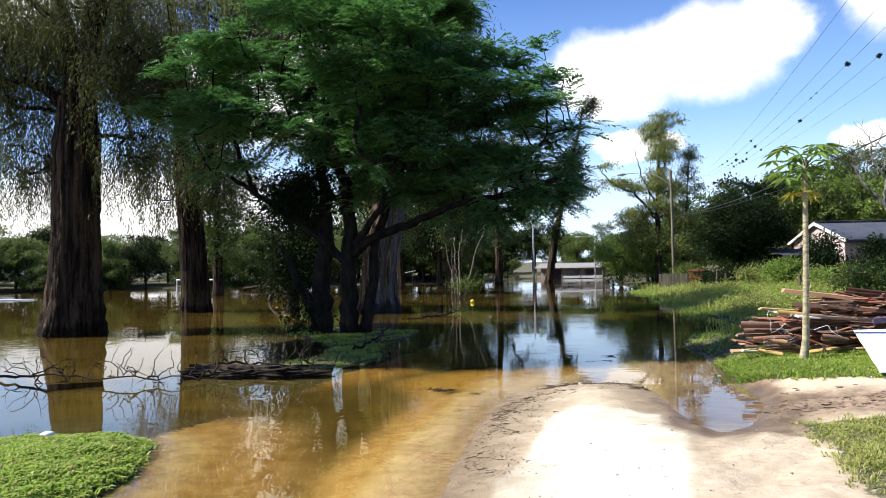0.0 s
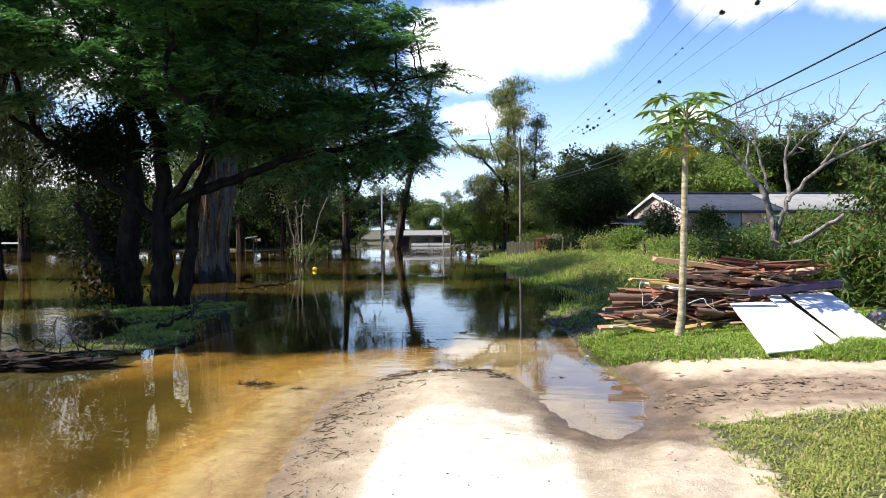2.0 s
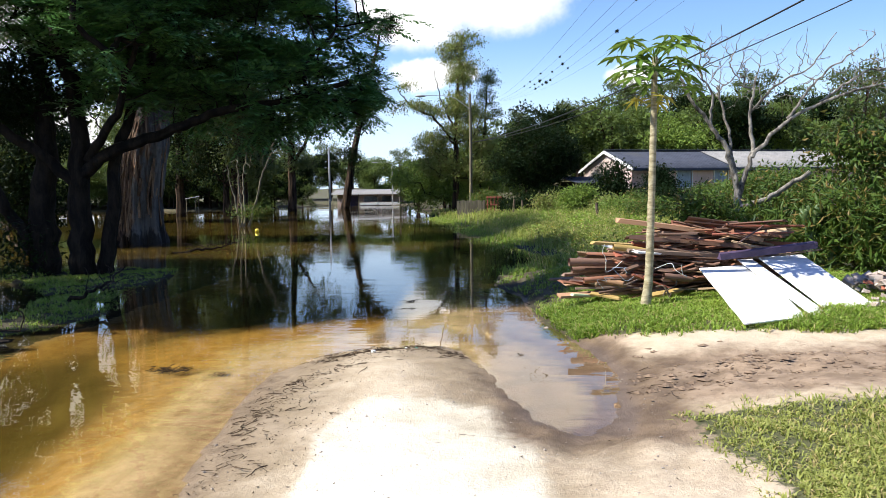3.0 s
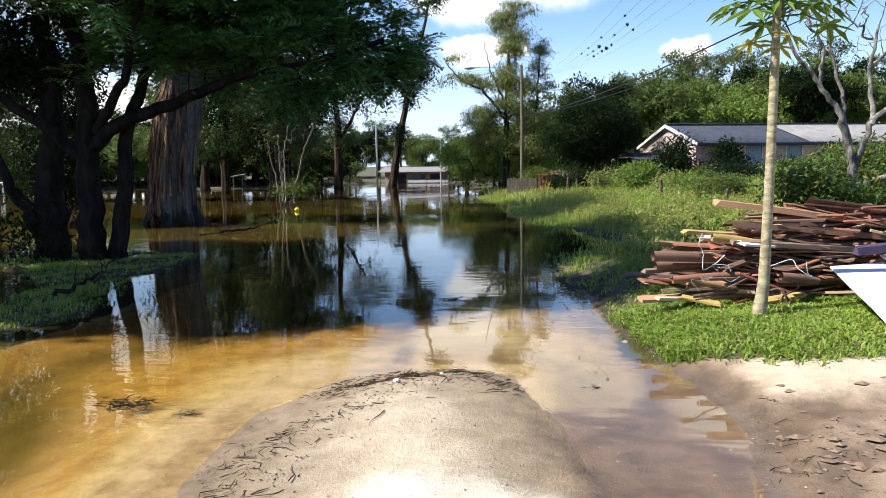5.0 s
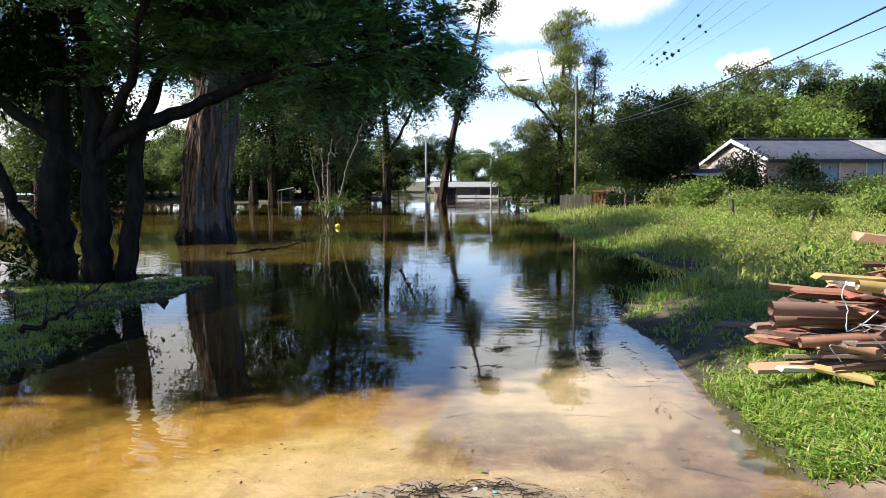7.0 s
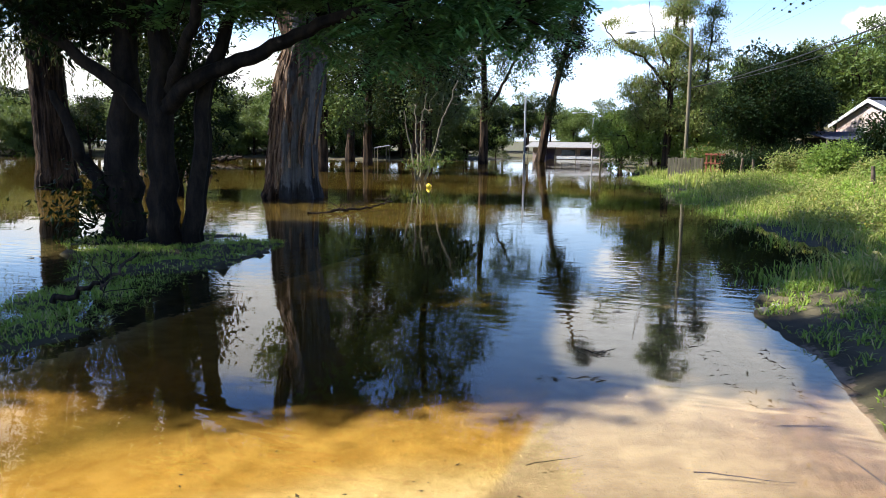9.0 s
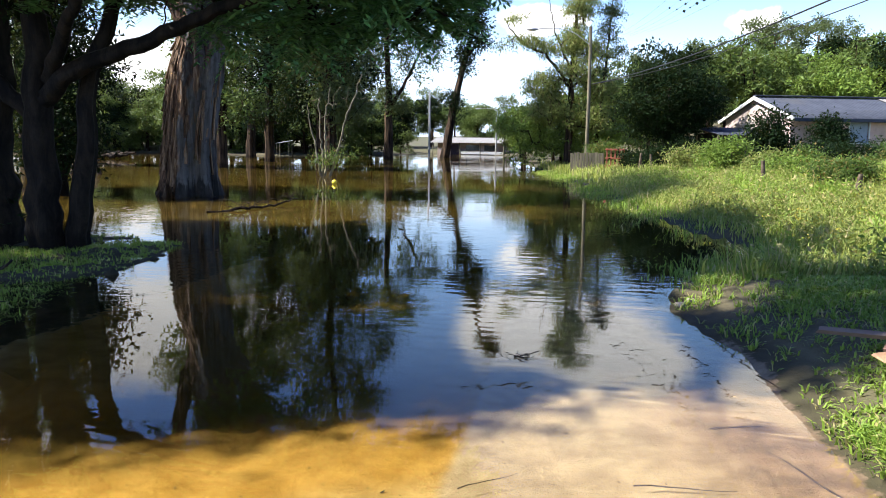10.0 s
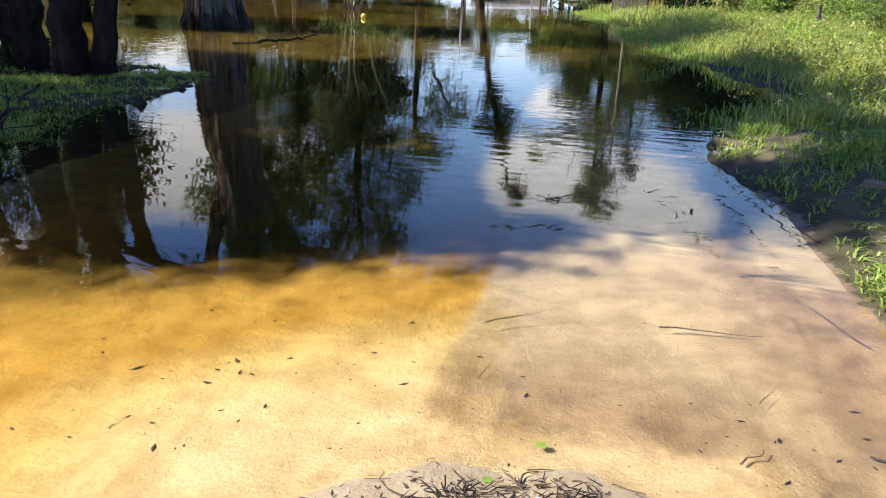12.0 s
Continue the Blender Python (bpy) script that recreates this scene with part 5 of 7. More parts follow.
for a, b, c, d in fholes[1:]:
    part("window", box("window", (b - a, 0.04, d - c), MAT["glass"], Matrix.Translation(((a + b) / 2, 0.08, (c + d) / 2))), far)
far.scale.z = 0.86
part("plinth", box("plinth", (5.0, 0.1, 0.35), MAT["trim"], Matrix.Translation((5.6, -1.38, 0.25)), 0.01), far, "white painted plinth")
for x in (-0.3, 2.9, 5.3, 8.4):
    part("veranda_post", tube("veranda_post", [(x, -1.4, -0.6), (x, -1.4, 1.64)], 0.05, MAT["pole"], 8), far)


# ---------------------------------------------------------------- poles, lamps and wires
def lamp_pole(label, x, y, top, r, mat, arm=None, z0=None):
    ob = thing("utility_pole", label, "pole", (x, y, ground_z(x, y) - 0.3 if z0 is None else z0))
    b = ob.location.z
    part("shaft", tube("shaft", [(0, 0, 0), (0.03, 0, (top - b) * 0.5), (0, 0, top - b)], [r, r * 0.92, r * 0.8], mat, 10), ob)
    if arm:
        ax, az = arm
        h = az - b
        pts = [(-0.03, -r, top - b - 0.9), (ax * 0.35, -r, h - 0.12), (ax * 0.75, -r, h), (ax, -r, h - 0.04)]
        a = part("lamp_arm", tube("lamp_arm", bend_chain(pts, 12, np.random.default_rng(1), 0.0), 0.02, MAT["steel"], 6), ob)
        bm = bmesh.new()
        bmesh.ops.create_uvsphere(bm, u_segments=12, v_segments=8, radius=1.0, matrix=Matrix.Translation((ax - 0.22 * (1 if ax > 0 else -1) * -1, -r, h - 0.06)) @ Matrix.Diagonal((0.32, 0.12, 0.08, 1)))
        part("lamp_head", mesh_bm("lamp_head", bm, MAT["steel"], True), a)
    return ob


pole = lamp_pole("weathered timber utility pole with a street lamp arm", 1.75, 49, 7.3, 0.10, MAT["pole"], (-2.7, 7.25))
lamp_pole("pale concrete utility pole standing in flood water", -13.8, 85, 6.5, 0.11, MAT["concrete"], z0=-0.6)
lamp_pole("thin pale pole beside the flooded house", -7.7, 92, 4.6, 0.08, MAT["concrete"], z0=-0.6)
lamp_pole("thin weathered pole beside the flooded house", -6.6, 90, 4.9, 0.08, MAT["pole"], (-2.6, 5.1), z0=-0.3)
lamp_pole("thin weathered pole near the flooded house", -7.1, 96, 4.9, 0.07, MAT["pole"], z0=-0.3)

wire_rng = np.random.default_rng(8)


def hanging_wire(name, label, a, b, sag, r, mat):
    u = np.linspace(0, 1, 60)[:, None]
    a, b = np.asarray(a, float), np.asarray(b, float)
    p = a + (b - a) * u
    p[:, 2] -= (4 * sag * u * (1 - u))[:, 0]
    ob = tagged(new(name, tube(name, p, r, mat, 5)), label, "wire")
    return p


def moss_ball(p, s):
    """A tuft of air plants gripping a wire."""
    n = 110
    w = unit(wire_rng.normal(size=(n, 3)))
    sd = unit(np.cross(w, wire_rng.normal(size=(n, 3))))
    v, f = leaf_arrays(np.zeros((n, 3)), w, sd, s * wire_rng.uniform(0.6, 1.2, n), np.full(n, s * 0.22))
    ob = tagged(new("air_plant", mesh_np("air_plant", v, f, MAT["dark"])), "dark tufted air plant growing on a wire", "air plant", "air plants on the wires")
    ob.location = p


for k, (dx, dz) in enumerate(((0.0, 0.0), (-0.36, 0.14), (-0.72, 0.28), (-1.2, 0.5), (1.7, 0.9))):
    pts = hanging_wire("overhead_wire", "thin overhead wire sagging above the bank", (3.7 + dx * 0.5, 50, 6.95 + dz * 0.2), (7.0 + dx, -30, 6.6 + dz), 2.2, 0.0024, MAT["cable"])
    spots = {0: (34, 26.5, 30, 31, 32, 33, 14.5, 20.5), 1: (15.2, 17.5, 18.0, 22, 26, 28, 31, 32.5, 34), 2: (29, 32, 34, 25)}.get(k, ())
    for y in spots:
        i = int(np.argmin(np.abs(pts[:, 1] - y)))
        j = min(i + 1, len(pts) - 1)
        q = (y - pts[i, 1]) / (pts[j, 1] - pts[i, 1] - 1e-9)
        moss_ball(tuple(pts[i] + (pts[j] - pts[i]) * q), wire_rng.choice((0.025, 0.035, 0.045, 0.065)) * (1.2 if y > 24 else 0.85))
for end, r in ((Vector((13.23, 5, 7.88)), 0.020), (Vector((13.5, 5, 7.25)), 0.012)):
    u = np.linspace(0, 1.5, 70)[:, None]
    line = np.array((1.87, 47, 4.31)) + (np.array(end) - np.array((1.87, 47, 4.31))) * u
    line[:, 2] -= (4 * 1.14 * u * (1 - u))[:, 0]
    tagged(new("service_cable", tube("service_cable", line, r, MAT["cable"], 6)), "thick black service cable sagging over the garden", "cable")

# slatted gate and fence by the pole
gz = ground_z(3, 45.5)
gate = thing("slatted_gate", "red brown slatted timber gate by a grey fence", "gate", (2.6, 45.5, gz))
for k in range(5):
    part("slat", box("slat", (0.07, 0.03, 0.9), MAT["brick"], Matrix.Translation((0.08 + k * 0.19, 0, 0.62)), 0.006), gate)
for z in (0.25, 0.62, 1.02):
    part("rail", box("rail", (0.9, 0.03, 0.07), MAT["brick"], Matrix.Translation((0.45, -0.032, z)), 0.006), gate)
fence = thing("board_fence", "low grey weathered board fence", "fence", (1.0, 45.6, ground_z(1.8, 45.6)))
for k in range(11):
    part("board", box("board", (0.13, 0.025, 1.0), MAT["pole"], pose(0.07 + k * 0.142, 0, 0.42 + 0.02 * ((k * 7) % 3), 0, (k * 5 % 4) - 1.5, 0), 0.005), fence)
part("rail", box("rail", (1.6, 0.04, 0.06), MAT["pole"], Matrix.Translation((0.78, 0.035, 0.6)), 0.005), fence)
for x, y, h, lean in ((7.1, 26.6, 0.62, 3), (6.3, 31, 0.8, -5), (8.2, 23.5, 0.7, 8), (3.9, 42, 0.9, 2), (4.4, 42.2, 0.8, -4)):
    ob = tagged(new("fence_post", tube("fence_post", [(0, 0, -0.2), (0.01, 0.01, h * 0.5), (0.02, 0, h)], [0.075, 0.06, 0.05], MAT["twig"], 7)), "short weathered timber fence post in tall grass", "post", "old fence posts")
    ob.matrix_world = pose(x, y, ground_z(x, y), lean, lean, 0)

# football goal out in the flood
goal = thing("football_goal", "white football goal half sunk in flood water", "goal", (-39, 58, 0), -14)
for x in (-2.8, 2.8):
    part("post", tube("post", [(x, 0, -0.7), (x, 0, 1.0)], 0.06, MAT["goal"], 8), goal)
part("crossbar", tube("crossbar", [(-2.86, 0, 1.0), (2.86, 0, 1.0)], 0.06, MAT["goal"], 8), goal)


# ---------------------------------------------------------------- papaya
def papaya_leaf(rng, size):
    """A palmate blade with seven pointed lobes, drooping at its rim."""
    bm = bmesh.new()
    c = bm.verts.new((0, 0, 0))
    ring = []
    lobes = 7
    for k in range(lobes):
        a0 = math.radians(-140 + 280 * k / (lobes - 1))
        r = size * (1.0 - 0.045 * abs(k - 3) ** 1.5) * rng.uniform(0.9, 1.08)
        for da, f in ((-0.30, 0.30), (-0.20, 0.62), (-0.10, 0.70), (0.0, 1.0), (0.10, 0.70), (0.20, 0.62), (0.30, 0.30)):
            a = a0 + da * 1.0
            rr = r * f
            ring.append(bm.verts.new((math.cos(a) * rr, math.sin(a) * rr, -0.34 * rr * rr / size + rng.uniform(-0.01, 0.01))))
    for p, q in zip(ring, ring[1:]):
        bm.faces.new((c, p, q))
    return bm


def papaya(x, y):
    r = random.Random(4)
    z = ground_z(x, y)
    ob = thing("papaya_tree", "slim papaya tree with pale ringed trunk and topknot of lobed leaves", "tree", (x, y, z - 0.05))
    H = 2.72
    n = 60
    line, rad = [], []
    for i in range(n):
        f = i / (n - 1)
        line.append((0.03 + 0.10 * (f ** 0.7) - 0.22 * max(0, 0.12 - f) , 0.25 * f * 0.6, f * H))
        rad.append((0.044 - 0.013 * f + 0.024 * math.exp(-f * 14)) * (1 + 0.035 * math.sin(i * 2.1)))
    part("trunk", tube("trunk", line, rad, MAT["papayabark"], 14), ob)
    top = Vector(line[-1])
    meshes = [mesh_bm("leaf_blade", papaya_leaf(r, 0.25), MAT["papaya"]) for _ in range(4)] + [mesh_bm("leaf_blade", papaya_leaf(r, 0.2), MAT["yellow"])]
    for k in range(25):
        a = k * 2.399 + r.uniform(-0.2, 0.2)
        up = 0.75 - 0.040 * k + r.uniform(-0.08, 0.08)
        ln = r.uniform(0.26, 0.44)
        if k > 21:
            up, ln = -0.75, 0.26
        d = Vector((math.cos(a), math.sin(a), up)).normalized()
        s = top - Vector((0, 0, 0.012 * k))
        e = s + d * ln
        mid = s + d * ln * 0.5 + Vector((0, 0, 0.05))
        leaf = part("leaf", tube("leaf", [s, mid, e], [0.010, 0.007, 0.005], MAT["papaya"], 5), ob)
        blade = part("blade", meshes[4] if k > 21 else meshes[k % 4], leaf)
        blade.matrix_local = Matrix.Translation(e) @ pose(0, 0, 0, r.uniform(-14, 14), 8 + 14 * (0.6 - up) + r.uniform(-10, 10), math.degrees(a))
    return ob


papaya(3.745, 12.76)


# ---------------------------------------------------------------- heap of salvaged timber, boards and rubble
def plank_mesh(L, w, t, seed, mat=MAT["plank"]):
    r = random.Random(seed)
    bm = bmesh.new()
    box_bm(bm, (L, w, t))
    for v in bm.verts:
        v.co.x += r.uniform(-0.03, 0.03)
        v.co.y += r.uniform(-0.006, 0.006)
        v.co.z += r.uniform(-0.002, 0.002)
    bmesh.ops.subdivide_edges(bm, edges=[e for e in bm.edges if e.calc_length() > L * 0.6], cuts=2)
    for v in bm.verts:
        v.co.z += 0.008 * math.sin(v.co.x * 2.2 + seed)
    return mesh_bm("plank", bm, mat)


pr = random.Random(17)
heap = thing("timber_heap", "untidy heap of red brown salvaged planks and beams on grass", "timber heap", (4.4, 13.9, ground_z(4.4, 13.9)))
PLANKS = [plank_mesh(pr.uniform(0.5, 1.5), pr.uniform(0.045, 0.13), pr.uniform(0.014, 0.04), k) for k in range(26)]
SHORT = [plank_mesh(pr.uniform(0.15, 0.55), pr.uniform(0.02, 0.11), pr.uniform(0.012, 0.045), 40 + k) for k in range(14)]
hz0 = heap.location.z
for layer in range(21):
    f = layer / 20
    for k in range(int(21 - 13 * f)):
        x = 4.42 + 0.42 * f + pr.uniform(-1.0, 1.0) * (1.0 - 0.55 * f)
        y = 14.0 + pr.uniform(-0.72, 0.65) * (1 - 0.8 * f)
        z = hz0 + 0.02 + 0.037 * layer + pr.uniform(0, 0.02)
        me = pr.choice(PLANKS if pr.random() < 0.62 else SHORT)
        b = part("plank", me, heap)
        b.matrix_world = pose(x, y, z, pr.gauss(0, 16), 2.0 * f + pr.gauss(0, 6.0), pr.gauss(0, 24) + (pr.choice((0, 0, 0, 60, -50)) if me in SHORT else 0))
SLATS = [plank_mesh(pr.uniform(0.35, 1.1), pr.uniform(0.018, 0.05), pr.uniform(0.008, 0.02), 90 + k) for k in range(10)]
for k in range(90):
    f = pr.random()
    b = part("slat", pr.choice(SLATS), heap)
    b.matrix_world = pose(4.35 + 0.42 * f + pr.uniform(-1.05, 1.05) * (1 - 0.5 * f), 13.62 + pr.uniform(-0.45, 0.2) + 0.3 * f, hz0 + 0.03 + 0.74 * f, pr.gauss(0, 14), 3 + pr.gauss(0, 9), pr.gauss(0, 30))
for x0, y0, z0, x1, y1, z1, r in ((3.05, 13.55, 0.66, 4.25, 13.75, 0.60, 0.05), (3.1, 13.7, 0.55, 3.9, 13.9, 0.55, 0.04), (3.2, 13.4, 0.46, 4.0, 13.5, 0.5, 0.035)):
    part("log", tube("log", [(x0, y0, z0), ((x0 + x1) / 2, (y0 + y1) / 2, (z0 + z1) / 2 + 0.01), (x1, y1, z1)], [r, r * 0.95, r * 0.85], MAT["plank"], 9), heap, "round red brown log").matrix_world = Matrix()
for me, m in ((plank_mesh(1.7, 0.14, 0.05, 71), (4.5, 13.75, 1.02, 3, 8, -4)), (plank_mesh(1.9, 0.12, 0.05, 72), (4.7, 13.6, 0.86, -5, 5, 3)), (plank_mesh(1.6, 0.15, 0.04, 73), (4.5, 13.5, 0.76, 8, 3, 6)),
              (plank_mesh(1.3, 0.12, 0.04, 74), (5.3, 13.95, 0.86, 0, 4, -10))):
    part("plank", me, heap, "long red brown plank lying on top").matrix_world = pose(*m)
for me, m, lab in ((plank_mesh(0.36, 0.06, 0.02, 75, MAT["greenpaint"]), (3.2, 13.35, 0.30, 4, 6, 28), "pale green painted board end"), (plank_mesh(0.32, 0.07, 0.02, 76, MAT["yellowpaint"]), (3.42, 13.22, 0.30, 12, 7, -28), "yellow painted board"),
                   (plank_mesh(0.42, 0.08, 0.025, 77, MAT["yellowpaint"]), (4.05, 13.12, 0.34, 16, -7, 14), "yellow painted board"), (plank_mesh(0.42, 0.12, 0.02, 78, MAT["white"]), (3.95, 13.4, 0.78, 12, 4, 20), "white painted board"),
                   (plank_mesh(0.3, 0.1, 0.02, 79, MAT["white"]), (3.6, 13.5, 0.84, 8, 10, -20), "white painted board"), (plank_mesh(0.5, 0.09, 0.03, 80, MAT["yellowpaint"]), (3.55, 13.55, 0.88, 5, 4, 12), "pale yellow board")):
    part("board", me, heap, lab).matrix_world = pose(*m)
cr = np.random.default_rng(78)
for k, (x, y, z, mt, lab) in enumerate(((3.62, 13.28, 0.70, "trim", "pale tangled cord hanging over timber"), (3.75, 13.2, 0.55, "shutter", "blue grey tangled cord over timber"), (3.9, 13.1, 0.62, "trim", "pale cord loop over timber"),
                                        (3.4, 13.3, 0.5, "steel", "grey wire loop caught in timber"), (4.1, 13.1, 0.5, "twig", "brown root tangled in timber"), (3.85, 13.08, 0.42, "twig", "brown root tangled in timber"))):
    pts = [(x + 0.02 * k, y, z)]
    for j in range(5):
        p = pts[-1]
        pts.append((p[0] + cr.normal(0, 0.11), p[1] - abs(cr.normal(0, 0.02)), max(0.24, p[2] + cr.normal(-0.04, 0.09))))
    tagged(new("cord", tube("cord", bend_chain(pts, 26, cr, 0.002), 0.0035 if mt != "twig" else 0.009, MAT[mt], 5)), lab, "cord", "cords tangled in the heap")
for k, (x, y, z, ln, a) in enumerate(((3.75, 13.45, 0.82, 0.42, 6), (3.55, 13.4, 0.44, 0.3, -20), (4.2, 13.12, 0.52, 0.34, 12))):
    p = part("log", tube("log", [(-ln / 2, 0, 0.01), (0, 0, 0.0), (ln / 2, 0, -0.02)], [0.035, 0.04, 0.03], MAT["yellowpaint" if k == 0 else "plank"], 9), heap, "short round timber offcut")
    p.matrix_world = pose(x, y, z, 0, 4, a)
beam = tagged(new("purple_beam", plank_mesh(1.15, 0.09, 0.07, 81, MAT["purple"])), "purple painted beam lying across the timber heap", "beam")
beam.matrix_world = pose(5.25, 13.3, 0.80, 5, -5, 8)


def panel(label, bl, br, tl):
    """A thin board given by three of its corners, with chipped rims."""
    bl, br, tl = Vector(bl), Vector(br), Vector(tl)
    ex, ey = br - bl, tl - bl
    nz = ex.cross(ey).normalized()
    r = random.Random(int(bl.x * 100))
    bm = bmesh.new()
    rimp = []
    for a, b in ((Vector((0, 0)), Vector((1, 0))), (Vector((1, 0)), Vector((1, 1))), (Vector((1, 1)), Vector((0, 1))), (Vector((0, 1)), Vector((0, 0)))):
        for k in range(7):
            p = a.lerp(b, k / 7)
            rimp.append(bl + ex * (p.x + r.uniform(-0.006, 0.006)) + ey * (p.y + r.uniform(-0.004, 0.004)))
    f = bm.faces.new([bm.verts.new(p) for p in rimp])
    ext = bmesh.ops.extrude_face_region(bm, geom=[f])
    bmesh.ops.translate(bm, verts=[g for g in ext["geom"] if isinstance(g, bmesh.types.BMVert)], vec=nz * -0.014)
    bmesh.ops.recalc_face_normals(bm, faces=bm.faces)
    return tagged(new("white_panel", mesh_bm("white_panel", bm, MAT["white"])), label, "panel", "white panels against the timber heap")


panel("large dirty white panel leaning on the timber heap", (4.4, 11.62, 0.27), (5.08, 11.9, 0.28), (4.42, 13.06, 0.63))
panel("narrow white panel strip leaning on the timber heap", (5.16, 11.95, 0.29), (5.34, 12.02, 0.29), (4.92, 13.3, 0.70))
panel("large dirty white panel leaning beside rubble", (5.38, 12.04, 0.29), (5.95, 12.25, 0.30), (5.16, 13.32, 0.72))

rub = tagged(thing("rubble_heap", "small heap of broken brick and plaster beside panels", "rubble", (6.35, 13.0, ground_z(6.35, 13.0))))
for k in range(90):
    bm = bmesh.new()
    s = pr.uniform(0.03, 0.10)
    box_bm(bm, (s * pr.uniform(1, 1.9), s, s * pr.uniform(0.4, 0.8)))
    for v in bm.verts:
        v.co += Vector((pr.uniform(-1, 1), pr.uniform(-1, 1), pr.uniform(-1, 1))) * s * 0.16
    a, q = pr.uniform(0, 6.28), abs(pr.gauss(0, 0.5))
    part("brick", mesh_bm("brick", bm, MAT["brick" if k % 9 == 0 else "rubble"]), rub).matrix_local = pose(math.cos(a) * q, math.sin(a) * q * 0.9, max(0.03, 0.28 - 0.33 * q) * pr.uniform(0.4, 1.0), pr.uniform(-30, 30), pr.uniform(-30, 30), pr.uniform(0, 360))

# ---------------------------------------------------------------- garden behind the heap: pale bare tree, cactus, shrubs
dt_rng = np.random.default_rng(140)
tree("bare_tree", "leafless pale-barked garden tree with crooked limbs", "tree",
     [([(6.2, 17, 0.2), (6.22, 17, 0.9), (6.22, 17, 1.5)], 0.078, 0.0595),
      ([(6.22, 17, 1.4), (6.04, 17, 2.15), (5.75, 17, 2.55), (5.45, 17, 2.9), (5.25, 17.0, 3.3)], 0.0507, 0.0175),
      ([(6.22, 17, 1.4), (6.45, 17, 2.1), (6.4, 17.1, 2.7), (6.5, 17.1, 3.3)], 0.0468, 0.0154),
      ([(6.42, 17, 2.0), (6.92, 16.9, 2.6), (7.7, 16.8, 2.96), (8.7, 16.7, 3.2)], 0.039, 0.0105),
      ([(6.15, 17, 1.7), (6.1, 17.2, 2.4), (5.95, 17.3, 3.2)], 0.0351, 0.014),
      ([(6.92, 16.9, 2.6), (7.25, 16.8, 3.1), (7.5, 16.8, 3.35), (8.1, 16.7, 3.8)], 0.025, 0.007),
      ([(7.4, 16.85, 2.85), (8.0, 16.8, 3.3), (8.5, 16.8, 3.35), (9.1, 16.7, 3.7)], 0.0203, 0.0056),
      ([(6.4, 17.1, 2.7), (6.75, 17, 3.15), (7.3, 17, 3.4), (7.7, 17, 3.95)], 0.0234, 0.0063),
      ([(5.75, 17, 2.55), (5.78, 17, 3.0), (5.6, 17, 3.3), (5.55, 17, 3.8)], 0.0234, 0.007),
      ([(6.25, 16.95, 1.2), (6.6, 16.7, 1.35), (7.1, 16.45, 1.75)], 0.0429, 0.0315)],
     in_lobes([(5.5, 17, 3.6, 0.6, 0.5, 0.7), (6.5, 17, 3.4, 0.9, 0.7, 0.7), (7.6, 16.9, 3.4, 1.1, 0.6, 0.7), (8.5, 16.8, 3.4, 0.9, 0.6, 0.6), (6.0, 17.2, 3.6, 0.6, 0.5, 0.6)], 420, dt_rng, 0.3),
     141, MAT["palebark"], None, None, tip_radius=0.0034, joint=0.012)


def cactus_clump(x, y, tall, wide, n, seed):
    """Prickly pear: flat oval pads growing out of one another."""
    r = random.Random(seed)
    ob = thing("prickly_pear", "tall clump of dull green cactus with flat pads", "cactus", (x, y, ground_z(x, y) - 0.03), 0, "cactus clumps behind the heap")
    bm = bmesh.new()
    bmesh.ops.create_uvsphere(bm, u_segments=8, v_segments=6, radius=1.0, matrix=Matrix.Translation((0, 0, 1)))
    me = mesh_bm("pad", bm, MAT["cactus"], True)
    spots = [(Vector((r.uniform(-0.5, 0.5) * wide, r.uniform(-0.3, 0.3) * wide, 0.0)), 0) for _ in range(6)]
    for k in range(n):
        p, level = r.choice(spots)
        ln = r.uniform(0.07, 0.12)
        d = Vector((r.gauss(0, 0.5), r.gauss(0, 0.4), 1.0)).normalized()
        e = p + d * ln * 1.85
        if e.z > tall or abs(e.x) > wide or abs(e.y) > wide:
            continue
        m = Matrix.Translation(p) @ d.to_track_quat("Z", "Y").to_matrix().to_4x4() @ pose(0, 0, 0, 0, 0, r.uniform(0, 180)) @ Matrix.Diagonal((ln * 0.46, 0.025, ln, 1))
        part("pad", me, ob).matrix_local = m
        spots.append((e, level + 1))
        if len(spots) > 26:
            spots.pop(0)
    return ob


cactus_clump(6.0, 16.2, 1.1, 0.8, 70, 1)
cactus_clump(6.9, 15.9, 1.0, 0.8, 170, 2)


def shrub(name, label, x, y, tall, wide, seed, mt, n=70, per=40, size=0.09, group=""):
    r = np.random.default_rng(seed)
    z = ground_z(x, y)
    lobes = [(x, y, z + tall * 0.55, wide * 0.7, wide * 0.6, tall * 0.42)] + [
        (x + r.uniform(-0.6, 0.6) * wide, y + r.uniform(-0.5, 0.5) * wide, z + tall * r.uniform(0.35, 0.8), wide * 0.4, wide * 0.4, tall * 0.2) for _ in range(4)]
    return tree(name, label, "shrub", [([(x, y, z - 0.05), (x + 0.03, y, z + tall * 0.3), (x, y, z + tall * 0.6)], 0.04, 0.02)],
                in_lobes(lobes, n, r, 0.5), seed + 1, MAT["twig"], MAT[mt], lambda t, w, g: clump_leaves(t, per, size * 1.5, size, g), group=group, tip_radius=0.006)


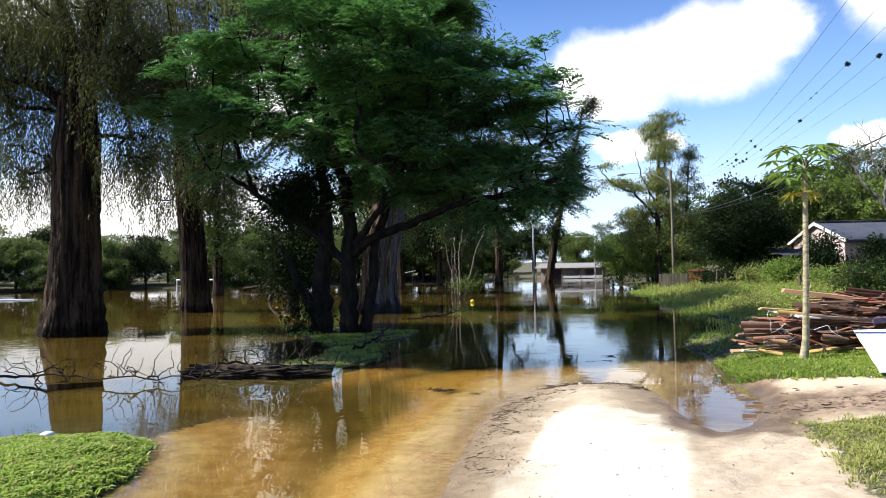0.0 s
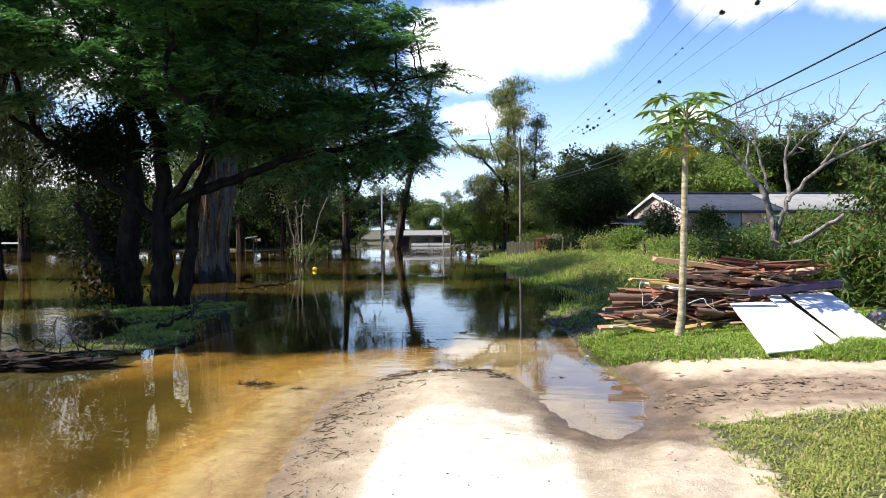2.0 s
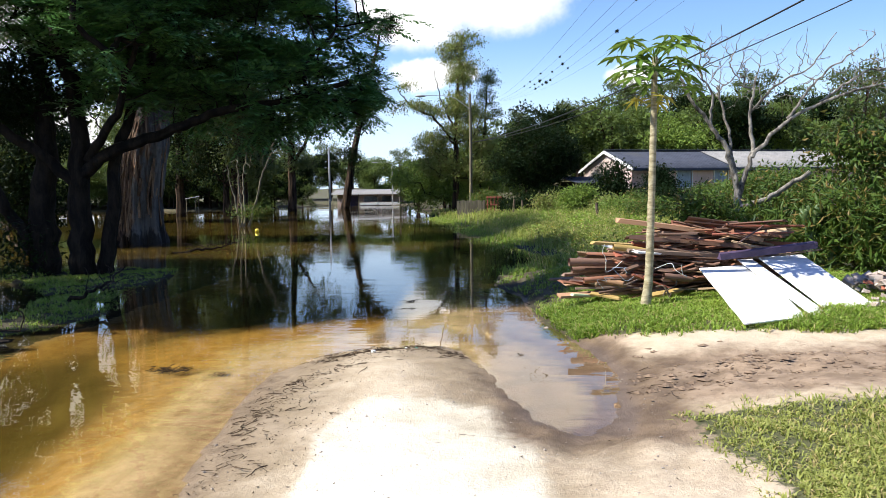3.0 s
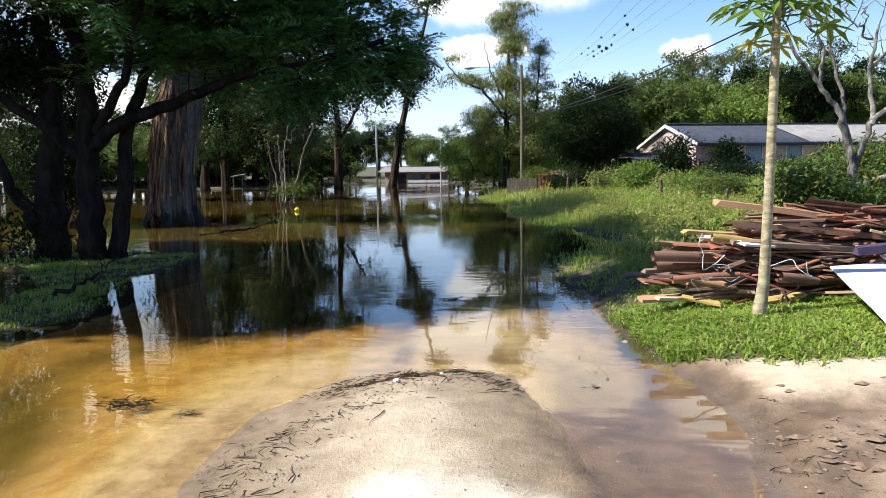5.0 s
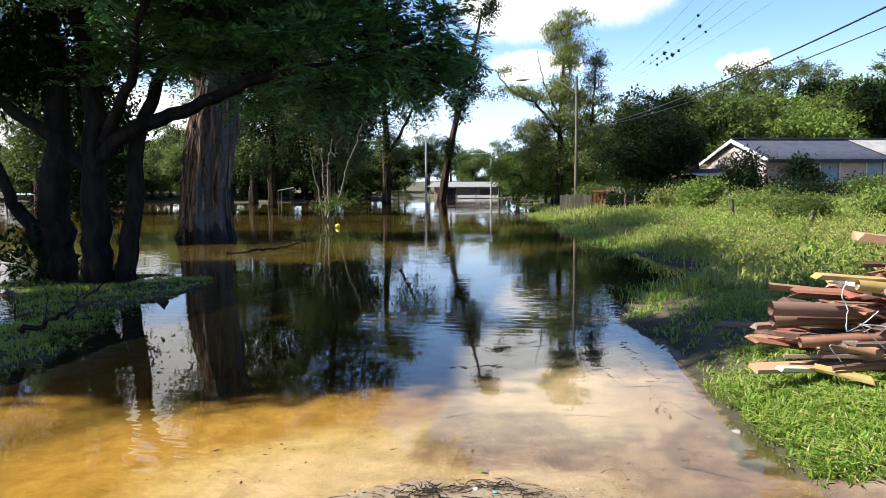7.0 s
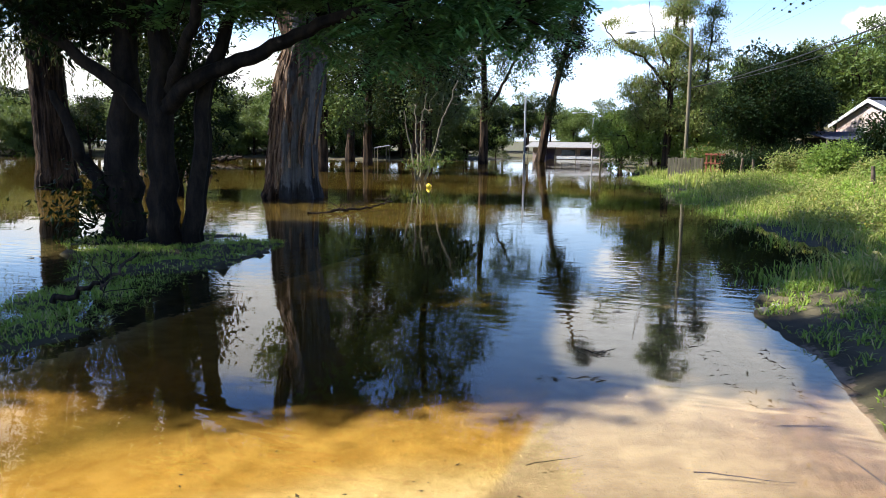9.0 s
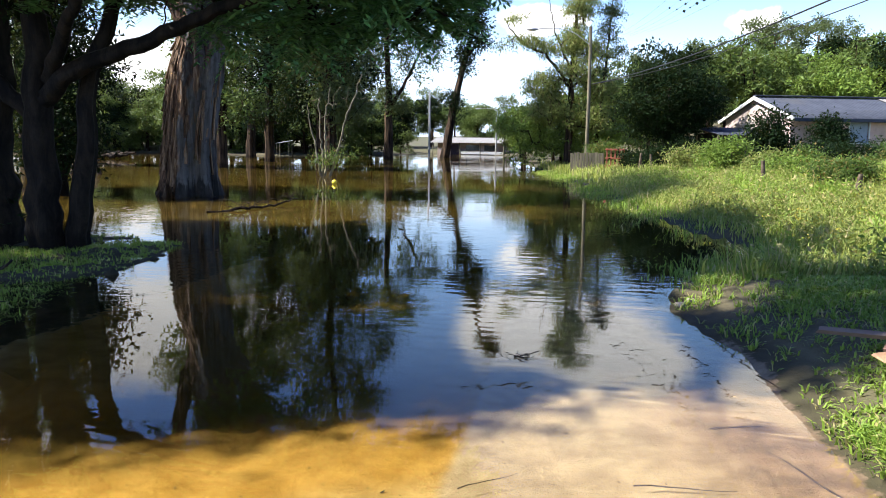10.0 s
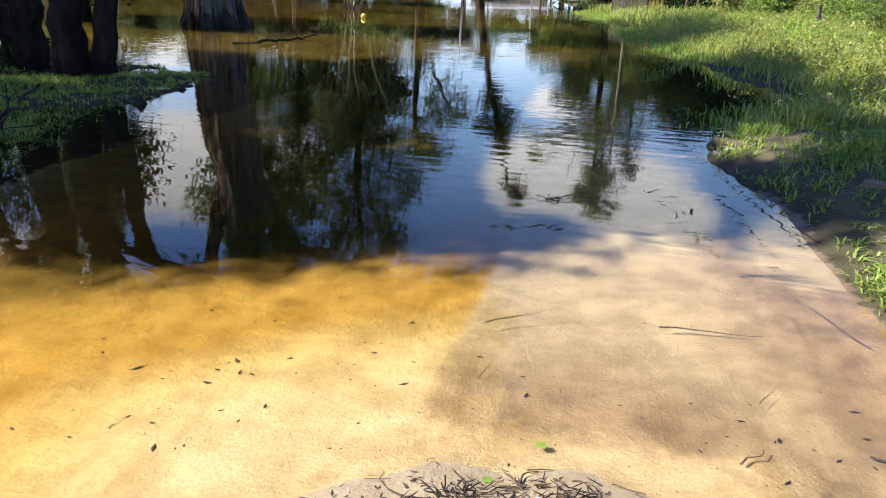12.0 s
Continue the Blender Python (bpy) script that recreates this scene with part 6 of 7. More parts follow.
shrub("leafy_shrub", "glossy green leafy shrub behind the timber heap", 5.3, 15.9, 1.25, 0.55, 201, "shrub", 90, 45, 0.08)
for k, (x, y, h, w) in enumerate(((7.4, 15.6, 1.2, 0.7), (8.3, 15.2, 1.6, 0.8), (6.6, 16.6, 0.9, 0.55), (9.1, 16.4, 2.1, 0.9))):
    r5 = np.random.default_rng(500 + k)
    z = ground_z(x, y)
    tree("lance_leaf_shrub", "dense shrub with long lance-shaped green leaves", "shrub", [([(x, y, z - 0.05), (x, y, z + h * 0.5)], 0.04, 0.02)],
         in_lobes([(x, y, z + h * 0.55, w * 0.8, w * 0.7, h * 0.42), (x + 0.2, y - 0.2, z + h * 0.3, w * 0.7, w * 0.6, h * 0.25)], 90, r5, 0.4), 510 + k, MAT["twig"], MAT["shrub"],
         lambda t, w_, g: clump_leaves(t, 40, 0.15, 0.17, g, -0.15, 0.22), group="lance-leaved shrubs", tip_radius=0.006)
shrub("leafy_shrub", "dark green shrub in the garden", 8.3, 17.2, 2.6, 1.2, 203, "shrub", 90, 45, 0.12)
shrub("leafy_shrub", "tall dark leafy shrub at the garden's edge", 8.9, 15.4, 3.2, 1.0, 205, "shrub", 80, 45, 0.12)
shrub("leafy_shrub", "green shrub in the garden", 7.2, 18.6, 1.7, 1.1, 207, "shrub", 110, 45, 0.1)
shrub("leafy_shrub", "green shrub at the meadow's edge", 8.8, 20.5, 1.7, 1.3, 209, "shrub", 120, 45, 0.1)
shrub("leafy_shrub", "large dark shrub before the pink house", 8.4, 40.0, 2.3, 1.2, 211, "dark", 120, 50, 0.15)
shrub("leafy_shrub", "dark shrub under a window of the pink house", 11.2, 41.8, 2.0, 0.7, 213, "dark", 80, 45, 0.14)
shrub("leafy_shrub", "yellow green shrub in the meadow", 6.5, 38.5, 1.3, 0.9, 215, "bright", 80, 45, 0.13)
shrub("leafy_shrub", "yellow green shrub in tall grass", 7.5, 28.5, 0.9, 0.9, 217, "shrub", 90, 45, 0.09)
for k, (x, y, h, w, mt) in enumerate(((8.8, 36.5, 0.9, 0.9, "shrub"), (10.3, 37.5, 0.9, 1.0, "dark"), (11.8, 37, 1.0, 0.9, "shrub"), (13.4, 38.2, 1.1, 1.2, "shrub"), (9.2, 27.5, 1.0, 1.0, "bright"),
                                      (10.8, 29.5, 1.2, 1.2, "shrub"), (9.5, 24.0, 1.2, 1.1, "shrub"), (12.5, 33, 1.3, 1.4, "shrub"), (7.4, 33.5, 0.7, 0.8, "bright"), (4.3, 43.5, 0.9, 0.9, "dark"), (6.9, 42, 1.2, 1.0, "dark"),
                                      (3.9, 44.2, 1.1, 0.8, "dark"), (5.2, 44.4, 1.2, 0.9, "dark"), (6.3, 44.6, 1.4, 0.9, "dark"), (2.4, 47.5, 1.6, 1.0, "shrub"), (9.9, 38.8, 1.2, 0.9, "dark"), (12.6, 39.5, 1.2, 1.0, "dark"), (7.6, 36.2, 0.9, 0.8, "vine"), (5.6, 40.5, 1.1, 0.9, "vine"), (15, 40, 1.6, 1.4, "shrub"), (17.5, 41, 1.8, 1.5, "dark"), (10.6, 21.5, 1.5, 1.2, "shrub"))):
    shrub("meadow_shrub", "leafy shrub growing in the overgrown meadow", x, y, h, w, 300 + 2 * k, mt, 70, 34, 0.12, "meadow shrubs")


# ---------------------------------------------------------------- grass
def grass(name, label, n, bounds, keep, low, high, width, mat, seed, lean=0.45, tuft=1):
    """Bent blades scattered where keep(x, y) allows."""
    r = np.random.default_rng(seed)
    x0, x1, y0, y1 = bounds
    x, y = r.uniform(x0, x1, n), r.uniform(y0, y1, n)
    k = keep(x, y) > r.random(n)
    x, y = x[k], y[k]
    n = len(x) * tuft
    a = r.uniform(0, 2 * np.pi, n)
    if tuft > 1:
        x, y = np.repeat(x, tuft), np.repeat(y, tuft)
        q = np.abs(r.normal(0, 0.022, n))
        x, y = x + np.cos(a) * q, y + np.sin(a) * q
    z = height(x, y)
    h = r.uniform(low, high, n) * (0.75 + 0.35 * wave(x * 0.9, y * 0.9, 4.0))
    ln = lean * r.uniform(0.2, 1.3, n)
    dx, dy = np.cos(a), np.sin(a)
    w = width * r.uniform(0.6, 1.3, n)
    b = np.stack([x, y, z - 0.01], 1)
    s = np.stack([-dy, dx, np.zeros(n)], 1) * w[:, None] * 0.5
    mid = b + np.stack([dx * h * ln * 0.35, dy * h * ln * 0.35, h * 0.62], 1)
    tip = b + np.stack([dx * h * ln, dy * h * ln, h * (1 - 0.25 * ln)], 1)
    v = np.stack([b - s, b + s, mid + s * 0.9, mid - s * 0.9, tip], 1).reshape(-1, 3)
    i = np.arange(n) * 5
    f = np.stack([np.stack([i, i + 1, i + 2], 1), np.stack([i, i + 2, i + 3], 1), np.stack([i + 3, i + 2, i + 4], 1)], 1).reshape(-1, 3)
    tagged(new(name, mesh_np(name, v, f, mat)), label, "grass", kind="stuff")


def verge_keep(x, y):
    d = rim(x, y)
    g = (1 - sandy(x, y)) * ease(d, 0.0, 0.16)
    bare = ease(y, 13.0, 14.2) * (1 - ease(d + 0.35 * wave(x * 2.3, y * 2.3, 4.4), 0.5, 1.5)) * ease(-y, -18.5, -17)
    return g * (1 - 0.93 * bare) * (0.4 + 0.6 * ease(wave(x * 1.1, y * 1.1, 7.0), -0.7, 0.1))


grass("lawn_grass", "short bright green grass on the verge", 62000, (2.3, 7.5, 11.5, 18.5), lambda x, y: verge_keep(x, y) * (1 - 0.75 * ease(y, 13.6, 15.0) * ease(wave(x, y, 2.2), -0.3, 0.3)), 0.03, 0.135, 0.012, MAT["lawn"], 1, 1.25, 6)
grass("lawn_grass", "short trodden grass beside the muddy drive", 34000, (3.2, 7.0, 5.0, 9.8), lambda x, y: verge_keep(x, y) * ease(y + 0.4 * wave(x, y, 1.1), 5.0, 6.2) * ease(-x + 0.4 * wave(y, x, 1.1), -7.0, -5.8) * (0.22 + 0.6 * ease(wave(x * 1.7, y * 1.7, 3.0), -0.4, 0.5)), 0.02, 0.075, 0.009, MAT["verge"], 2, 1.3, 6)
grass("lawn_grass", "short sunlit lawn at the water's edge", 26000, (-7.0, -1.0, 4.5, 8.0), lambda x, y: ease(inside_by(LAND[1], x, y), 0.0, 0.12) * ease(y + 0.4 * wave(x, y, 1.1), 4.5, 5.6), 0.02, 0.08, 0.019, MAT["lawn"], 3, 1.5, 5)
grass("lawn_grass", "thin rough grass on open ground beside the road", 22000, (-9, 13, -6, 11.5), lambda x, y: (1 - sandy(x, y)) * ease(rim(x, y), 0.02, 0.3) * (0.5 + 0.5 * ease(wave(x * 0.8, y * 0.8, 2.7), -0.5, 0.3)), 0.03, 0.09, 0.012, MAT["verge"], 9, 1.2, 3)
grass("islet_grass", "lush grass on the islet under trees", 15000, (-8.2, -2.4, 11.5, 21), lambda x, y: ease(inside_by(LAND[2], x, y), -0.12, 0.2) * (0.35 + 0.65 * ease(wave(x, y, 5.0), -0.4, 0.2)), 0.04, 0.11, 0.010, MAT["lawn"], 4, 1.2, 5)
grass("tall_grass", "tall overgrown meadow grass on the low bank", 150000, (1.4, 14, 17.5, 34), lambda x, y: ease(rim(x, y), -0.1, 1.6) * (0.35 + 0.65 * ease(wave(x * 0.5, y * 0.5, 1.5), -0.6, 0.3)), 0.10, 0.55, 0.016, MAT["reed"], 5, 0.9)
grass("tall_grass", "tall meadow grass below the house", 50000, (-1, 20, 34, 56), lambda x, y: ease(rim(x, y), -0.1, 1.5) * 0.9, 0.2, 0.6, 0.035, MAT["reed"], 6)
grass("flooded_grass", "grass tips standing out of shallow flood water", 90000, (-2.0, 6.5, 18.0, 48), lambda x, y: ease(rim(x, y), -1.6, 0.1) * ease(-rim(x, y), -1.8, -0.3) * ease(wave(x * 0.9, y * 0.5, 9.0), -0.5, 0.4), 0.10, 0.24, 0.016, MAT["lawn"], 7, 0.8)
# weeds of many kinds among the grass
wd = np.random.default_rng(88)
wx, wy = wd.uniform(2.5, 14, 900), wd.uniform(17, 42, 900)
kp = (rim(wx, wy) > 0.4) & (wave(wx * 0.6, wy * 0.6, 3.3) > -0.25)
wx, wy = wx[kp], wy[kp]
spots = np.stack([wx, wy, height(wx, wy) + wd.uniform(0.1, 0.34, len(wx))], 1)
for nm, lab, mt, sel in (("meadow_weeds", "leafy green weeds among the meadow grass", "weed", slice(0, None, 3)), ("meadow_weeds", "bright yellow green weeds among the meadow grass", "lawn", slice(1, None, 3)), ("meadow_weeds", "dry straw-coloured weeds among the meadow grass", "vine", slice(2, None, 3))):
    v, f = clump_leaves(spots[sel], 60, 0.17, 0.075, wd, 0.0, 0.4, 0.8)
    tagged(new(nm, mesh_np(nm, v, f, MAT[mt])), lab, "weeds", kind="stuff")

mound_x, mound_y = wd.uniform(3.4, 13, 170), wd.uniform(18.5, 38, 170)
kp = rim(mound_x, mound_y) > 0.7
mound_x, mound_y = mound_x[kp], mound_y[kp]
mound_z = height(mound_x, mound_y)
for nm, lab, mt, sel, size in (("weed_mounds", "mounds of leafy green weeds in the meadow", "weed", slice(0, None, 4), 0.075), ("weed_mounds", "mounds of fresh yellow green weeds in the meadow", "verge", slice(1, None, 4), 0.08),
                               ("weed_mounds", "mounds of straggling olive weeds in the meadow", "vine", slice(2, None, 4), 0.06), ("weed_mounds", "mounds of coarse green weeds in the meadow", "lawn", slice(3, None, 4), 0.10)):
    mx, my, mz = mound_x[sel], mound_y[sel], mound_z[sel]
    q = np.repeat(np.stack([mx, my, mz], 1), 16, axis=0)
    wide = np.repeat(wd.uniform(0.25, 0.6, len(mx)), 16)[:, None]
    q = q + wd.normal(0, 0.5, q.shape) * np.concatenate([wide, wide, wide * 0], 1)
    q[:, 2] += wd.uniform(0.05, 0.75, len(q)) * wide[:, 0]
    v, f = clump_leaves(q, 42, 0.10, size, wd, -0.1, 0.36, 0.9)
    tagged(new(nm, mesh_np(nm, v, f, MAT[mt])), lab, "weeds", kind="stuff")

fx, fy = wd.uniform(3.6, 10.0, 420), wd.uniform(17.6, 30, 420)
kp = (rim(fx, fy) > 0.5) & (wave(fx * 0.9, fy * 0.9, 6.1) > 0.0)
fx, fy = fx[kp], fy[kp]
v, f = clump_leaves(np.stack([fx, fy, height(fx, fy) + wd.uniform(0.25, 0.5, len(fx))], 1), 7, 0.045, 0.035, wd, 0.0, 0.8, 0.6)
tagged(new("meadow_flowers", mesh_np("meadow_flowers", v, f, MAT["yellow"])), "small yellow flowers scattered over meadow weeds", "flowers", kind="stuff")

# ---------------------------------------------------------------- driftwood, sticks and litter
br_rng = np.random.default_rng(400)


def drift_branch(label, spine, radius, lobes, n, seed, mat="wettwig"):
    return tree("drift_branch", label, "branch", [(spine, radius, radius * 0.3)], in_lobes(lobes, n, np.random.default_rng(seed), 0.2), seed + 1, MAT[mat], None, None, tip_radius=0.004, rise=-0.5, joint=0.02)


drift_branch("bare dark branches lying in flood water", [(-7.6, 10.6, 0.05), (-6.4, 10.4, 0.12), (-5.3, 10.5, 0.10), (-4.3, 10.9, 0.05)], 0.02,
             [(-6.4, 10.6, 0.22, 1.2, 0.7, 0.28), (-5.0, 10.7, 0.25, 0.8, 0.6, 0.36), (-4.4, 11.2, 0.24, 0.6, 0.5, 0.3)], 150, 401)
drift_branch("fallen twiggy branch beside the islet", [(-5.4, 12.2, 0.05), (-4.4, 12.0, 0.16), (-3.4, 11.9, 0.14), (-2.9, 12.4, 0.08)], 0.022,
             [(-4.4, 12.0, 0.3, 0.9, 0.5, 0.3), (-3.3, 12.1, 0.3, 0.6, 0.5, 0.35)], 110, 403)
drift_branch("twigs caught on the islet's rim", [(-3.6, 14.6, 0.08), (-3.2, 14.8, 0.25), (-3.0, 15.0, 0.5)], 0.03, [(-3.1, 14.8, 0.4, 0.4, 0.4, 0.3)], 26, 405)
bm = bmesh.new()
bmesh.ops.create_icosphere(bm, subdivisions=5, radius=1.0)
for v in bm.verts:
    k = 1 + 0.35 * noise.noise(v.co * 2.3) + 0.35 * noise.noise(v.co * 7.0) + 0.3 * noise.noise(v.co * 19.0)
    v.co = Vector((v.co.x * 0.95 * k, v.co.y * 0.30 * k, v.co.z * 0.11 * k))
ob = tagged(new("debris_bank", mesh_bm("debris_bank", bm, MAT["wettwig"], True)), "dark bank of sodden drift debris in flood water", "debris")
ob.matrix_world = pose(-4.0, 11.75, 0.02, 0, 0, 6)


drift_branch("dark half-sunken branch adrift between gum tree and islet", [(-5.9, 23.6, 0.0), (-5.5, 24.2, 0.03), (-5.2, 25.2, 0.04), (-5.1, 26.4, 0.1)], 0.04,
             [(-5.4, 24.6, 0.16, 0.7, 0.9, 0.14), (-5.1, 26.2, 0.2, 0.4, 0.4, 0.16)], 90, 407)
stump = tagged(new("drift_snag", tube("drift_snag", bend_chain([(-0.5, 0, -0.3), (-0.2, 0, 0.5), (0.2, 0, 0.75), (0.7, 0, 0.4), (0.85, 0, -0.2)], 14, br_rng, 0.02), [0.13] * 5 + [0.11] * 5 + [0.09] * 4, MAT["twig"], 9)),
               "pale crooked snag arching out of flood water", "driftwood")
stump.location = (-18.6, 37.1, 0)
for k, (x, y, ln, a) in enumerate(((-33.0, 58, 1.1, 8), (-31.8, 58.6, 1.3, -6), (-30.9, 58.4, 0.9, 14), (-32.4, 58.9, 0.8, 30))):
    log = tagged(new("drift_log", tube("drift_log", bend_chain([(-ln, 0, 0.1), (-ln * 0.3, 0, 0.3), (ln * 0.4, 0, 0.28), (ln, 0, 0.45)], 12, br_rng, 0.05), np.linspace(0.17, 0.08, 12), MAT["wettwig"], 8)),
                 "dark log stranded on the far edge of the flood", "log", "logs along the far shore")
    log.matrix_world = pose(x, y, 0, 0, 0, a)
hut = thing("field_shelter", "small open shelter with slanting pale roof across the field", "shelter", (-24.2, 70, 0), 0)
part("roof", corrugated("roof", 1.3, 0.9, 0.1, MAT["roofpale"], pose(0, 0, 1.15, 0, -9, 0), 0.2, 0.02), hut)
for x, y in ((0.1, 0.1), (1.2, 0.1), (0.1, 0.8), (1.2, 0.8)):
    part("post", tube("post", [(x, y, -0.6), (x, y, 0.7), (x, y, 1.16 + 0.157 * x + 0.11 * y)], 0.035, MAT["pole"], 7), hut)


def debris_clump(label, x, y, s, seed, n=60):
    r = np.random.default_rng(seed)
    chunks = []
    for k in range(n):
        a = r.uniform(0, 6.28)
        p = np.array((r.normal(0, s * 0.45), r.normal(0, s * 0.3), r.uniform(0, s * 0.36) * math.exp(-(k % 7) / 5)))
        d = np.array((math.cos(a), math.sin(a) * 0.7, r.uniform(-0.3, 0.45))) * s * r.uniform(0.2, 0.7)
        chunks.append(tube_arrays([p - d / 2, p + r.normal(0, s * 0.03, 3), p + d / 2], [s * 0.016, s * 0.022, s * 0.008], 4))
    v, f = join_arrays(chunks)
    ob = tagged(new("debris_clump", mesh_np("debris_clump", v, f, MAT["wettwig"])), label, "debris", kind="stuff")
    ob.location = (x, y, max(ground_z(x, y), -0.02))
    return ob


debris_clump("clump of dark sodden plant debris in shallow water", -0.67, 10.97, 0.17, 411, 130)
debris_clump("small clump of plant debris in shallow water", -0.2, 10.82, 0.10, 412, 60)
debris_clump("heap of twigs and bark washed up at the spit", 1.05, 11.66, 0.13, 413, 40)
debris_clump("washed up twigs on the sand spit", 1.4, 11.76, 0.11, 414, 30)
debris_clump("washed up twigs on the sand spit", 0.8, 11.4, 0.11, 415, 26)
debris_clump("washed up twigs on the sand spit", 1.72, 11.55, 0.08, 416, 18)
debris_clump("wisp of twigs in shallow water", 2.35, 11.55, 0.10, 417, 30)
debris_clump("dark plant debris drifting in shallow water", 1.05, 14.9, 0.16, 418, 40)



def twig_line(name, label, pts, n, spread, seed, low=0.03, high=0.16, afloat=False):
    """A ridge of washed-up twigs and bark strewn along a line on the sand."""
    r = np.random.default_rng(seed)
    line = bend_chain([(x, y, 0) for x, y in pts], 40, r, 0.015)
    chunks = []
    for k in range(n):
        c = line[r.integers(0, 40)] + np.append(r.normal(0, spread, 2) * r.choice((0.5, 1.0, 2.2)), 0)
        a, L = r.normal(0.6, 1.3), r.uniform(low, high) * r.uniform(0.3, 1.0) ** 1.5
        d = np.array((math.cos(a), math.sin(a), 0)) * L / 2
        s = np.stack([c - d, c + np.append(r.normal(0, L * 0.12, 2), 0), c + d])
        th = r.uniform(0.0010, 0.0032) * (0.6 + L * 4)
        s[:, 2] = th * 0.5 if afloat else height(s[:, 0], s[:, 1]) + th + r.uniform(0, 0.012)
        if afloat or s[:, 2].min() > 0.004:
            chunks.append(tube_arrays(s, [th, th * 1.2, th * 0.5], 4))
    v, f = join_arrays(chunks)
    tagged(new(name, mesh_np(name, v, f, MAT["debris"])), label, "debris", kind="stuff")


twig_line("twig_ridge", "ridge of dark twigs and bark washed up along the spit's crest", [(0.55, 11.15), (0.72, 11.36), (0.95, 11.56), (1.2, 11.78), (1.45, 11.8), (1.75, 11.45)], 620, 0.075, 601, 0.02, 0.13)
twig_line("twig_ridge", "scattered line of dark twigs stranded on sand", [(0.46, 9.2), (0.5, 10.03), (0.6, 10.45), (0.78, 10.66), (1.02, 10.92)], 300, 0.07, 602, 0.02, 0.12)
twig_line("twig_ridge", "line of dark twigs stranded beside the flood", [(0.75, 7.4), (0.62, 8.2), (0.5, 9.0), (0.46, 9.5)], 170, 0.09, 603, 0.02, 0.12)
twig_line("twig_ridge", "twigs and bark trodden into the muddy drive", [(2.9, 10.1), (3.5, 10.3), (4.4, 10.25), (5.6, 10.4)], 110, 0.16, 604)
twig_line("floating_twigs", "thin line of dark twigs and leaves adrift on still water", [(1.71, 15.48), (1.87, 14.81), (1.99, 14.34), (2.06, 13.99)], 46, 0.022, 605, 0.02, 0.09, True)
twig_line("floating_twigs", "thin line of dark twigs drifting along the bank", [(2.2, 15.46), (2.26, 14.92), (2.33, 14.43), (2.41, 13.91)], 60, 0.016, 606, 0.02, 0.09, True)
twig_line("floating_twigs", "few dark twigs adrift near the sunken road's edge", [(0.75, 14.15), (0.95, 14.3), (1.2, 14.25)], 36, 0.03, 607, 0.03, 0.12, True)

TW = []
for k in range(6):
    r = np.random.default_rng(430 + k)
    L = 0.1 + 0.05 * k
    pts = bend_chain([(-L, 0, 0), (-L * 0.3, r.normal(0, 0.2) * L, 0.006), (L * 0.3, r.normal(0, 0.2) * L, 0.004), (L, 0, 0)], 7, r, 0.004)
    v, f = tube_arrays(pts, np.linspace(0.006 + 0.001 * k, 0.003, 7), 5)
    TW.append(mesh_np("stick", v, f, MAT["twig"]))
sr = random.Random(33)


def shore_spot():
    u = sr.random()
    if u < 0.55:
        q = sr.random()
        x, y = 0.72 + 0.10 * math.sin(q * 9) + sr.gauss(0.05, 0.16), 7.2 + q * 4.3
        return x + max(0, (9 - y)) * 0.05, y
    if u < 0.8:
        return 0.7 + sr.random() * 1.2, 11.45 + sr.gauss(0, 0.15)
    if u < 0.93:
        return 3.3 + sr.random() * 2.6, 10.35 + sr.gauss(0, 0.3)
    return 0.8 + sr.random() * 2.2, 6.5 + sr.random() * 5


for k in range(46):
    x, y = shore_spot()
    if ground_z(x, y) < 0.004:
        continue
    ob = tagged(new("stick", sr.choice(TW)), "small dark stick lying on sand", "stick", "sticks on the sand")
    ob.matrix_world = pose(x, y, ground_z(x, y) + 0.006, 0, sr.uniform(-3, 3), sr.uniform(0, 360)) @ Matrix.Diagonal((sr.uniform(0.15, 0.4),) * 3 + (1,))
for x, y, a, s in ((2.45, 13.35, 115, 1.6), (2.3, 13.9, 20, 1.2), (1.05, 13.0, 40, 1.0), (1.9, 13.1, 5, 1.4), (2.5, 12.2, -25, 1.3), (1.0, 12.5, 80, 0.5), (2.05, 12.6, 60, 0.5), (2.62, 14.6, 110, 1.2), (2.5, 15.4, 100, 1.0)):
    ob = tagged(new("stick", TW[5]), "pale bent stick lying in shallow water", "stick", "sticks in shallow water")
    ob.matrix_world = pose(x, y, max(ground_z(x, y), -0.03) + 0.004, 0, 0, a) @ Matrix.Diagonal((s * 0.45, s * 0.45, s * 0.45, 1))

# grit and small pebbles on the sand and the bed
gr = np.random.default_rng(99)
px, py = gr.uniform(0.0, 3.2, 5200), gr.uniform(5.5, 13.0, 5200)
keepg = (sandy(px, py) > 0.6) & (rim(px, py) > -0.25) & (gr.random(5200) < 0.12 + 0.6 * ease(wave(px * 2, py * 2, 5.0), 0.0, 0.5))
px, py = px[keepg], py[keepg]
pz = height(px, py)
rs = gr.gamma(2.0, 0.0017, len(px)) + 0.0015
oct_v = np.array(((1, 0, 0), (0, 1, 0), (-1, 0, 0), (0, -1, 0), (0, 0, 0.7), (0, 0, -0.7)), float)
oct_f = np.array(((0, 1, 4), (1, 2, 4), (2, 3, 4), (3, 0, 4), (1, 0, 5), (2, 1, 5), (3, 2, 5), (0, 3, 5)))
gv = (oct_v[None] * gr.uniform(0.6, 1.3, (len(px), 6, 1)) * rs[:, None, None] + np.stack([px, py, pz + rs * 0.2], 1)[:, None, :]).reshape(-1, 3)
gf = (oct_f[None] + (np.arange(len(px)) * 6)[:, None, None]).reshape(-1, 3)
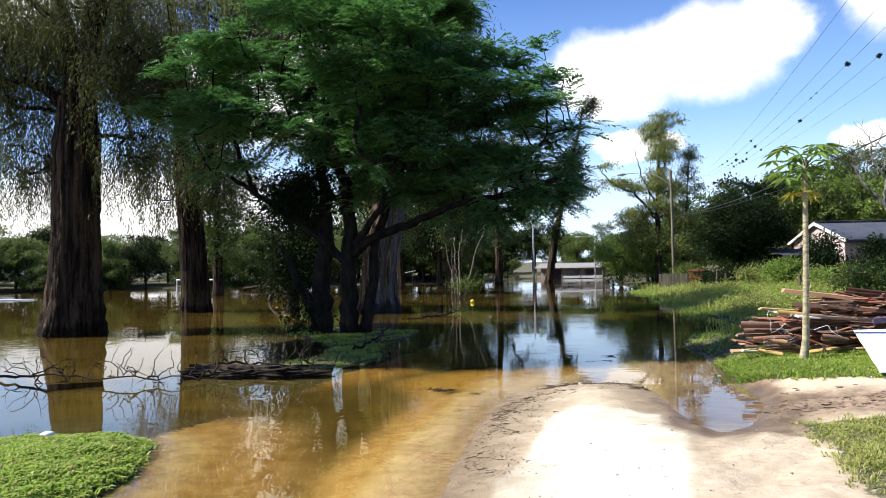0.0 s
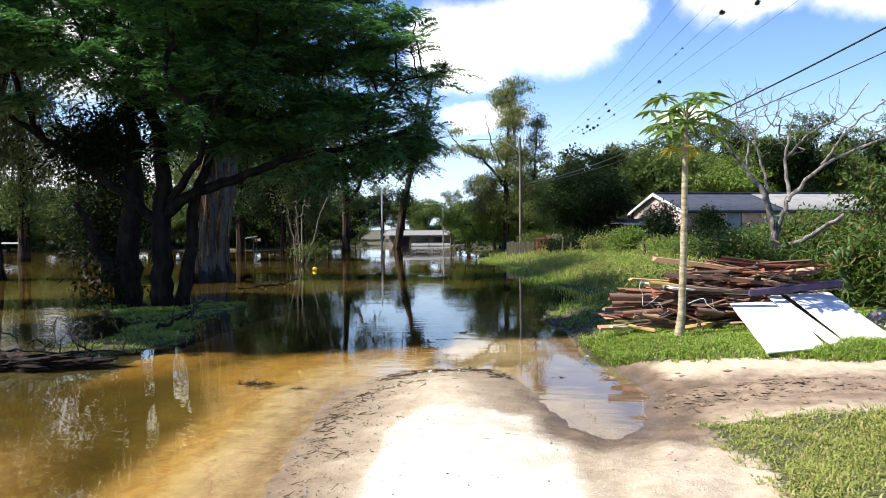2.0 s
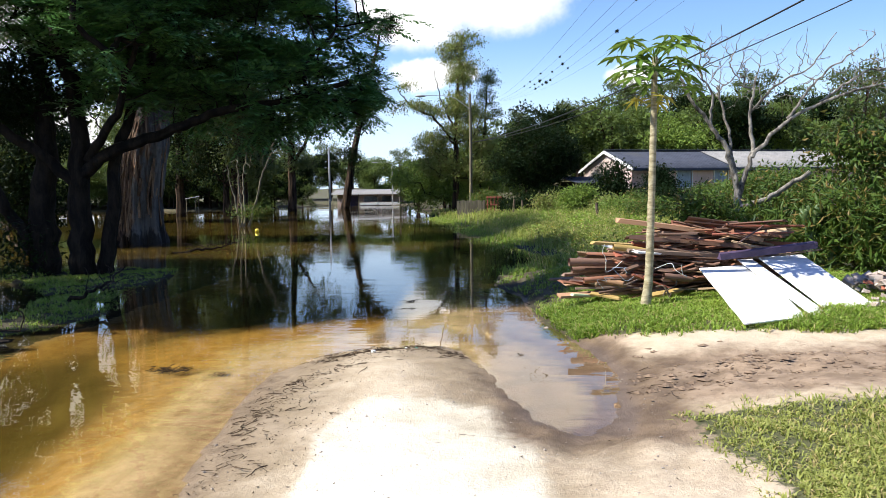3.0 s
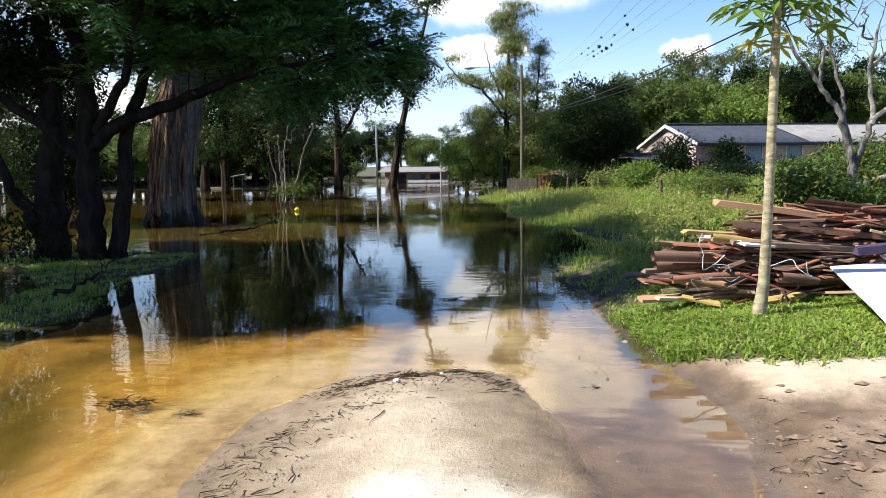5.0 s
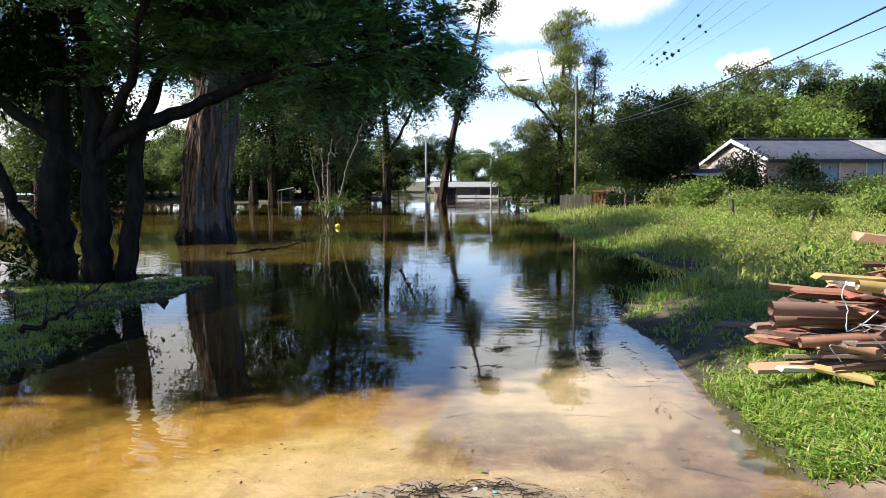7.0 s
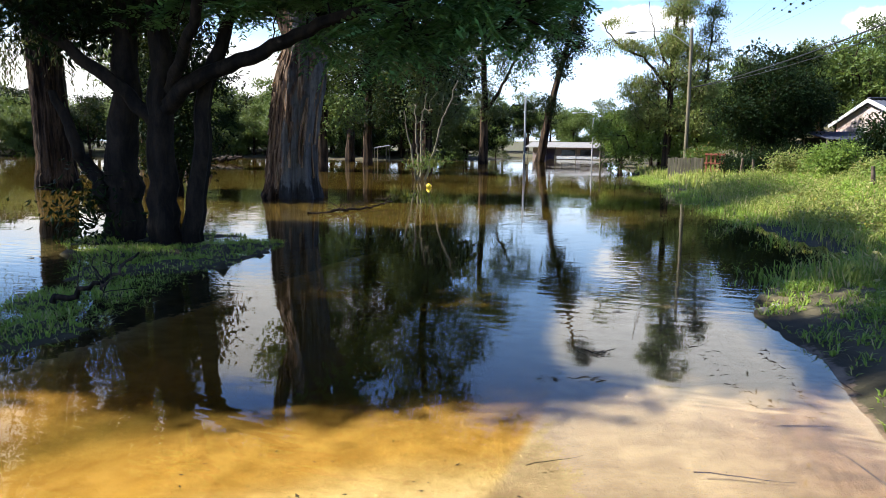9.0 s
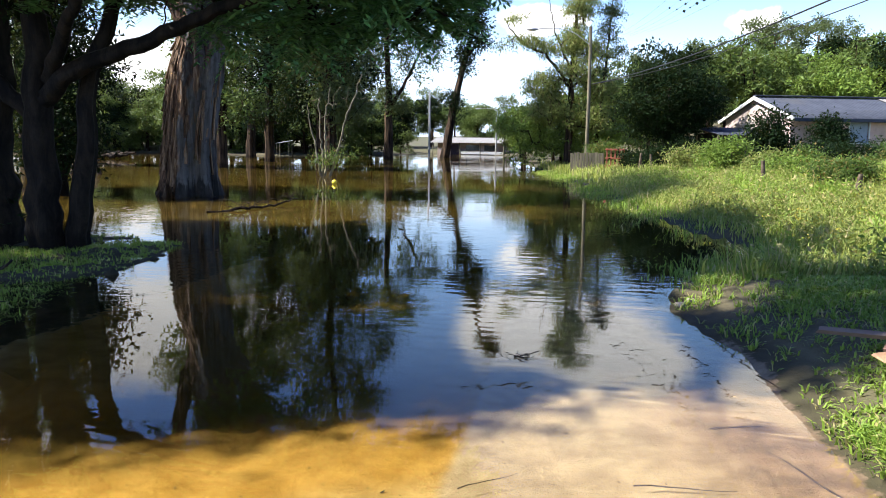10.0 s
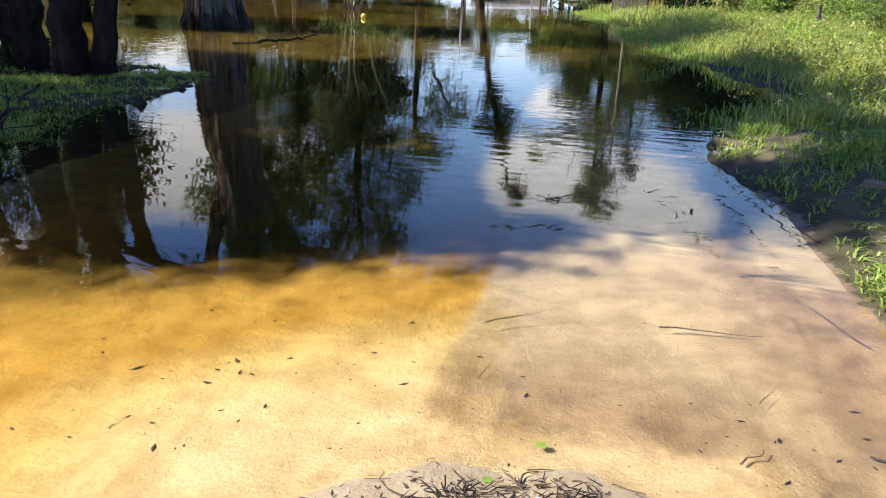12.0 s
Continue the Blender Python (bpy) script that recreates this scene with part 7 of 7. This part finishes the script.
tagged(new("grit", mesh_np("grit", gv, gf, MAT["stone"])), "coarse brown grit and small pebbles on sand", "gravel", kind="stuff")

# clods turned up along the muddy drive
cn = 1500
cx, cy = gr.uniform(3.1, 7.5, cn), 10.45 + 0.3 * gr.normal(size=cn) + 0.12 * np.sin(gr.uniform(0, 6.28, cn))
keepc = (height(cx, cy) > 0.02) & (gr.random(cn) < 0.25 + 0.75 * ease(wave(cx * 2.6, cy * 3.4, 1.7), -0.1, 0.4))
cx, cy = cx[keepc], cy[keepc]
rs = gr.gamma(2.0, 0.0065, len(cx)) + 0.004
cv = (oct_v[None] * gr.uniform(0.6, 1.4, (len(cx), 6, 1)) * rs[:, None, None] * np.array((1.5, 1.0, 0.6)) + np.stack([cx, cy, height(cx, cy) + rs * 0.15], 1)[:, None, :]).reshape(-1, 3)
cf = (oct_f[None] + (np.arange(len(cx)) * 6)[:, None, None]).reshape(-1, 3)
tagged(new("mud_clods", mesh_np("mud_clods", cv, cf, MAT["clod"])), "crumbled brown clods of mud on the rutted drive", "mud", kind="stuff")

# leaf litter, crumbs and pebbles too many to count
lr = np.random.default_rng(77)
cx, cy = [], []
while len(cx) < 2600:
    x, y = shore_spot()
    cx.append(x + sr.gauss(0, 0.05))
    cy.append(y + sr.gauss(0, 0.08))
cx, cy = np.array(cx), np.array(cy)
kz = height(cx, cy)
ok = (kz > -0.01) & (lr.random(len(cx)) < 0.15 + 0.85 * ease(wave(cx * 2.6, cy * 2.6, 3.1), -0.05, 0.45))
cx, cy, kz = cx[ok], cy[ok], kz[ok]
w = unit(np.stack([lr.normal(size=len(cx)), lr.normal(size=len(cx)), lr.normal(0, 0.25, len(cx))], 1))
sd = unit(np.cross(w, np.array((0, 0, 1.0)) + lr.normal(0, 0.3, (len(cx), 3))))
sz = lr.uniform(0.008, 0.028, len(cx))
v, f = leaf_arrays(np.stack([cx, cy, kz + 0.006], 1), w, sd, sz, sz * 0.45)
tagged(new("leaf_litter", mesh_np("leaf_litter", v, f, MAT["debris"])), "dark leaf litter and crumbs of bark stranded on sand", "litter", kind="stuff")


def pebble(seed, s):
    bm = bmesh.new()
    bmesh.ops.create_icosphere(bm, subdivisions=2, radius=s)
    for v in bm.verts:
        v.co *= 1 + 0.3 * noise.noise(v.co / s * 1.4 + Vector((seed, 0, 0)))
        v.co.z *= 0.6
    return bm


for k, (x, y, s, mt, nm, lab) in enumerate(((2.34, 16.74, 0.05, "stone", "stone", "rounded brown stone on the muddy bank"), (2.46, 16.9, 0.045, "stone", "stone", "small brown stone on the muddy bank"),
                                            (1.02, 11.35, 0.025, "litter", "litter_scrap", "crumpled white plastic scrap on sand"), (1.38, 11.68, 0.014, "green_lid", "bottle_cap", "small green plastic cap on sand"),
                                            (1.28, 11.72, 0.014, "litter", "litter_scrap", "white plastic scrap on sand"), (-3.2, 7.25, 0.06, "litter", "stone", "pale stone lying on the lawn"),
                                            (4.15, 12.05, 0.026, "rubble", "stone", "pale stone in grass by the panels"), (2.72, 12.9, 0.03, "stone", "stone", "small stone on the muddy bank"),
                                            (4.3, 12.6, 0.028, "rubble", "stone", "pale stone in grass by the panels"))):
    ob = tagged(new(nm, mesh_bm(nm, pebble(k * 3.1, s), MAT[mt], True)), lab, "stone" if nm == "stone" else "litter")
    ob.location = (x, y, max(ground_z(x, y), -0.02) + s * 0.3)
sl = np.random.default_rng(141)
n = 230
lx, ly = sl.uniform(-0.6, 2.5, n), 11.7 + np.abs(sl.normal(0, 0.75, n))
ok = (rim(lx, ly) < 0.02) & (height(lx, ly) > -0.22)
lx, ly = lx[ok], ly[ok]
w = unit(np.stack([sl.normal(size=len(lx)), sl.normal(size=len(lx)), sl.normal(0, 0.1, len(lx))], 1))
sd = unit(np.cross(w, np.array((0, 0, 1.0)) + sl.normal(0, 0.15, (len(lx), 3))))
sz = 0.006 + sl.gamma(1.4, 0.008, len(lx))
v, f = leaf_arrays(np.stack([lx, ly, height(lx, ly) + 0.006], 1), w, sd, sz, sz * 0.4)
tagged(new("sunken_leaf_litter", mesh_np("sunken_leaf_litter", v, f, MAT["wettwig"])), "dark leaf scraps lying on the flooded sandy bed", "litter", kind="stuff")
for k, (x, y) in enumerate(((1.26, 12.03), (1.12, 11.81))):
    c, w = np.zeros((6, 3)), unit(np.stack([np.cos(np.arange(6) * 1.05), np.sin(np.arange(6) * 1.05), np.full(6, 0.06)], 1))
    v, f = leaf_arrays(c, w, unit(np.cross(w, np.array((0, 0, 1.0)))), np.full(6, 0.016), np.full(6, 0.017), 0.05)
    ob = tagged(new("fallen_leaf", mesh_np("fallen_leaf", v, f, MAT["bright"])), "small round green leaf afloat on clear shallow water", "leaf", "fallen leaves")
    ob.matrix_world = pose(x, y, max(ground_z(x, y), 0) + 0.004, 0, 0, k * 70) @ Matrix.Diagonal((1.5 - 0.4 * k, 1.2, 1, 1))
for k, (x, y, a, s) in enumerate(((1.08, 11.77, 75, 0.30), (1.24, 11.84, 60, 0.34), (1.93, 12.17, 50, 0.34), (0.94, 11.85, 40, 0.16), (0.83, 11.71, 110, 0.2))):
    ob = tagged(new("stick", TW[k % 3]), "short dark stick stranded at the water's edge", "stick", "sticks at the waterline")
    ob.matrix_world = pose(x, y, max(ground_z(x, y), -0.02) + 0.008, 0, 0, a) @ Matrix.Diagonal((s, s * 1.6, s * 1.6, 1))
floe = tagged(new("floating_plank", box("floating_plank", (2.6, 0.5, 0.08), MAT["litter"], Matrix(), 0.01)), "pale plank adrift on the flooded field", "plank")
floe.matrix_world = pose(-40, 40, 0.03, 0, 0, 20)
